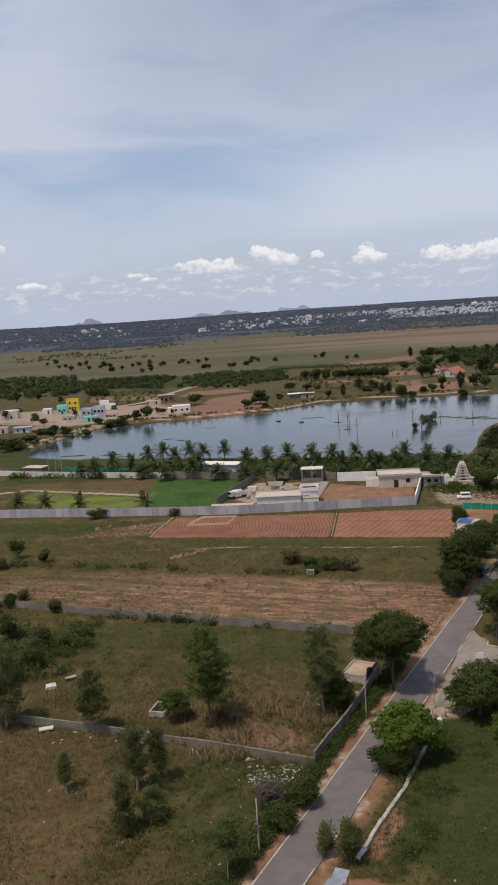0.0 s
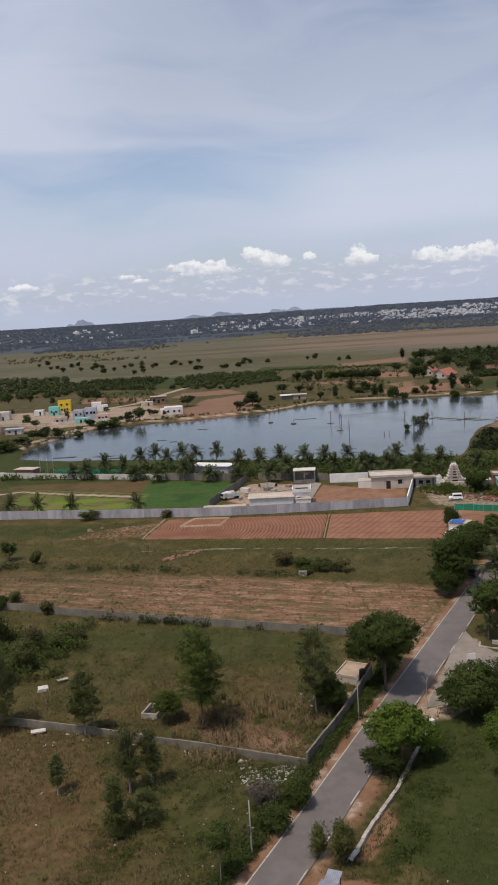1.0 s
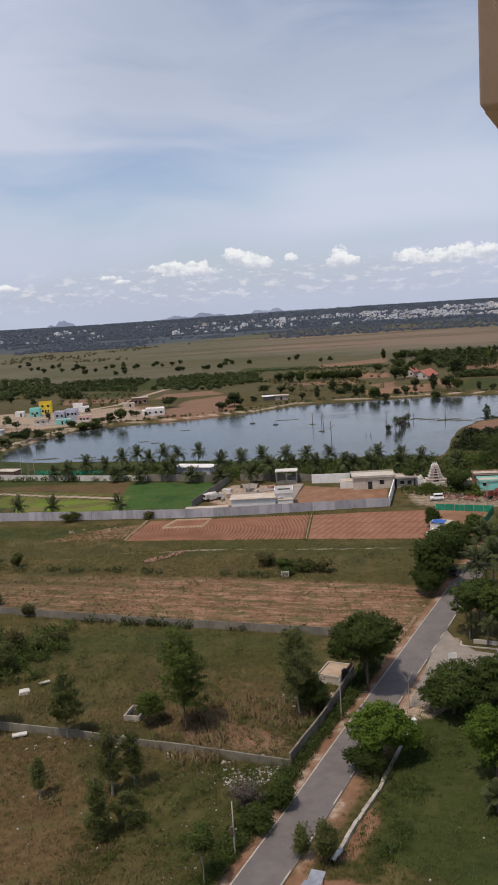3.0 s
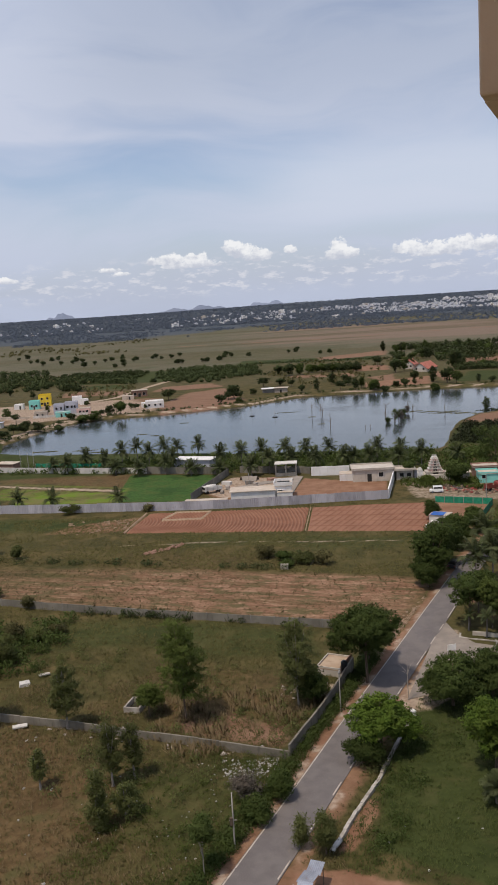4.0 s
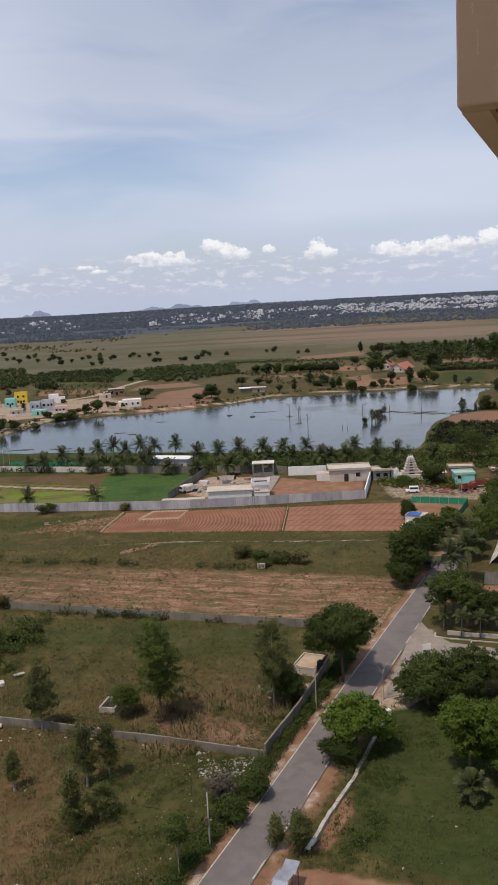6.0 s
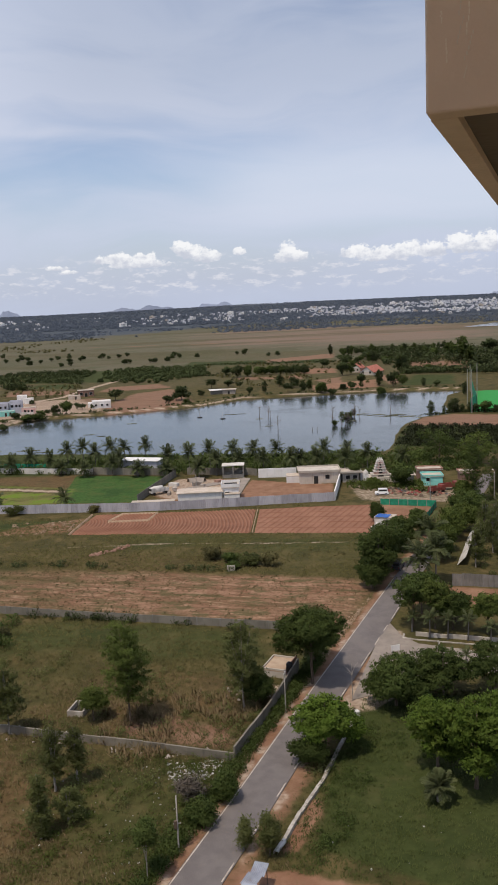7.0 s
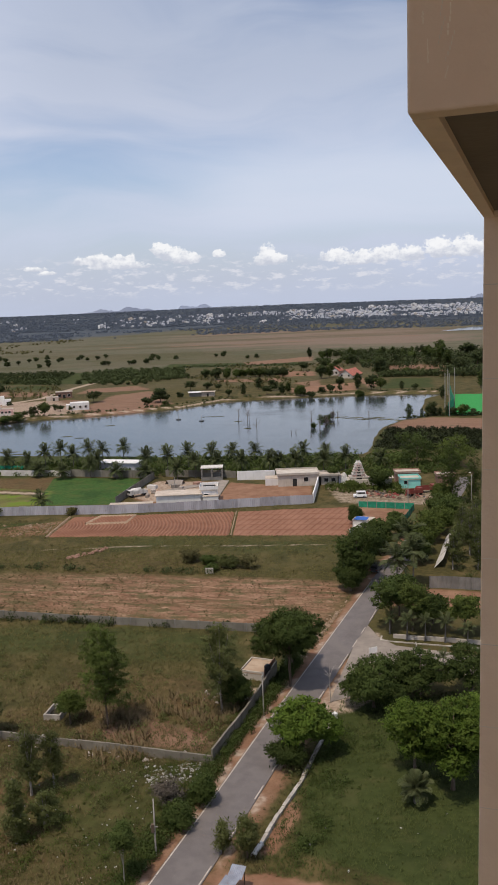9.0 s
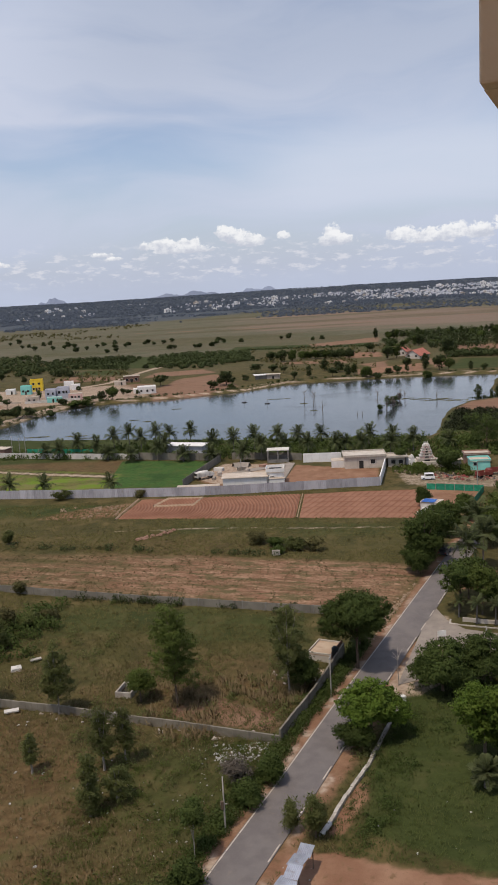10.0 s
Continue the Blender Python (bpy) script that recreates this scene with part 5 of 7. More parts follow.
# trees that stand out along the far shore and behind it
VILLAGE_TREES = [(-46, 480, 8.0, 9.8), (-72, 429, 5.4, 5.2), (-65, 420, 7.0, 6.3), (-81, 404, 4.5, 7.1), (-76, 408, 5.7, 6.7), (-75, 423, 4.1, 3.5), (-55, 445, 2.8, 2.7), (-60, 442, 4.0, 4.8),
                 (-93, 480, 3.0, 3.3), (-68, 605, 4.2, 4.9), (-88, 382, 4.0, 5.0), (-109, 450, 4.9, 3.1), (-118, 420, 5.0, 5.0), (-128, 440, 5.5, 5.0), (-63, 445, 4.2, 3.0)]
MARSH_TREES = [(-151, 487, 4.6, 5.3), (-110, 341, 5.1, 11.7), (-105, 368, 6.0, 6.5), (-101, 372, 5.6, 6.1), (-96, 376, 5.1, 5.1), (-107, 355, 3.9, 7.3), (-90, 418, 3.4, 5.7), (-152, 464, 6.3, 4.4),
               (-162, 570, 6.2, 4.6), (-177, 568, 7.7, 4.6), (-141, 547, 5.2, 3.7), (-120, 352, 4.5, 8.0), (-135, 378, 5.0, 7.0), (-140, 410, 5.0, 6.0)]
SHORE_TREES = [(-8, 466, 9.0, 10.1), (-15, 448, 5.3, 6.1), (-5, 442, 3.4, 4.8), (-11, 461, 5.7, 6.3), (10, 524, 7.3, 8.5), (21, 527, 5.1, 6.4), (3, 482, 4.0, 4.6), (27, 517, 5.0, 4.9), (31, 478, 5.0, 4.2), (40, 484, 6.7, 3.6),
               (53, 478, 6.6, 7.2), (60, 503, 7.7, 6.8), (61, 472, 6.5, 3.8), (66, 483, 6.0, 3.9), (70, 462, 6.4, 6.9), (75, 457, 5.1, 4.7), (83, 466, 4.2, 5.1), (88, 467, 5.5, 5.1), (95, 474, 4.9, 3.2), (101, 450, 5.3, 5.5),
               (52, 514, 7.1, 4.2), (131, 473, 5.2, 2.9), (138, 470, 3.9, 4.2), (138, 420, 7.0, 3.1)]
INLAND_TREES = [(115, 480, 10.0, 7.2), (118, 471, 9.1, 7.7), (99, 633, 9.6, 8.6), (130, 794, 9.9, 4.3), (101, 568, 11.0, 7.7), (108, 574, 11.1, 7.8), (117, 596, 8.2, 6.5), (99, 494, 8.2, 5.4), (126, 697, 7.2, 14.2),
                (151, 712, 8.4, 14.5), (109, 489, 9.5, 5.3), (142, 568, 15.7, 11.5), (151, 563, 5.5, 6.1)]
GROVE_TREES = [(210, 648, 19.7, 11.4), (214, 690, 14.3, 9.3), (208, 622, 12.9, 6.7), (261, 726, 14.0, 15.7), (228, 612, 13.5, 9.1), (174, 462, 10.2, 5.0), (205, 588, 8.9, 12.0), (202, 697, 9.6, 7.6), (203, 729, 9.1, 6.9),
               (23, 606, 8.4, 7.4), (30, 597, 9.5, 9.7), (38, 599, 9.1, 7.3), (46, 615, 6.4, 6.3)]
POINT_TREES = [(103, 360, 7.0, 3.4), (110, 364, 4.0, 1.7), (112, 357, 7.4, 5.4), (116, 357, 3.5, 2.2), (121, 354, 4.4, 3.6), (125, 353, 5.4, 5.3), (129, 351, 3.7, 3.6), (119, 356, 4.5, 2.7)]
DOT_TREES = [(-103, 930), (-100, 937), (-92, 918), (-81, 917), (-74, 942), (-67, 820), (-62, 815), (-42, 813), (-38, 818), (-26, 824), (-22, 857), (-21, 906), (-15, 869), (3, 860), (45, 876), (53, 878), (74, 832), (83, 832),
             (-289, 1072), (-286, 1104), (-252, 984), (-248, 1000), (-222, 919), (-232, 1006), (-228, 1023), (-202, 918), (-191, 927), (-193, 958), (-185, 950), (-166, 861), (-158, 878), (-154, 920), (-151, 947), (-140, 957),
             (-127, 868), (-120, 898), (-121, 927), (-128, 819), (-119, 819)]
for spots, words in ((SHORE_TREES, "dark rounded tree on the lake's far bank"), (INLAND_TREES, "tall dark tree among plots behind the lake"), (VILLAGE_TREES, "bushy tree by the village and its bund"), (MARSH_TREES, "dark spreading tree on low ground by the village"),
                     (GROVE_TREES, "large dark tree in the grove behind the lake"), (POINT_TREES, "dark leafy tree on the lake's headland")):
    for x, y, h, w in spots:
        grown(x, y, h, words, w=w)
for x, y in DOT_TREES:
    far_tree(x, y, r_far.choice((0, 2, 5)), 0, r_far.uniform(0.75, 1.15), "lone round tree on the grassy plain")
for i in range(14):
    grown(47 + 2.5 * i, 609 - 0.4 * i + r_far.uniform(-3, 3), r_far.uniform(5.5, 7.5), "slender tree in a row between plots")
for i in range(26):
    grown(140 + 3.8 * i + r_far.uniform(-2, 2), 794 - 0.8 * i + r_far.uniform(-8, 8), r_far.uniform(6, 9.5), "planted tree in a row at the plain's edge")
for i in range(16):
    grown(124 + 4.5 * i + r_far.uniform(-2, 2), 684 + r_far.uniform(-14, 14), r_far.uniform(5, 9), "planted tree in a grove behind the red roof")
for i in range(14):
    grown(143 + 2.6 * i, 576 - i + r_far.uniform(-2, 2), r_far.uniform(4, 6), "round tree in a hedge row")


# far woods: belts of crowns that no one could count, distance haze in their leaf colour
def woods(name, spots, size, leaf_size, per, mat, label, seed, wide=0.75):
    r = np.random.default_rng(seed)
    p = np.array(spots)
    z = terrain(p[:, 0], p[:, 1])
    n = len(p)
    hgt = size * r.uniform(0.6, 1.3, n)
    d = sphere_dirs(n * per, r)
    c = np.repeat(np.stack([p[:, 0], p[:, 1], z + hgt * 0.5], -1), per, 0)
    hh = np.repeat(hgt, per)[:, None]
    centre = c + d * hh * (wide, wide, 0.5) * (r.uniform(0.1, 1, (n * per, 1)) ** 0.4)
    along = sphere_dirs(n * per, r)
    across = np.cross(along, sphere_dirs(n * per, r))
    across /= np.linalg.norm(across, axis=1, keepdims=True)
    s = leaf_size * r.uniform(0.6, 1.3, (n * per, 1))
    return solo(name, Shape().kites(centre, along * s, across * s * 0.6, d + (0, 0, 0.35), 0.6), mat, label, "trees", kind="stuff")


WATERSIDE = [(300, 1000), (900, 900), (1000, 1400), (400, 1400)]      # open land before the far water


def belt(n, d0, d1, a0, a1, r, patch, lo, hi):
    out = []
    while len(out) < n:
        d = d0 * (d1 / d0) ** r.random(4000)
        a = np.radians(r.uniform(a0, a1, 4000))
        x, y = d * np.sin(a), d * np.cos(a)
        k = step(fbm(x * patch, y * patch * 0.45, 77), lo, hi) * (inside(x, y, POND) < -25) * ((inside(x, y, WATERSIDE) < 0))
        ok = r.random(4000) < k
        out += list(zip(x[ok], y[ok]))
    return out[:n]


rb = np.random.default_rng(5)
woods("hedge_row", [(-136 + i * 1.25, 710 - i * 0.35 + r_far.uniform(-3, 3)) for i in range(40)], 4.0, 0.6, 60, LEAF_GROVE, "long dark hedge row between plots", 15)
woods("hedge_row", [(-150 + i * 1.75, 666 - i * 1.45 + r_far.uniform(-4, 4)) for i in range(40)], 4.2, 0.6, 60, LEAF_GROVE, "long dark hedge row between plots", 16)
woods("hedge_row", [(-131 + i * 1.2, 590 - i + r_far.uniform(-4, 4)) for i in range(14)], 6.0, 0.7, 90, LEAF_GROVE, "dense dark clump of trees by the plots", 17)
woods("hedge_row", [(6 + i * 2.9, 738 - i * 0.9 + r_far.uniform(-3, 3)) for i in range(40)], 2.4, 0.5, 40, LEAF_GROVE, "low dark hedge row across the plain", 18)
woods("hedge_row", [(-70 + i * 2.6, 646 - i * 0.8 + r_far.uniform(-3, 3)) for i in range(34)], 2.2, 0.5, 40, LEAF_GROVE, "low dark hedge row across the plots", 19)
woods("dark_grove", in_poly([(-300, 820), (-185, 780), (-140, 600), (-210, 580)], 150, 4), 4.6, 0.8, 110, LEAF_GROVE, "dense dark grove beyond the village", 11)
woods("low_grove", in_poly([(-76, 700), (-48, 731), (8, 721), (11, 633), (-25, 581), (-45, 590), (-62, 607)], 240, 3), 3.0, 0.55, 120, LEAF_GROVE, "dense low trees and scrub between plots", 12)
woods("low_grove", in_poly([(-160, 640), (-90, 640), (-80, 690), (-85, 735), (-170, 740)], 130, 3), 3.0, 0.55, 110, LEAF_GROVE, "low dark trees in rows between plots", 22)
woods("hedge_row", [(142 + i * 1.55, 562 - i * 0.5 + r_far.uniform(-3, 3)) for i in range(42)], 4.6, 0.6, 120, LEAF_GROVE, "dense dark hedge row behind the lake", 23)
woods("hedge_row", [(145 + i * 1.9, 815 + r_far.uniform(-9, 9)) for i in range(44)], 6.0, 0.7, 100, LEAF_GROVE, "dark row of trees at the plain's edge", 24)
woods("orderly_grove", in_poly([(150, 640), (230, 610), (320, 800), (150, 770)], 120, 5), 6.5, 0.8, 90, LEAF_GROVE, "orderly grove of tall trees", 13)
woods("lakeside_grove", in_poly([(185, 520), (240, 500), (300, 700), (200, 660)], 70, 6), 6.5, 0.9, 100, LEAF_GROVE, "dense grove beyond the lake", 14)
woods("far_woods", belt(4200, 1650, 2500, -24, 28, rb, 0.006, 0.36, 0.54), 3.4, 1.3, 22, LEAF_HAZY, "dark belt of trees across the plain", 1, 1.2)
woods("far_woods", belt(12000, 2250, 4750, -25, 30, rb, 0.002, 0.2, 0.42), 4.2, 1.9, 18, LEAF_HAZY, "dark wooded country up to the horizon", 2, 1.7)
woods("hedge_row", [(99 + i * 1.0, 361 - i * 0.25 + r_far.uniform(-1, 1)) for i in range(46)], 1.7, 0.35, 60, LEAF_GROVE, "low hedge along the lake's headland", 25)
woods("scrub", belt(420, 520, 760, -20, 24, rb, 0.02, 0.5, 0.66), 2.2, 0.7, 18, LEAF_SCRUB, "low scrub between the plots", 3)
woods("scrub", belt(260, 1150, 1700, -26, -2, rb, 0.010, 0.55, 0.72), 3.0, 1.2, 12, LEAF_SCRUB, "scattered scrub on the grassy plain", 4)


# ---- far town: blocks of flats and houses, one object each ----
def block_mesh(w, d, h, mat, seed):
    r = random.Random(seed)
    s = Shape().box(-w / 2, -d / 2, 0, w / 2, d / 2, h)
    s.box(-w / 2, -d / 2, h, w / 2, -d / 2 + 0.4, h + 1.0).box(-w / 2, d / 2 - 0.4, h, w / 2, d / 2, h + 1.0)
    x = r.uniform(-w / 4, w / 4)
    s.box(x - 2, -1, h, x + 2, 3, h + 3.0)
    return s.mesh("body", mat)


TOWN_WALLS = (WHITE, HAZY_TOWN_PAINT, WHITE, WHITE, HAZY_TOWN_PAINT, BEIGE, WHITE)


def town():
    r = np.random.default_rng(17)
    kinds = []
    for i in range(14):
        w, d, h = r.uniform(7, 15), r.uniform(7, 11), r.choice([3.4, 6.5, 6.5, 6.5, 9.5])
        body = block_mesh(w, d, h, TOWN_WALLS[i % 7], i)
        s = Shape()
        for f in range(int(h / 3.1)):
            for k in range(int(w / 3.4)):
                s.box(-w / 2 + 1.0 + k * 3.4, -d / 2 - 0.05, 1.0 + f * 3.1, -w / 2 + 2.5 + k * 3.4, -d / 2 + 0.1, 2.4 + f * 3.1)
        kinds.append((body, s.mesh("facade_glass", DARK)))
    made = 0
    while made < 290:
        a = np.radians(r.triangular(-8, 19, 28) if made % 20 else r.uniform(-24, 0))
        d = r.uniform(2250, 3300)
        x, y = d * math.sin(a), d * math.cos(a)
        if fbm(np.array([x * 0.004]), np.array([y * 0.004]), 90)[0] < 0.47:
            continue
        k = int(r.integers(14))
        t = thing("town_building", x, y, float(terrain(np.array([x]), np.array([y]))[0]) - 0.3, r.uniform(-35, 35), "pale flat-roofed building in the far town", "building", "buildings of the far town")
        q = r.uniform(0.55, 1.0) * (1.5 if r.random() < 0.12 else 1.0)
        t.scale = (q, q, q)
        part("body", kinds[k][0], None, t)
        tagged(part("facade_glass", kinds[k][1], None, t), kind="stuff")
        made += 1


town()


def outskirts():
    """Roofs and walls of the town too small and too many to tell apart."""
    r = np.random.default_rng(23)
    s, n = Shape(), 0
    while n < 1500:
        a = np.radians(r.triangular(-8, 20, 29) if n % 25 else r.uniform(-24, 0))
        d = r.uniform(2400, 3350)
        x, y = d * math.sin(a), d * math.cos(a)
        if fbm(np.array([x * 0.004]), np.array([y * 0.004]), 90)[0] < 0.45:
            continue
        w, e, h, z = r.uniform(1.2, 4.0), r.uniform(1.2, 3.0), r.choice([2.4, 3.2, 4.2, 6.0]), level_at(x, y)
        s.box(x - w, y - e, z - 1, x + w, y + e, z + h)
        s.box(x - w * 0.3, y - e * 0.4, z + h, x + w * 0.4, y + e * 0.4, z + h + 0.8)
        n += 1
    solo("town_outskirts", s, HAZY_TOWN_PAINT, "dense pale roofs and walls of the far town", "buildings", kind="stuff")


def level_at(x, y):
    return float(terrain(np.array([x]), np.array([y]))[0])


outskirts()


def hill(az, el, wide, name, seed):
    """A bare ridge behind the plain, distance haze painted in as its blue."""
    d = 4850.0
    r = np.random.default_rng(seed)
    n = 60
    v, q = [], []
    top = EYE + d * math.tan(radians(el))
    for i in range(n + 1):
        u = i / n
        a = radians(az + wide * (u - 0.5))
        k = math.sin(math.pi * u) ** 0.8 * (0.25 + 1.25 * float(fbm(np.array([u * 5.0 + seed * 3]), np.array([0.5]), seed)[0]))
        z = 25 + (top - 25) * k
        for dd, zz in ((d, 10), (d + 20, z), (d + 60, z * 0.6)):
            v.append((dd * math.sin(a), dd * math.cos(a), zz))
    for i in range(n):
        for k in range(2):
            q.append((i * 3 + k, i * 3 + 3 + k, i * 3 + 4 + k, i * 3 + 1 + k))
    return solo(name, Shape().put(v, q), HILL_HAZY, "distant bare hill painted hazy blue-grey on the horizon", "hill", kind="structure")


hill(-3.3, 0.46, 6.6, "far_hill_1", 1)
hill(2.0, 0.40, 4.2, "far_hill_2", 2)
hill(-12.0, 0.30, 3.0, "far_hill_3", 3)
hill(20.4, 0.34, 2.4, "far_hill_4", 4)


# ---- houses and sheds ----
def level(x, y):
    return float(terrain(np.array([x]), np.array([y]))[0])


def house(name, x, y, w, d, h, turn, wall, label, roof=None, windows=(), door=None, parapet=0.45, eave=0.0, category="house", sill=True, kind=""):
    """A flat-roofed house: body, roof slab, parapet walls, window and door fillings on the face towards the plain's near side."""
    t = thing(name, x, y, level(x, y) - 0.05, turn, label, category, kind=kind)
    bevel(part("wall", Shape().box(-w / 2, -d / 2, -0.3, w / 2, d / 2, h - 0.16), wall, t), 0.03)
    e = eave
    part("roof", Shape().box(-w / 2 - e, -d / 2 - e, h - 0.16, w / 2 + e, d / 2 + e, h), roof or ROOF, t)
    if parapet:
        a, b, p = w / 2 + e, d / 2 + e, parapet
        for q in ((-a, -b, a, -b + 0.15), (-a, b - 0.15, a, b), (-a, -b + 0.15, -a + 0.15, b - 0.15), (a - 0.15, -b + 0.15, a, b - 0.15)):
            part("parapet", Shape().box(q[0], q[1], h, q[2], q[3], h + p), wall, t)
    for wx, wz, ww, wh in windows:
        f = part("window", Shape().box(wx - ww / 2 - 0.06, -d / 2 - 0.03, wz - 0.06, wx + ww / 2 + 0.06, -d / 2 + 0.02, wz + wh + 0.06), WHITE, t)
        part("pane", Shape().box(wx - ww / 2, -d / 2 - 0.045, wz, wx + ww / 2, -d / 2 - 0.02, wz + wh), DARK, f)
        if sill:
            part("sunshade", Shape().box(wx - ww / 2 - 0.2, -d / 2 - 0.45, wz + wh + 0.12, wx + ww / 2 + 0.2, -d / 2, wz + wh + 0.2), wall, t)
    if door:
        dx, dw, dh = door
        f = part("door", Shape().box(dx - dw / 2, -d / 2 - 0.05, 0, dx + dw / 2, -d / 2 + 0.02, dh), DARK, t)
        part("frame", Shape().box(dx - dw / 2 - 0.1, -d / 2 - 0.03, 0, dx + dw / 2 + 0.1, -d / 2 + 0.01, dh + 0.1), BEIGE, f)
    return t


# the yard behind the sheet fence
r_yard = random.Random(77)
house("long_shed", -0.3, 216.8, 11.6, 5.6, 2.7, -2, WHITE, "long low white building with a flat concrete roof", eave=0.35, parapet=0, category="building")
house("low_store", -12.6, 213.2, 11.0, 2.2, 1.3, -4, DULL_WHITE, "low white store with a flat roof behind the fence", parapet=0, eave=0.1, category="building")
house("site_office", 7.8, 217.2, 4.3, 4.6, 3.4, -4, WHITE, "small white two-step building with a dark roof well", eave=0.3, parapet=0.9, category="building", windows=[(-0.8, 1.0, 1.0, 1.2)])
house("site_office_annexe", 8.0, 213.9, 4.0, 1.6, 2.0, -4, WHITE, "low white step in front of a small building", parapet=0.0, eave=0.1, category="building")
solo("roof_panel", Shape().box(-1.7, -1.8, 0, 1.7, 1.8, 0.12), DARK, "dark panel lying on the small white roof", "panel", m=pose(7.8, 217.2, 3.55, 0, 0, -4))
house("white_block", 27.6, 233.0, 6.2, 4.2, 2.1, -6, WHITE, "low white block beside the beige building", parapet=0, category="building")
house("beige_building", 33.6, 231.8, 11.2, 7.0, 3.5, -4, BEIGE, "beige single-storey building with a flat white-edged roof", eave=0.4, parapet=0.4, category="building",
      windows=[(2.2, 1.3, 1.2, 1.2)], door=(-1.0, 1.2, 2.2), roof=BEIGE)
solo("white_screen_wall", Shape().box(-5.6, -0.15, -0.3, 5.6, 0.15, 2.7), WHITE, "long plain white wall in the building yard", "wall", m=pose(22.6, 240.2, level(22.6, 240), 0, 0, -6))
house("gate_house", 42.2, 229.6, 4.6, 4.2, 2.9, -3, BEIGE, "small cream house with a deep roof slab", eave=0.7, parapet=0.35, windows=[(-0.9, 1.0, 1.2, 1.0), (1.1, 1.0, 1.2, 1.0)])


def pavilion(x, y, w, d, h, turn, label):
    t = thing("pavilion", x, y, level(x, y), turn, label, "pavilion")
    part("roof", Shape().box(-w / 2, -d / 2, h - 0.25, w / 2, d / 2, h), DULL_WHITE, t)
    for a in (-w / 2 + 0.3, w / 2 - 0.3, 0.0):
        for b in (-d / 2 + 0.3, d / 2 - 0.3):
            part("post", Shape().box(a - 0.18, b - 0.18, -0.2, a + 0.18, b + 0.18, h - 0.25), CONCRETE, t)
    part("rear_wall", Shape().box(-w / 2 + 0.2, d / 2 - 0.15, -0.2, w / 2 - 0.2, d / 2 + 0.05, 1.6), CONCRETE, t)
    part("low_wall", Shape().box(-w / 2 + 0.5, -d / 2 + 0.2, -0.2, w / 2 - 0.5, -d / 2 + 0.4, 1.0), CONCRETE, t)


pavilion(9.9, 244.5, 6.6, 4.2, 3.9, -5, "open pavilion with concrete posts and a flat roof")
ribbon([(8.4, 219.0), (12.4, 240.8)], [(10.2, 218.6), (14.6, 240.2)], 0.22, APRON, "yard_path_1", "pale concrete yard path", "path")
ribbon([(-8.0, 229.0), (2.0, 236.0), (13.0, 241.5)], [(-6.0, 226.6), (3.4, 233.0), (13.6, 238.0)], 0.2, APRON, "yard_path_2", "pale concrete yard path", "path")
bund([(-3.6, 239.6), (-1.2, 240.4), (1.2, 239.6)], "sand_heap", "low pale heap of building sand", 1.3, 1.6, APRON)
house("long_roof", -18.6, 267.0, 12.6, 5.0, 3.0, -21, LILAC, "low shed with a white sheet roof among palms", roof=WHITE, eave=0.5, parapet=0, category="shed")
house("tin_shed", -83.0, 279.6, 7.0, 4.0, 3.2, -18, BRICK, "brown open shed at the field's edge", parapet=0, eave=0.4, category="shed")
for x, y, h in ((-78.4, 279.1, 7.0), (-76.0, 279.4, 6.2), (-73.8, 278.4, 6.6), (-1.3, 233.5, 3.4), (56.5, 198.9, 6.5)):
    solo("post", Shape().tube([(0, 0, -0.3), (0, 0, h * 0.5), (0, 0, h)], [0.11, 0.1, 0.09], 6), POLE, "bare pale post standing in open ground", "post", "bare posts", m=pose(x, y, level(x, y)))
for k in range(16):
    x, y = r_yard.uniform(-9, 8), r_yard.uniform(224, 238)
    w, d, h = r_yard.uniform(0.5, 1.4), r_yard.uniform(0.4, 0.9), r_yard.uniform(0.4, 1.1)
    solo("material_stack", Shape().box(-w, -d, -0.1, w, d, h, 0.06), (DULL_WHITE, STONE, CONCRETE, BRICK, APRON)[k % 5], "stack of building material in the yard", "stack", "stacks of building material", m=pose(x, y, level(x, y), 0, 0, r_yard.uniform(0, 180)))
# temple
t = thing("temple_tower", 50.3, 227.4, 0, -4, "white tiered temple tower with small sculpted shapes", "temple")
for k, (a, z) in enumerate(((2.5, 1.5), (1.75, 2.3), (1.5, 3.05), (1.3, 3.75), (1.1, 4.4), (0.9, 5.0))):
    bevel(part("tier", Shape().box(-a, -a * 0.75, z, a, a * 0.75, z + 0.5), (BEIGE, PINK)[k % 2], t), 0.05)
    part("ledge", Shape().box(-a - 0.14, -a * 0.75 - 0.14, z + 0.5, a + 0.14, a * 0.75 + 0.14, z + 0.62), (BEIGE, DULL_WHITE)[k % 2], t)
    # no recess is cut: a near-black block paints the niche's inner shade
    part("niche", Shape().box(-0.3 * a, -a * 0.75 - 0.03, z + 0.04, 0.3 * a, -a * 0.75 + 0.05, z + 0.44), DARK, t)
    for j in range(5 - k // 2):
        q = -a + 0.25 + (2 * a - 0.5) * j / (4 - k // 2)
        part("ornament", Shape().tube([(q, -a * 0.75 - 0.05, z + 0.6), (q, -a * 0.75 - 0.05, z + 0.85), (q, -a * 0.75 - 0.05, z + 1.05)], [0.17, 0.14, 0.05], 6), (DULL_WHITE, PINK, BEIGE)[j % 3], t)
part("plinth", Shape().box(-4.0, -2.6, -0.3, 4.0, 2.6, 1.5), BEIGE, t)
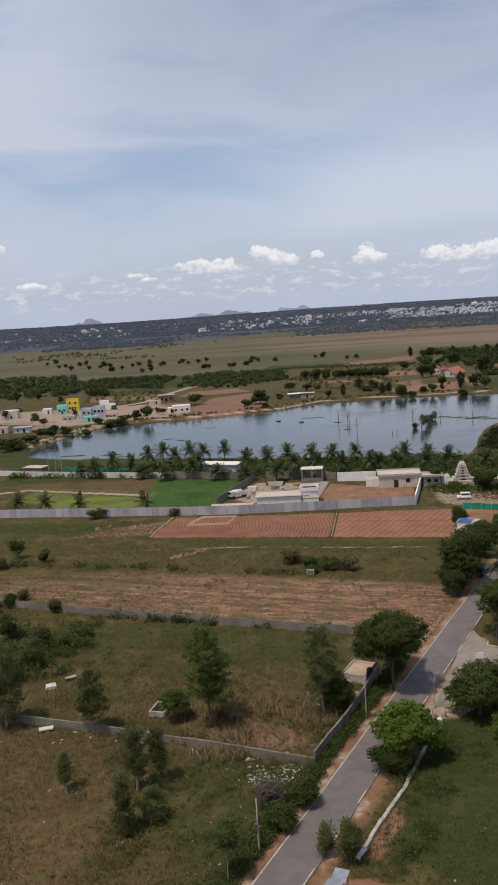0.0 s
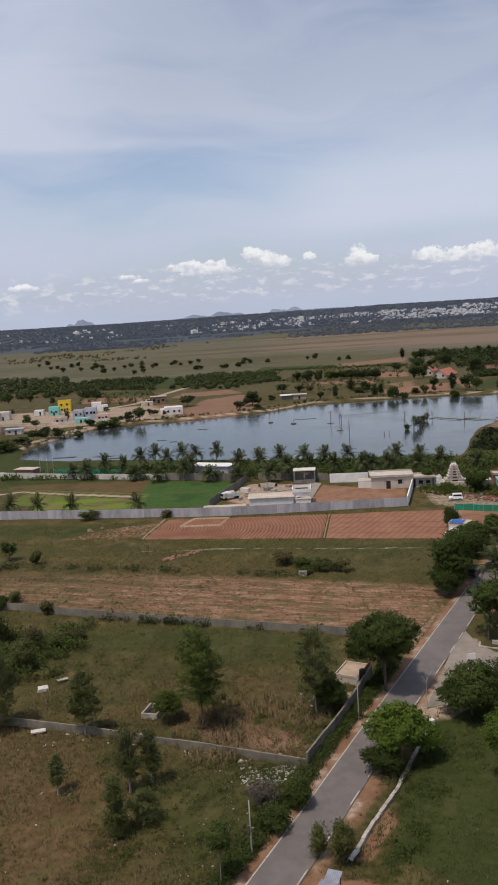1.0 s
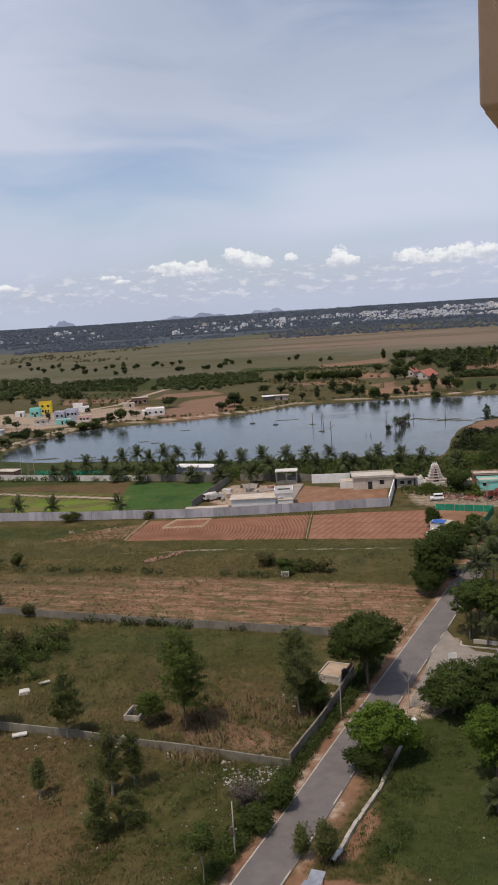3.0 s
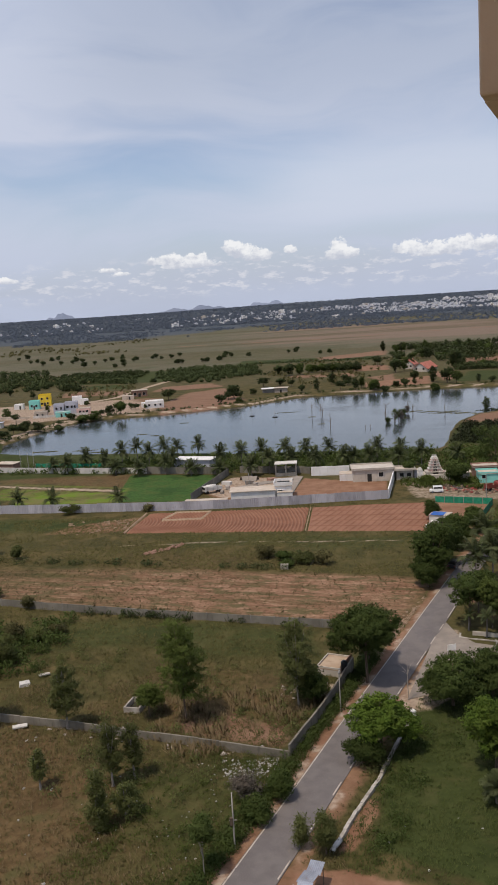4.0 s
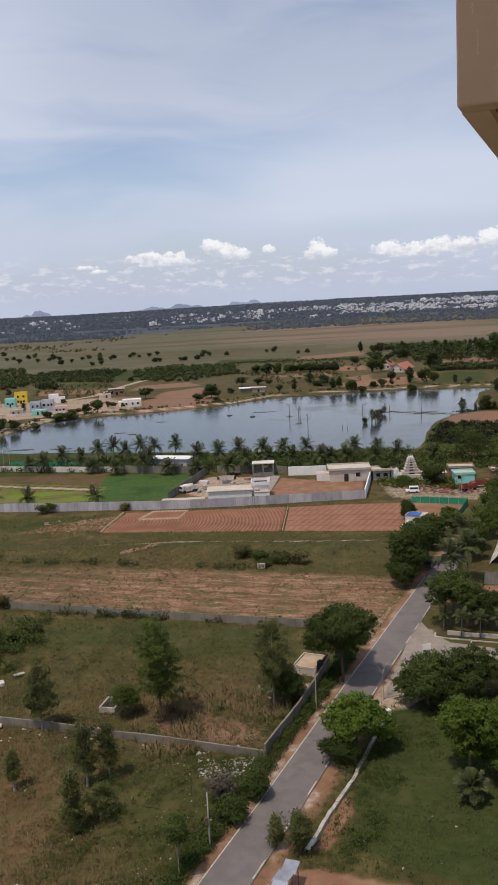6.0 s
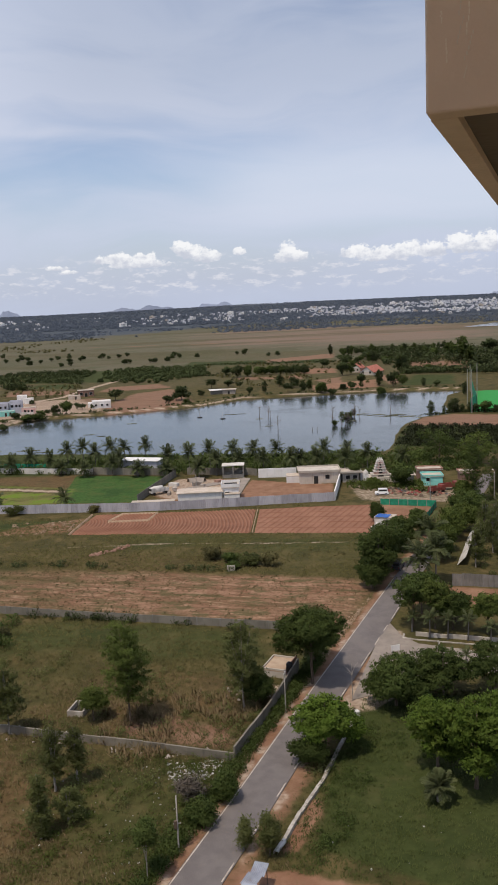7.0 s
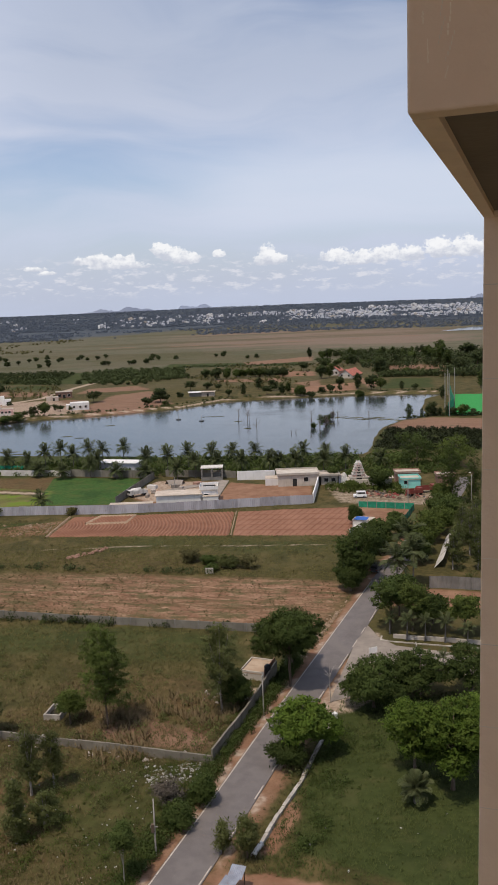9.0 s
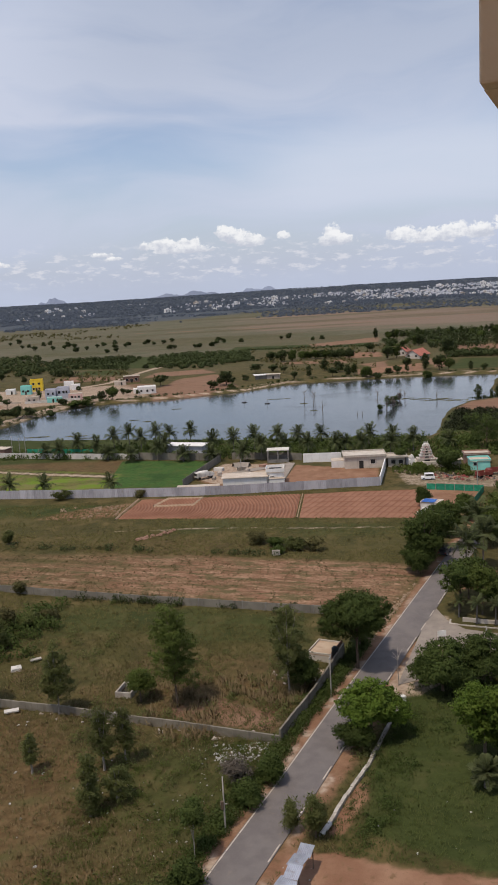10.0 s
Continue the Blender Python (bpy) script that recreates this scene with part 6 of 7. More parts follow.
part("barrel_roof", Shape().tube([(-0.85, 0, 5.75), (-0.55, 0, 5.9), (0.55, 0, 5.9), (0.85, 0, 5.75)], [0.2, 0.42, 0.42, 0.2], 8), DULL_WHITE, t)
for q in (-0.5, 0.0, 0.5):
    part("finial", Shape().tube([(q, 0, 6.25), (q, 0, 6.5), (q, 0, 6.8)], [0.12, 0.14, 0.03], 6), DULL_WHITE, t)
for q in (-4.4, 4.2):
    s = thing("shrine", 50.5 + q, 226.6, 0, -4, "small white shrine beside the temple tower", "shrine")
    part("body", Shape().box(-0.8, -0.8, -0.2, 0.8, 0.8, 2.2), WHITE, s)
    part("dome", Shape().tube([(0, 0, 2.2), (0, 0, 2.8), (0, 0, 3.3), (0, 0, 3.6)], [0.85, 0.75, 0.4, 0.05], 8), DULL_WHITE, s)
house("blue_cabin", 45.6, 228.4, 1.5, 1.6, 2.7, 0, LILAC, "narrow pale blue cabin beside the temple", parapet=0, eave=0.1, category="cabin")
house("turquoise_house", 62.8, 219.6, 5.2, 4.6, 2.6, -6, TURQUOISE, "small turquoise house with a flat roof", windows=[(-1.4, 1.3, 0.9, 0.9)], eave=0.2, parapet=0.4)
house("shop_row", 56.0, 224.0, 5.5, 4.0, 2.4, -6, BEIGE, "low cream shop beside the turquoise house", eave=0.5, parapet=0, category="shop")
house("grey_house", 64.0, 226.5, 6.5, 4.0, 3.0, -6, BRICK, "low brown building behind the turquoise house", eave=0.3, parapet=0.3)
house("small_house", 73.5, 222.0, 4.5, 4.0, 2.6, -6, BRICK, "small brown house at the road's end", eave=0.3, parapet=0.3)
house("tarpaulin_hut", 40.9, 180.0, 4.2, 3.4, 2.3, -28, DULL_WHITE, "low white hut under a blue tarpaulin", parapet=0, eave=0.1, category="hut", door=(0.6, 0.9, 1.8))
s = Shape()
for i in range(7):
    for k in range(5):
        a, b = -1.9 + i * 0.42, -1.9 + k * 0.62
        zz = [0.06 * math.sin(2.1 * u + 1.3 * v) for u, v in ((i, k), (i + 1, k), (i + 1, k + 1), (i, k + 1))]
        s.put([(a, b, zz[0]), (a + 0.42, b, zz[1]), (a + 0.42, b + 0.62, zz[2]), (a, b + 0.62, zz[3])], [(0, 1, 2, 3)])
solo("tarpaulin", s, BLUE_TARP, "crumpled blue tarpaulin spread over a hut roof", "tarpaulin", m=pose(40.9, 180.0, 2.42, 0, 0, -28), smooth=True)
panel_wall("yard_wall", [(36.6, 175.6), (38.8, 178.2), (38.6, 180.5)], 2.0, 1.1, WHITE, "low white wall beside the hut", thick=0.2, seed=21, uneven=0, lean=0)

# hut by the roadside wall
t = house("roadside_hut", 9.5, 108.8, 3.4, 4.4, 1.15, -26, BEIGE, "small low hut with a tan flat roof beside the compound wall", roof=SANDY, parapet=0.22, eave=0.03, category="hut")
part("side_wall", Shape().box(1.72, -2.2, -0.3, 1.82, 2.2, 1.75), BRICK, t)
t = thing("water_tank", 10.6, 106.1, 1.5, 0, "black plastic water tank on the hut", "tank")
part("body", Shape().tube([(0, 0, -1.9), (0, 0, 0.02), (0, 0, 0.7), (0, 0, 0.85)], [0.42, 0.45, 0.45, 0.3], 12), BLACK, t, smooth=True)
part("lid", Shape().tube([(0, 0, 0.84), (0, 0, 0.95)], [0.2, 0.18], 10), BLACK, t)
r_bit = random.Random(12)
for k in range(9):
    x, y = 6.6 + r_bit.uniform(-1.6, 1.6), 104.5 + r_bit.uniform(-1.5, 2.0)
    solo("sack", Shape().box(-0.35, -0.25, -0.05, 0.35, 0.25, 0.3, 0.06), LITTER, "pale bulging sack lying near the hut", "sack", "sacks near the hut", m=pose(x, y, level(x, y), r_bit.uniform(-8, 8), r_bit.uniform(-8, 8), r_bit.uniform(0, 180)))

# brick tank in the compound: an open box
t = thing("brick_tank", -16.9, 101.0, level(-16.9, 101.0), -16, "small open grey brick tank in the grass", "tank")
for q in ((-1.1, -1.5, 1.1, -1.28), (-1.1, 1.28, 1.1, 1.5), (-1.1, -1.28, -0.88, 1.28), (0.88, -1.28, 1.1, 1.28)):
    part("side", Shape().box(q[0], q[1], -0.3, q[2], q[3], 0.75), OLD_WHITE, t)
part("bottom", Shape().box(-0.88, -1.28, -0.3, 0.88, 1.28, 0.12), DARK, t)
t = thing("slab_stack", -33.6, 109.8, level(-33.6, 109.8), 12, "stack of white slabs lying in the grass", "slabs")
for k in range(4):
    part("slab", Shape().box(-0.75, -0.6, 0.13 * k - 0.1, 0.75 - 0.05 * k, 0.6, 0.13 * k + 0.03), DULL_WHITE, t, "", pose(0.03 * k, 0.02 * k, 0, 0, 0, 3 * k))
solo("slab", Shape().box(-0.8, -0.3, -0.05, 0.8, 0.3, 0.1), OLD_WHITE, "loose pale slab lying in the grass", "slab", m=pose(-31.5, 112.5, level(-31.5, 112.5) + 0.3, 0, 0, 25))
solo("slab", Shape().box(-0.9, -0.4, -0.05, 0.9, 0.4, 0.12), DULL_WHITE, "loose pale slab lying in dry grass", "slab", m=pose(-30.9, 97.2, level(-30.9, 97.2) + 0.32, 0, 0, 15))

# low parapet along the meadow, in short worn lengths
CULVERT = [(5.9, 71.2), (8.1, 75.7), (11.0, 80.6), (13.6, 86.4), (17.0, 93.6)]
panel_wall("low_parapet", CULVERT, 1.6, 0.42, OLD_WHITE, "low worn white parapet beside the meadow", thick=0.36, seed=22, uneven=0.07, lean=3.5)
solo("drain_pipe", Shape().tube([(5.0, 69.8, 0.15), (5.5, 70.6, 0.2), (6.0, 71.4, 0.22)], [0.25, 0.25, 0.25], 10), DULL_WHITE, "short pale drain pipe at the parapet's end", "pipe", smooth=True)
solo("white_box", Shape().box(-0.5, -0.35, -0.1, 0.5, 0.35, 0.7, 0.03), WHITE, "white painted marker block at the roadside", "block", m=pose(17.3, 94.4, level(17.3, 94.4), 0, 0, 25))

solo("stone_block", Shape().box(-0.8, -0.35, -0.1, 0.8, 0.35, 1.05, 0.05), OLD_WHITE, "pale masonry block among field bushes", "block", m=pose(4.9, 154.6, level(4.9, 154.6), 0, 0, -6))

# lean-to with loose roofing sheets
t = thing("sheet_shelter", 1.9, 62.5, level(1.9, 62.5), -24, "low shelter roofed with loose grey metal sheets", "shelter")
for a in (-0.58, 0.58):
    for b in (-4.0, 0.0, 3.6):
        part("post", Shape().tube([(a, b, -0.3), (a, b, 2.0)], [0.05, 0.05], 6), BARK, t)
for k in range(6):
    s, n, w = Shape(), 16, 1.3 + 0.12 * (k % 2)
    for i in range(n):
        a, b = -w / 2 + w * i / n, -w / 2 + w * (i + 1) / n
        za, zb = (0.0, 0.05) if i % 2 == 0 else (0.05, 0.0)
        s.put([(a, -0.85, za), (b, -0.85, zb), (b, 0.85, zb), (a, 0.85, za)], [(0, 1, 2, 3)])
    part("roof_sheet", s, SHED_SHEET, t, "", pose((0.08, -0.1, 0.05, -0.2, 0.3, -0.1)[k], (3.1, 1.6, 0.1, -1.5, -1.8, -3.4)[k], 2.05 + 0.05 * (k % 3), (3, -2, 4, 2, -3, 2)[k], (2, -3, 2, 4, -5, 1)[k], (4, -5, 3, -8, 10, 2)[k]))


# ---- poles, sign, snags ----
def pole(x, y, h, label, box=False, arm=False):
    t = thing("utility_pole", x, y, level(x, y), r_bit.uniform(0, 90), label, "pole")
    part("pole", Shape().tube([(0, 0, -0.4), (0.02, 0, h * 0.5), (0.03, 0.02, h)], [0.09, 0.075, 0.06], 7), POLE, t, smooth=True)
    if box:
        bevel(part("switch_box", Shape().box(-0.3, -0.14, h * 0.42, 0.0, 0.14, h * 0.56), BARK, t, "dark brown metal box on the pole"), 0.03)
        part("bracket", Shape().box(-0.35, -0.04, h * 0.5, 0.35, 0.04, h * 0.515), POLE, t)
    if box:
        return
    part("cross_arm", Shape().box(-0.4, -0.035, h - 0.35, 0.4, 0.035, h - 0.28), POLE, t)
    for a in (-0.34, 0.0, 0.34):
        part("insulator", Shape().tube([(a, 0, h - 0.27), (a, 0, h - 0.12)], [0.05, 0.04], 6), DULL_WHITE, t)
    if arm:
        part("lamp_arm", Shape().tube([(0, 0, h - 0.1), (0.6, 0, h + 0.25), (1.3, 0, h + 0.3)], [0.04, 0.04, 0.04], 5), POLE, t)
        part("lamp_head", Shape().box(1.1, -0.12, h + 0.24, 1.7, 0.12, h + 0.36), DULL_WHITE, t)


pole(-3.9, 71.4, 5.7, "thin cement pole with a box in the grass by the road", box=True)
pole(9.0, 96.8, 5.4, "slim cement pole between wall and road")
pole(69.4, 189.8, 8.7, "street lamp pole among roadside trees", arm=True)
pole(29.8, 101.5, 6.0, "thin pole among trees by the lane")
pole(82, 214, 8.0, "street lamp pole near the junction", arm=True)


def snag(x, y, z, h, seed, label, thick=0.12, limbs=5):
    """A bare dead tree."""
    r = np.random.default_rng(seed)
    s = Shape().tube([(0, 0, -1.2), (0.1, 0, h * 0.4), (0.05, 0.1, h * 0.75), (0.1, 0.1, h)], [thick, thick * 0.8, thick * 0.5, thick * 0.15], 6)
    for k in range(limbs):
        b = h * r.uniform(0.3, 0.85)
        a, l = r.uniform(0, 6.28), h * r.uniform(0.15, 0.35)
        p = [(0.08, 0.05, b), (0.08 + l * 0.5 * math.cos(a), l * 0.5 * math.sin(a), b + l * 0.35), (0.08 + l * math.cos(a), l * math.sin(a), b + l * r.uniform(0.4, 1.0))]
        s.tube(p, [thick * 0.5, thick * 0.3, thick * 0.08], 5)
    return solo("dead_tree", s, PALE_BARK if thick < 0.1 else BARK, label, "dead tree", m=pose(x, y, z, 0, 0, seed * 40))


for i, (x, y, h) in enumerate([(28.1, 373.8, 6.7), (32.2, 374.0, 6.4), (33.0, 374.6, 5.2), (32.8, 337.5, 6.8), (58.0, 353.0, 7.0), (56.2, 342, 5.0), (59.6, 341.5, 6.2), (61.5, 342.5, 5.0), (63.0, 345, 4.4),
                               (70.8, 370.8, 4.8), (72.6, 369, 4.0), (67.8, 362, 3.2), (85.0, 360.2, 4.0), (46, 330, 1.6), (48, 331, 1.5), (76, 300, 2.0), (74.5, 298, 1.8)]):
    snag(x, y, -0.6, h, i, "bare dead tree standing in the lake", 0.14, 7 if h > 3 else 2)
for i, (x, y, w) in enumerate([(60.2, 342.2, 5.2), (62.6, 345.0, 4.2), (66.0, 358, 4.0), (69.6, 366, 3.6), (56.8, 341.5, 2.6)]):
    make_tree(x, y, (7.6, 6.4, 5.2, 5.4, 4.0)[i], w * 0.85, (LEAF_DARK, TWIG)[i % 2], 300 + i, 0.12, 60, 8, 0.3, 0.08, label="dark creeper-grown stump in the lake", name="bush")
snag(17.8, 98.5, 0, 5.4, 40, "thin leafless young tree at the roadside", 0.07, 6)
for i, (x, y, a, b) in enumerate([(78.9, 367, 6.0, 1.8), (85, 361, 7.5, 2.2), (92, 357, 6.5, 2.6), (70, 370, 4, 1.2), (88, 364, 5, 1.5), (75, 372, 3.0, 1.0), (98, 352, 5, 2), (-64, 318, 5, 1.0), (-58, 312, 4, 0.8), (-80, 321, 7, 1.4), (30, 350, 1.6, 0.6),
                                  (66, 352, 2, 0.6), (28.0, 374, 1.8, 0.8), (-46, 352, 2.5, 0.6), (-40, 346, 2.0, 0.5), (-30, 380, 2.4, 0.5), (18, 395, 6, 0.8)]):
    r = np.random.default_rng(400 + i)
    n = 90
    u = sphere_dirs(n, r) * (a, b, 0.05) * r.random((n, 1)) ** 0.4
    solo("weed_raft", Shape().kites(u + (0, 0, -0.52), sphere_dirs(n, r) * (0.6, 0.6, 0.12), sphere_dirs(n, r) * (0.4, 0.4, 0.1)), LEAF_SCRUB, "floating patch of dull green water weed", "water weed", "patches of water weed", m=pose(x, y, 0))
for x, y in ((1.2, 389.9), (11.7, 381.1)):
    t = thing("float", x, y, -0.5, 0, "small dark floating platform with a post on the lake", "float")
    part("deck", Shape().tube([(0, 0, -0.1), (0, 0, 0.1), (0, 0, 0.25)], [1.3, 1.25, 1.1], 12), BLACK, t)
    part("post", Shape().tube([(0, 0, 0.2), (0, 0, 2.9)], [0.08, 0.06], 6), POLE, t)
t = thing("sign_board", 26.2, 110.6, 0.05, 12, "blank white sign board on two posts beside the lane", "sign")
bevel(part("board", Shape().box(-0.65, -0.03, 0.9, 0.65, 0.03, 1.75), WHITE, t), 0.01)
for a in (-0.45, 0.45):
    part("post", Shape().tube([(a, 0.06, -0.3), (a, 0.06, 1.7)], [0.04, 0.04], 6), POLE, t)


# ---- vehicles ----
def vehicle(name, x, y, turn, paint, label, long=3.9, wide=1.6, high=1.55, boxy=False):
    t = thing(name, x, y, level(x, y) + 0.06, turn, label, "vehicle" if boxy else "car")
    a, b = long / 2, wide / 2
    s = Shape().box(-a, -b, 0.3, a, b, 0.86, 0.05)
    bevel(part("body", s, paint, t, smooth=False), 0.08)
    x0, x1 = (-a + 0.15, a - 0.75) if boxy else (-a + 0.35, a - 1.15)
    bevel(part("cabin", Shape().box(x0, -b + 0.06, 0.86, x1, b - 0.06, high, 0.16), paint, t), 0.06)
    for sgn in (-1, 1):
        part("side_window", Shape().box(x0 + 0.25, sgn * (b - 0.13) - 0.03, 0.95, x1 - 0.3, sgn * (b - 0.13) + 0.03, high - 0.2), DARK, t)
        for wx in (-a + 0.7, a - 0.7):
            wl = part("wheel", Shape().tube([(wx, sgn * (b - 0.1) - 0.1, 0.3), (wx, sgn * (b - 0.1) + 0.1, 0.3)], [0.31, 0.31], 12), BLACK, t)
            part("rim", Shape().tube([(wx, sgn * (b + 0.02) - 0.02, 0.3), (wx, sgn * (b + 0.02), 0.3)], [0.17, 0.17], 10), SHED_SHEET, wl)
    part("windscreen", Shape().box(x1 - 0.14, -b + 0.25, 0.95, x1 + 0.0, b - 0.25, high - 0.2), DARK, t)
    part("rear_window", Shape().box(x0, -b + 0.25, 0.98, x0 + 0.14, b - 0.25, high - 0.2), DARK, t)
    for sgn in (-1, 1):
        part("headlight", Shape().box(a - 0.04, sgn * (b - 0.3) - 0.14, 0.58, a + 0.02, sgn * (b - 0.3) + 0.14, 0.74), WHITE, t)
        part("tail_light", Shape().box(-a - 0.02, sgn * (b - 0.2) - 0.1, 0.6, -a + 0.04, sgn * (b - 0.2) + 0.1, 0.8), RUST, t)


vehicle("white_van", 46.8, 209.9, 172, CAR_WHITE, "small white van parked on bare ground", long=3.5, boxy=True, high=1.7)
vehicle("dark_car", 36.2, 149.5, 62, CAR_DARK, "dark car on the shaded road under trees")


def lorry(x, y, turn, paint, label, long=5.0):
    t = thing("lorry", x, y, level(x, y) + 0.05, turn, label, "lorry")
    bevel(part("cab", Shape().box(long / 2 - 1.3, -0.95, 0.6, long / 2, 0.95, 2.0, 0.08), paint, t), 0.06)
    part("windscreen", Shape().box(long / 2 - 0.1, -0.75, 1.25, long / 2 + 0.02, 0.75, 1.85), DARK, t)
    part("bed", Shape().box(-long / 2, -1.0, 0.75, long / 2 - 1.4, 1.0, 0.9), paint, t)
    for q in ((-long / 2, -1.0, long / 2 - 1.4, -0.93), (-long / 2, 0.93, long / 2 - 1.4, 1.0), (-long / 2, -0.93, -long / 2 + 0.07, 0.93)):
        part("side_board", Shape().box(q[0], q[1], 0.9, q[2], q[3], 1.6), paint, t)
    for wx in (-long / 2 + 0.8, long / 2 - 0.8):
        for sgn in (-0.85, 0.85):
            part("wheel", Shape().tube([(wx, sgn - 0.13, 0.42), (wx, sgn + 0.13, 0.42)], [0.42, 0.42], 12), BLACK, t)


lorry(65.2, 211.8, 8, RUST, "red open lorry parked near the turquoise house")
lorry(61.0, 208.6, 20, RUST, "dark red open lorry among stacked goods", 4.2)
lorry(-11.6, 226.4, -150, DULL_WHITE, "white tanker lorry parked in the building yard", 5.4)
solo("tank_barrel", Shape().tube([(-1.6, 0, 1.6), (-1.4, 0, 1.6), (1.3, 0, 1.6), (1.5, 0, 1.6)], [0.4, 0.8, 0.8, 0.4], 12), DULL_WHITE, "pale round tank lying on the lorry", "tank", m=pose(-11.9, 226.2, level(-11.6, 226.4), 0, 0, -150), smooth=True)


# heaps of goods on the open ground near the temple
for k in range(80):
    x = r_bit.uniform(48, 64)
    y = 214.8 - 0.62 * (x - 48) + r_bit.uniform(-4.6, 3.6)
    r = random.Random(500 + k)
    s = Shape()
    w, h = r.uniform(0.35, 0.8), r.uniform(0.3, 0.8)
    v = [(w * (1 - f ** 3) * r.uniform(0.7, 1.2) * math.cos(2 * math.pi * i / 10), 0.7 * w * (1 - f ** 3) * r.uniform(0.7, 1.2) * math.sin(2 * math.pi * i / 10), h * f * r.uniform(0.85, 1.1) - 0.1)
         for f in (0, 0.45, 0.8, 0.98) for i in range(10)]
    s.put(v, [(a * 10 + i, a * 10 + (i + 1) % 10, a * 10 + 10 + (i + 1) % 10, a * 10 + 10 + i) for a in range(3) for i in range(10)])
    solo("clay_mound", s, (BRICK, BARK, RUST, BARK, BARK, CAR_DARK, RUST)[k % 7], "low dark heap of clay and stone wares", "heap", "heaps near the temple", m=pose(x, y, level(x, y), 0, 0, r.uniform(0, 180)))

# ---- the village by the lake ----
W2F = [(-1.6, 1.0, 1.1, 1.2), (1.6, 1.0, 1.1, 1.2), (-1.6, 3.9, 1.1, 1.2), (1.6, 3.9, 1.1, 1.2)]
house("village_house", -120.3, 494, 7.2, 7, 6.2, 8, YELLOW, "bright yellow two-storey village house", YELLOW, W2F, (0, 1.0, 2.1), 0.6)
house("village_house", -122.6, 478, 5.8, 6, 4.6, 6, TURQUOISE, "turquoise village house with a dark window", TURQUOISE, [(1.2, 1.5, 1.1, 1.2), (-1.4, 1.5, 1.1, 1.2)], (0, 0.9, 2.0), 0.4)
house("village_house", -99.6, 438, 5.4, 7, 5.9, 6, LILAC, "lilac two-storey village house", LILAC, [(-1.2, 3.6, 1.0, 1.2), (1.2, 3.6, 1.0, 1.2), (1.2, 1.0, 1.0, 1.2)], (-1.2, 0.9, 2.0), 0.5)
house("village_house", -93.6, 440, 6.2, 7, 6.3, 6, LILAC, "lilac village house with dark window openings", LILAC, [(-1.8, 3.8, 1.3, 1.3), (0.4, 3.8, 1.1, 1.3), (2.0, 3.8, 0.9, 1.3)], None, 0.6)
house("village_house", -96.6, 431.8, 7.4, 4, 2.6, 6, TURQUOISE, "low mint-green village house", DULL_WHITE, [(1.6, 1.0, 1.0, 1.0)], (-0.6, 0.9, 1.9), 0.2)
house("village_house", -109, 436, 6.8, 5, 2.9, 6, ROOF, "low tan village house", ROOF, [(-1.6, 1.0, 1.0, 1.0)], (1.0, 0.9, 2.0), 0.3)
house("village_house", -132.6, 482, 5.2, 5, 2.8, 6, WHITE, "small plain white village house", WHITE, [], (0.8, 0.9, 2.0), 0.2)
house("village_house", -101, 492, 5.6, 6, 4.2, 10, WHITE, "white village house on the rise", WHITE, [(-1.2, 1.2, 1, 1.1)], None, 0.4)
house("village_house", -96, 487, 5.0, 5, 3.0, 10, WHITE, "small white village house on the rise", WHITE, [], (0.5, 0.9, 2.0), 0.3)
house("village_house", -87, 438, 7.2, 5, 3.4, 8, PINK, "unfinished pinkish village house", ROOF, [(-1.8, 1.0, 1.1, 1.2), (1.8, 1.0, 1.1, 1.2)], (0, 0.9, 2.0), 0.0)
house("village_house", -150, 468, 9, 6, 4.4, 4, DULL_WHITE, "pale village house at the edge of the trees", WHITE, [(-2, 1.2, 1.2, 1.2)], (1, 0.9, 2.0), 0.4)
house("village_house", -123, 400, 8, 4.5, 2.8, 4, DULL_WHITE, "low white village house near the shore", SHED_SHEET, [(-2, 1.0, 1.0, 1.0)], (1, 0.9, 2.0), 0.0, 0.4)
house("village_house", -134, 402, 7, 4.5, 2.8, 4, PINK, "low pink village house near the shore", ROOF, [], (1, 0.9, 2.0), 0.3)
house("village_house", -50.6, 448, 9.8, 6, 3.7, 8, WHITE, "long white house with a low wing by the lake", WHITE, [(-3, 1.2, 1.0, 1.1), (0.2, 1.2, 1.0, 1.1), (3, 1.2, 1.0, 1.1)], None, 0.3)
house("village_house", -56.2, 452, 4, 5, 2.6, 8, WHITE, "low white wing of a lakeside house", WHITE, [], (0.3, 0.9, 2.0), 0.0)
house("village_house", -67, 515, 9.6, 6, 4.0, 8, BRICK, "unfinished brick house with dark openings", ROOF, [(-2.8, 1.0, 1.6, 1.6), (2.8, 1.0, 1.6, 1.6)], (0, 1.6, 2.2), 0.0, 0.3)
house("village_house", -72, 500, 7, 5, 2.4, 8, ROOF, "low tan village building", ROOF, [], (0.8, 0.9, 1.9), 0.0)
panel_wall("village_wall", [(-148, 436.0), (-114, 431.5)], 3.0, 1.2, ROOF, "low tan wall along the village edge", thick=0.2, seed=29, uneven=0.05, lean=0)
panel_wall("village_wall", [(-112, 430.5), (-84, 434.5)], 3.0, 1.3, DULL_WHITE, "low pale wall in front of village houses", thick=0.2, seed=30, uneven=0, lean=0)
t = house("lake_shed", 13.0, 489, 8.6, 6, 2.6, 4, CONCRETE, "open shed with a long white sheet roof by the lake", WHITE, [], None, 0.0, 0.9, "shed")
house("lake_shed", 19.4, 487, 7.2, 5, 2.8, -8, STONE, "stone shed by the lake shore", ROOF, [], (0, 1.2, 1.8), 0.0, 0.6, "shed")


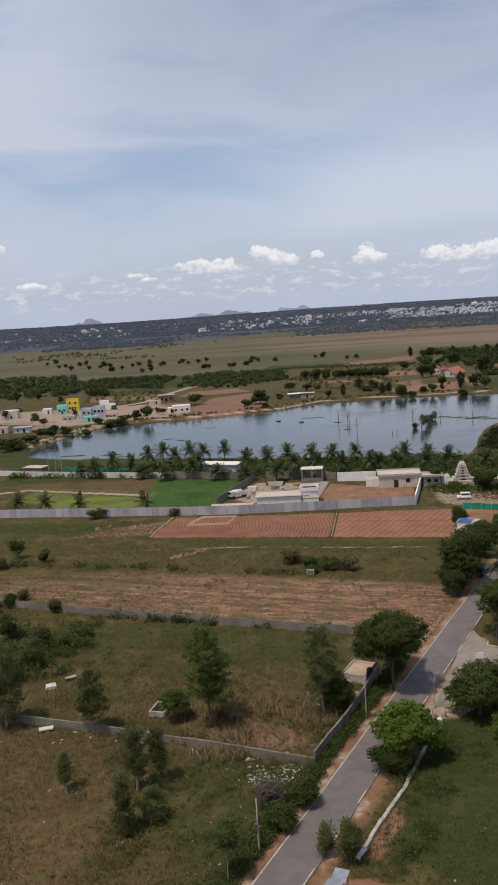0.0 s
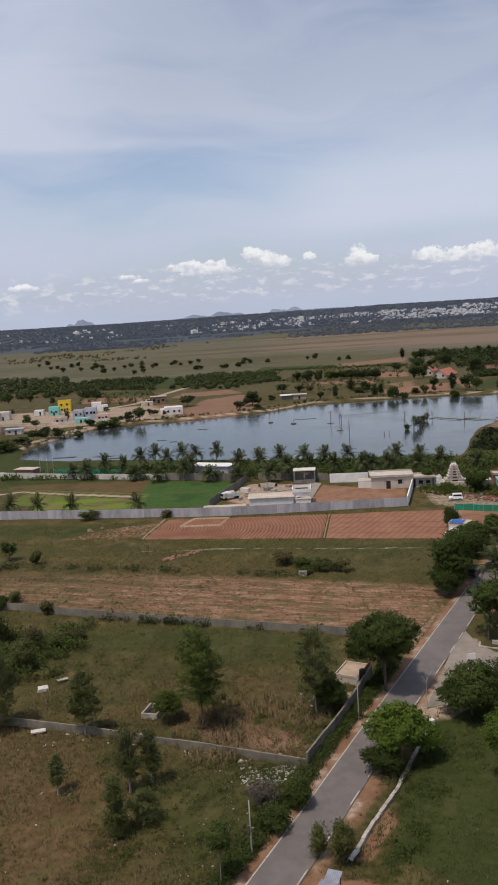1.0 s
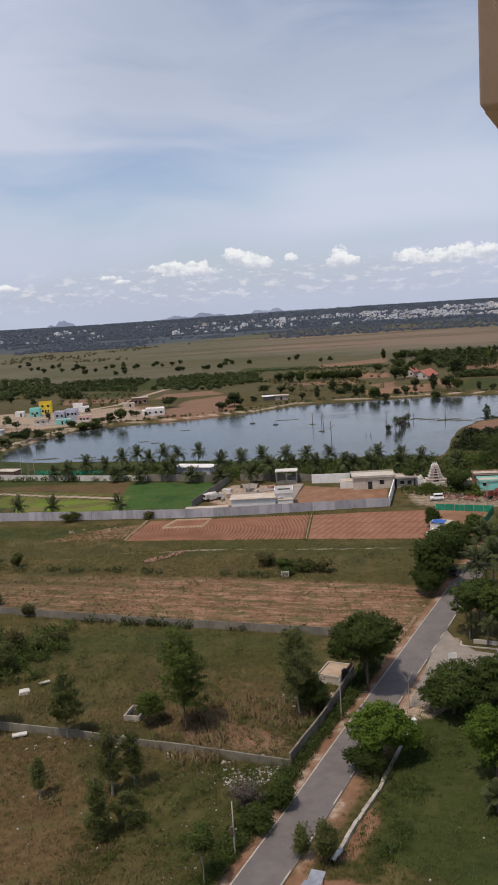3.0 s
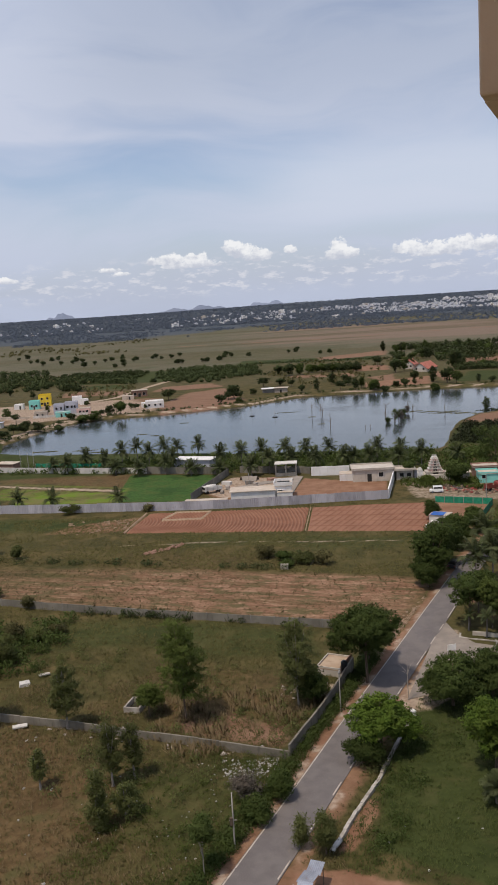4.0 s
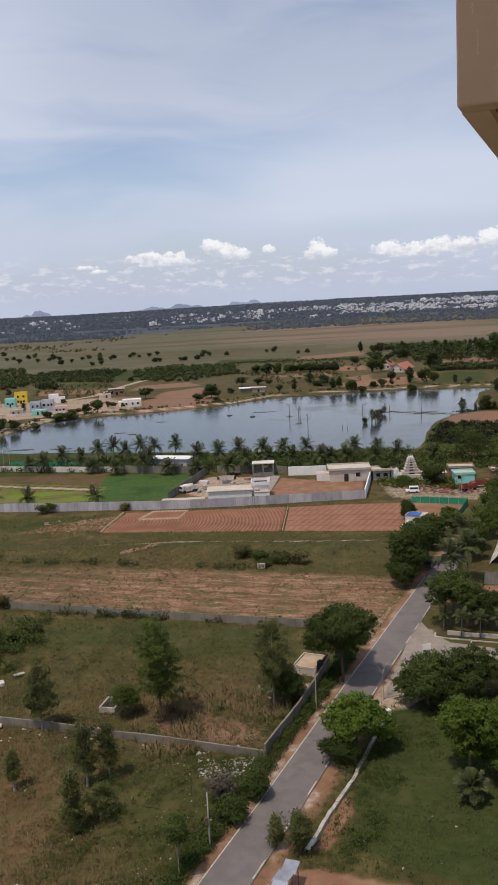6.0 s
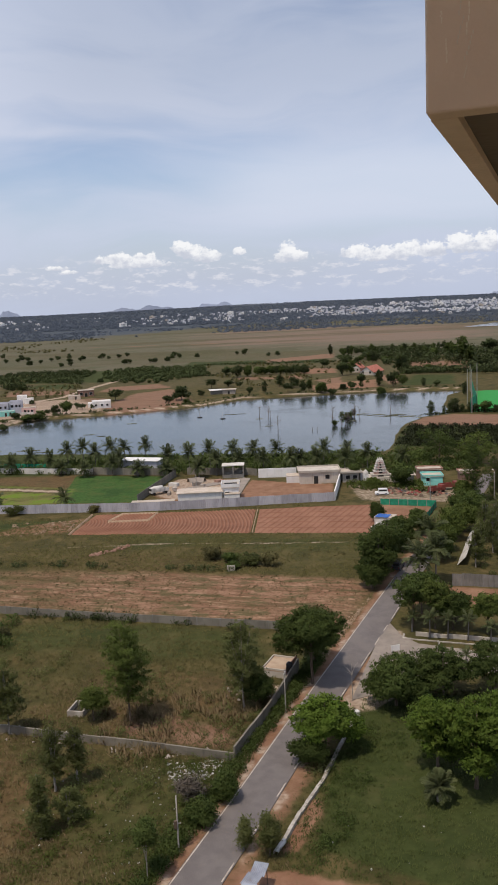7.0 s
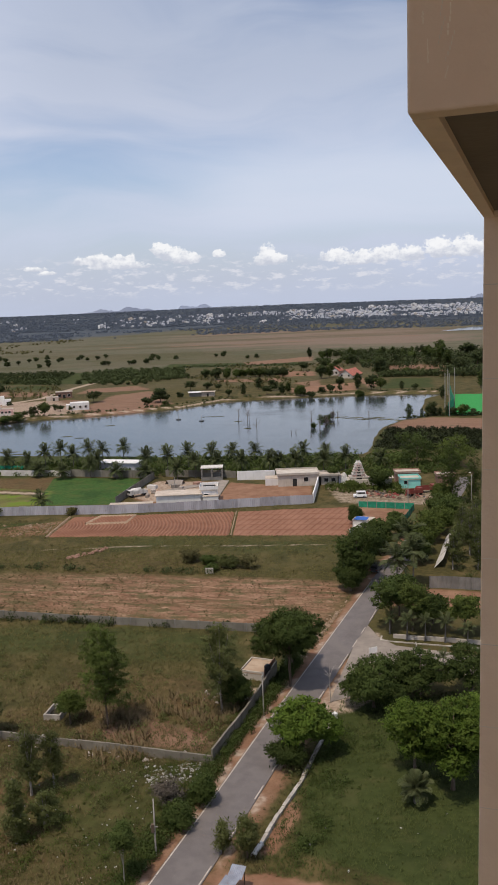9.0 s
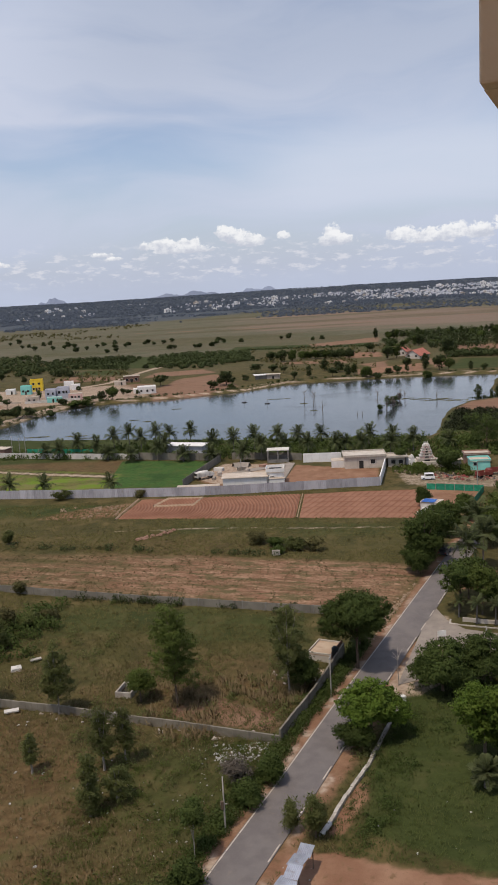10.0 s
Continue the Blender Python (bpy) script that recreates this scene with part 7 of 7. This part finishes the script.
def gabled(x, y, w, d, h, rise, turn, label):
    t = thing("gabled_house", x, y, level(x, y), turn, label, "house")
    part("wall", Shape().box(-w / 2, -d / 2, -0.3, w / 2, d / 2, h), BEIGE, t)
    a, b, e = w / 2, d / 2 + 0.6, 0.7
    for sgn in (-1, 1):
        part("roof_slope", Shape().put([(0, -b, h + rise), (0, b, h + rise), (sgn * (a + e), b, h - 0.5), (sgn * (a + e), -b, h - 0.5),
                                        (0, -b, h + rise + 0.2), (0, b, h + rise + 0.2), (sgn * (a + e), b, h - 0.3), (sgn * (a + e), -b, h - 0.3)],
                                       [(0, 1, 2, 3), (4, 7, 6, 5), (0, 3, 7, 4), (1, 5, 6, 2), (2, 6, 7, 3), (0, 4, 5, 1)]), TILE_RED, t, "red tiled roof slope")
    part("gable", Shape().put([(-a, -d / 2, h), (a, -d / 2, h), (0.05, -d / 2, h + rise), (-0.05, -d / 2, h + rise), (-a, -d / 2 + 0.3, h), (a, -d / 2 + 0.3, h), (0.05, -d / 2 + 0.3, h + rise), (-0.05, -d / 2 + 0.3, h + rise)],
                              [(0, 1, 2, 3), (4, 7, 6, 5), (0, 3, 7, 4), (1, 5, 6, 2)]), DULL_WHITE, t)
    for q in (-w / 4, w / 4):
        part("window", Shape().box(q - 0.6, -d / 2 - 0.05, 1.2, q + 0.6, -d / 2 + 0.05, 2.6), DARK, t)


gabled(122.0, 572, 10, 20, 2.2, 3.6, -32, "house with a steep red tiled roof among trees")
gabled(116.5, 596, 8, 12, 3.2, 3.2, -26, "smaller red-roofed house among trees")

# sports pitch by the lake with net masts
for i, (x, y, h) in enumerate(((125.1, 377.5, 16.9), (129, 375.6, 19.4), (119, 353, 10), (146, 436, 14), (134, 398, 15))):
    solo("net_mast", Shape().tube([(0, 0, -0.3), (0, 0, h * 0.5), (0, 0, h)], [0.22, 0.2, 0.16], 6), POLE, "tall pale mast of the pitch's ball net", "mast", "masts round the pitch", m=pose(x, y, level(x, y)))
panel_wall("ball_net", [(118.5, 353.5), (127.5, 372), (135, 397), (146.5, 434)], 3.0, 6.0, GREEN_NET, "green ball net at the pitch's edge", "net", thick=0.04, seed=31, lean=0, uneven=0)


# ---- low growth ----
def bushes(name, spots, size, mat, label, seed, per=26, leaf_size=0.16):
    r = np.random.default_rng(seed)
    p = np.array(spots)
    z = terrain(p[:, 0], p[:, 1])
    n = len(p)
    h = size * r.uniform(0.4, 1.4, n)
    c = np.repeat(np.stack([p[:, 0], p[:, 1], z + h * 0.42], -1), per, 0)
    hh = np.repeat(h, per)[:, None]
    d = sphere_dirs(n * per, r)
    centre = c + d * hh * (0.75, 0.75, 0.5) * r.uniform(0.1, 1, (n * per, 1)) ** 0.5
    along = sphere_dirs(n * per, r) + (0, 0, 0.3)
    across = np.cross(along, sphere_dirs(n * per, r))
    across /= np.linalg.norm(across, axis=1, keepdims=True) + 1e-9
    s = leaf_size * r.uniform(0.6, 1.4, (n * per, 1)) * np.clip(hh, 0.5, 2.0)
    return solo(name, Shape().kites(centre, along * s, across * s * 0.55, d + (0, 0, 0.5), 0.65), mat, label, "bushes", kind="stuff")


def scatter(n, x0, x1, y0, y1, keep, seed):
    r = np.random.default_rng(seed)
    out = np.zeros((0, 2))
    while len(out) < n:
        q = r.uniform((x0, y0), (x1, y1), (n, 2))
        k = keep(q[:, 0], q[:, 1])
        out = np.concatenate([out, q[r.random(n) < k]])
    return out[:n]


def off_road(x, y):
    return (to_line(x, y, ROAD_MID) > 3.4) & (to_line(x, y, SIDE_ROAD) > 2.6)


def on_grass(x, y):
    left = (inside(x, y, STRIP) < 0) & (inside(x, y, RED_W) < 0) & (inside(x, y, RED_E) < 0)
    return off_road(x, y) * left * (0.25 + 1.3 * step(fbm(x * 0.16, y * 0.16, 120), 0.42, 0.6)) * ~((x > 1) & (y < 68.5 - 0.32 * (x - 2)))


def meadow(x, y):
    return (x - 14 > 0.5 * (y - 88)) & (y < 99) & (x > 6)


def clumped(freq, lo, hi, seed):
    return lambda x, y: off_road(x, y) * step(fbm(x * freq, y * freq, seed), lo, hi) * ((inside(x, y, RED_W) < 0) & (inside(x, y, RED_E) < 0)) * ~((x > 1) & (y < 68.5 - 0.32 * (x - 2)))


bushes("weeds", scatter(800, -60, 22, 60, 125, lambda x, y: clumped(0.12, 0.45, 0.7, 130)(x, y) * ~meadow(x, y), 1), 0.5, LEAF_SCRUB, "low weeds and shrubs in rough grass", 1, 40, 0.085)
bushes("weeds", scatter(200, -45, 12, 62, 122, clumped(0.07, 0.5, 0.68, 131), 2), 1.1, LEAF_EUC, "knee-high shrubs in rough grass", 2, 110, 0.08)
bushes("weeds", scatter(600, -75, 36, 124, 205, clumped(0.10, 0.45, 0.7, 132), 3), 0.6, LEAF_SCRUB, "dark weeds on open fields", 3, 30, 0.11)
bushes("weeds", scatter(1500, -75, 30, 124, 172, lambda x, y: step(inside(x, y, STRIP), 0, 1) * step(fbm(x * 0.05, y * 0.3, 133), 0.36, 0.62), 4), 0.38, LEAF_SCRUB, "small dark weeds on bare soil", 4, 26, 0.09)
bushes("weeds", scatter(150, 8, 26, 68, 94, lambda x, y: meadow(x, y) * step(5.0 - to_line(x, y, [(9.5, 71), (12, 76), (15, 82), (18, 90)]), 0, 4.0) * step(fbm(x * 0.25, y * 0.25, 141), 0.42, 0.58), 18), 0.75, LEAF_DARK, "dark leafy weeds at the meadow's edge", 18, 80, 0.09)
bushes("weeds", scatter(620, -22, 1, 62, 90, lambda x, y: off_road(x, y) * step(fbm(x * 0.13, y * 0.13, 137), 0.38, 0.6), 14), 0.7, LEAF_MID, "green weeds and low shrubs in rough grass", 14, 60, 0.085)
bushes("weeds", scatter(220, 6, 60, 62, 99, lambda x, y: meadow(x, y) * clumped(0.15, 0.45, 0.65, 134)(x, y), 5), 0.5, LEAF_MID, "green weeds in the meadow", 5, 40, 0.08)
bushes("hedge", scatter(620, -12, 16, 60, 112, lambda x, y: off_road(x, y) * step(to_line(x, y, ROAD_L), 3.6, 2.2) * (x < np.interp(y, [p[1] for p in ROAD_L], [p[0] for p in ROAD_L])), 6), 0.95, LEAF_DARK, "dark creepers and bushes along the road", 6, 70, 0.09)
bushes("hedge", scatter(95, -85, 12, 118, 160, lambda x, y: step(1.6 - to_line(x, y, W3), 0, 1.0) * step(fbm(x * 0.15, y * 0.15, 136), 0.48, 0.62), 7), 1.2, LEAF_GROVE, "bushes along the precast wall", 7, 70, 0.12)
bushes("hedge", scatter(900, -100, 62, 246, 285, lambda x, y: step(inside(x, y, [(-95, 276), (-30, 258), (50, 240), (62, 262), (60, 272), (-8, 284), (-90, 300)]), 0, 2), 8), 1.7, LEAF_DARK, "dark undergrowth below the palms", 8, 40, 0.17)
bushes("hedge", scatter(70, -62, 6, 150, 176, lambda x, y: step(1.5 - to_line(x, y, [(-60.6, 172.0), (-37.5, 166.8), (-20.0, 162.0), (-14.3, 159.5), (-4.4, 157.2), (4, 154)]), 0, 1.0) * step(fbm(x * 0.2, y * 0.2, 138), 0.42, 0.56), 15), 1.15, LEAF_GROVE, "dark low bushes along the field's edge", 15, 70, 0.10)
bushes("shrubs", scatter(60, -48, -22, 104, 134, lambda x, y: step(fbm(x * 0.11, y * 0.11, 139), 0.44, 0.58) * step(-x, 22, 32), 16), 2.0, LEAF_DARK, "dark tangled shrubs in the compound", 16, 150, 0.1)
bushes("hedge", scatter(170, -110, 180, 340, 470, lambda x, y: step(5 - to_line(x, y, [(p[0] * 1.01, p[1] * 1.012) for p in SHORE]), 0, 3), 9), 1.3, LEAF_GROVE, "bushes along the lake bund", 9, 40, 0.2)
bushes("tall_crop", scatter(1500, 64, 150, 260, 328, lambda x, y: step(inside(x, y, [(67, 280), (76, 306), (84, 326), (117, 311), (150, 297), (150, 264), (105, 267)]), 0, 2), 10), 1.5, LEAF_CANE, "dense dark crop plot beside the lake", 10, 26, 0.2)
bushes("hedge", scatter(160, 38, 64, 205, 228, lambda x, y: step(inside(x, y, [(38, 212), (60, 206), (62, 222), (40, 228)]), 0, 2) * step(y - 214 + 0.5 * (x - 48), 0, 3), 11), 1.3, LEAF_MID, "shrubs in front of the temple", 11, 26, 0.2)
for i, (x, y, h, w) in enumerate([(1.4, 162.6, 2.6, 4.6), (5.0, 160.5, 2.0, 3.6), (9.0, 157.6, 2.8, 5.0), (12.4, 156.4, 2.6, 4.0), (5.4, 155.6, 1.6, 2.4), (-47.9, 211.6, 3.0, 5.6), (-27.4, 209.4, 2.2, 2.6), (-58.4, 176.7, 5.0, 3.5), (-51.5, 172.8, 3.4, 2.2),
                                  (-59.7, 169.5, 2.4, 2.4), (-50.2, 144.8, 3.1, 2.3), (-48.8, 148.2, 2.5, 2.1), (-41.0, 141.3, 2.8, 2.2), (-53, 141, 4.5, 3.4), (-38.5, 117.2, 5.2, 4.3), (-39.2, 125.8, 4.1, 3.7),
                                  (-45.6, 129.0, 5.1, 4.2), (-35.9, 126.5, 2.3, 3.7), (-33.6, 128.6, 1.9, 3.3), (-41, 112, 5.2, 4.8), (-10, 60.5, 3.6, 3.4), (16.8, 126, 2.6, 3.2), (-7, 64.2, 2.6, 3.0)]):
    make_tree(x, y, h, w, (LEAF_SCRUB, LEAF_DARK, LEAF_EUC)[i % 3], 320 + i, 0.04, 150, 11, 0.22, 0.06, label="loose wild bush in open grass", name="bush", n=5)

bushes("shrubs", scatter(110, 46, 70, 138, 178, lambda x, y: step(inside(x, y, [(48.5, 142), (66, 136), (74, 172), (58.5, 172)]), 0, 1.5), 17), 1.3, LEAF_EUC, "grey-green undergrowth on the wooded plot", 17, 90, 0.1)
bushes("shrubs", scatter(240, 44, 96, 224, 274, lambda x, y: step(inside(x, y, [(46, 234), (60, 232), (80, 234), (94, 258), (68, 272), (54, 250)]), 0, 2), 12), 2.0, LEAF_DARK, "mixed green shrubs behind the temple", 12, 40, 0.2)


def grass(name, spots, mat, label, seed, high=0.4, blades=5, wide=0.035):
    r = np.random.default_rng(seed)
    n = len(spots) * blades
    base = np.repeat(np.c_[spots, terrain(spots[:, 0], spots[:, 1])], blades, 0) + r.normal(size=(n, 3)) * (0.12, 0.12, 0)
    h = high * r.uniform(0.5, 1.5, (n, 1))
    way = np.c_[r.normal(size=(n, 2)) * 0.45, np.ones(n)]
    way /= np.linalg.norm(way, axis=1, keepdims=True)
    a = r.uniform(0, 6.28, n)
    side = np.stack([np.cos(a), np.sin(a), 0 * a], -1) * wide * r.uniform(0.7, 1.6, (n, 1))
    out = np.array([SUN_X * 0.6, SUN_Y * 0.6, 0.8]) + 0.25 * r.normal(size=(n, 3))
    return solo(name, Shape().kites(base + way * h * 0.48, way * h * 0.52, side, out, 0.75), mat, label, "grass", kind="stuff")


grass("grass", scatter(15000, -48, 12, 58, 124, lambda x, y: on_grass(x, y) * ~meadow(x, y), 21), BLADE, "rough dull green grass", 21, 0.34, 5, 0.028)
grass("dry_grass", scatter(9000, -48, 8, 58, 110, lambda x, y: on_grass(x, y) * ~meadow(x, y) * (0.2 + step(-x - 6, 0, 14)), 22), BLADE_DRY, "dry brown grass", 22, 0.36, 5, 0.028)
grass("meadow_grass", scatter(9000, 6, 50, 58, 100, lambda x, y: meadow(x, y) * on_grass(x, y), 23), BLADE_LUSH, "lush green meadow grass", 23, 0.30, 5, 0.028)
grass("straw_tufts", scatter(420, -14, 8, 88, 104, lambda x, y: step(fbm(x * 0.3, y * 0.3, 140), 0.5, 0.62) * (x < 2 + (y - 88) * 0.45), 24), BLADE_DRY, "tall dry straw tufts", 24, 1.0, 9, 0.05)
grass("field_grass", scatter(14000, -75, 34, 124, 206, on_grass, 25), BLADE, "short field grass", 25, 0.3, 4, 0.05)


# planted bed along the lane: young palms behind the kerb and in front of it
def young_palm(x, y, h, spread, seed):
    t = thing("young_palm", x, y, level(x, y), 0, "young palm with arching fronds beside the lane", "palm tree", "young palms by the lane")
    r = random.Random(seed)
    part("trunk", Shape().tube([(0, 0, -0.3), (0.02, 0, h * 0.4), (0.05, 0, h * 0.72)], [0.13, 0.10, 0.07], 7), PALM_BARK, t)
    for k in range(13):
        f = k / 13
        ob = part("frond", FRONDS[min(2, int(f * 3))], None, t, "", pose(0.05, 0, h * 0.7, r.uniform(-12, 12), -55 + 60 * f, k * 137.5 + r.uniform(-14, 14)))
        ob.scale = [spread * r.uniform(0.85, 1.1)] * 3


for i, (x, y, h, w) in enumerate([(30.9, 119.3, 3.4, 0.42), (32.8, 116.4, 4.4, 0.5), (35.3, 115.5, 4.2, 0.45), (38.0, 114.4, 4.4, 0.5), (40.6, 112.2, 3.8, 0.45), (30.4, 107.0, 1.9, 0.36), (32.6, 106.2, 2.4, 0.4), (34.8, 105.8, 2.4, 0.4)]):
    young_palm(x, y, h, w, 610 + i)


# ---- litter and rubble ----
def bits(name, spots, mat, label, seed, size=0.16):
    r = np.random.default_rng(seed)
    s = Shape()
    for x, y in spots:
        q = size * r.uniform(0.4, 1.5)
        b = Shape().box(-q, -q * 0.7, -q * 0.3, q, q * 0.7, q * 0.5, q * 0.3)
        m = pose(x, y, level(x, y) + q * 0.3, *r.uniform(-30, 30, 2), r.uniform(0, 180))
        v = np.concatenate(b.v) * r.uniform(0.7, 1.3, (8, 3))
        s.put([m @ Vector(p) for p in v], np.concatenate(b.q))
    return solo(name, s, mat, label, "litter", kind="stuff")


bits("litter", scatter(110, -18, 4, 64, 88, lambda x, y: off_road(x, y) * step(fbm(x * 0.2, y * 0.2, 150), 0.42, 0.6), 31), LITTER, "scattered pale litter in rough grass", 31, 0.07)
bits("litter", scatter(260, -5.5, 0.8, 83.2, 87, lambda x, y: off_road(x, y) * step(fbm(x * 0.5, y * 0.5, 152), 0.36, 0.56), 32), LITTER, "heap of pale litter by the wall", 32, 0.11)
bits("litter", scatter(12, 8, 30, 66, 80, lambda x, y: meadow(x, y) * 1.0, 33), LITTER, "few pale bits of litter in the meadow", 33, 0.11)
bits("litter", scatter(40, -44, -14, 62, 96, lambda x, y: off_road(x, y) * 1.0, 34), LITTER, "few pale bits of litter in dry grass", 34, 0.12)
bits("roadside_stones", scatter(260, -8, 30, 64, 135, lambda x, y: off_road(x, y) * step(2.2 - to_line(x, y, ROAD_L), 0, 1.0) * 1.0, 35), EARTH, "small stones along the road edge", 35, 0.12)
bits("rubble", scatter(120, -46, -29, 190, 202, lambda x, y: step(fbm(x * 0.2, y * 0.2, 151), 0.4, 0.6), 36), EARTH, "pale rubble on the field's edge", 36, 0.24)
bits("rubble", scatter(70, -24, -16, 170, 177, lambda x, y: step(1.5 - np.abs((y - 170) - (x + 24) * 0.8), 0, 1), 37), BRICK, "small heap of broken brick in the field", 37, 0.3)
bits("rubble", scatter(60, 14, 26, 118, 130, lambda x, y: off_road(x, y) * step(2.5 - to_line(x, y, ROAD_L), 0, 1.0), 38), EARTH, "rubble at the end of the precast wall", 38, 0.2)
bits("rubble", scatter(45, -30, 1, 86, 100, lambda x, y: step(2.0 - to_line(x, y, W1), 0, 1.2), 40), STONE, "broken stones along the old wall", 40, 0.2)
bits("rubble", scatter(50, 2, 9, 101, 107, lambda x, y: (x < 8) * 1.0, 39), STONE, "rubble beside the small hut", 39, 0.25)
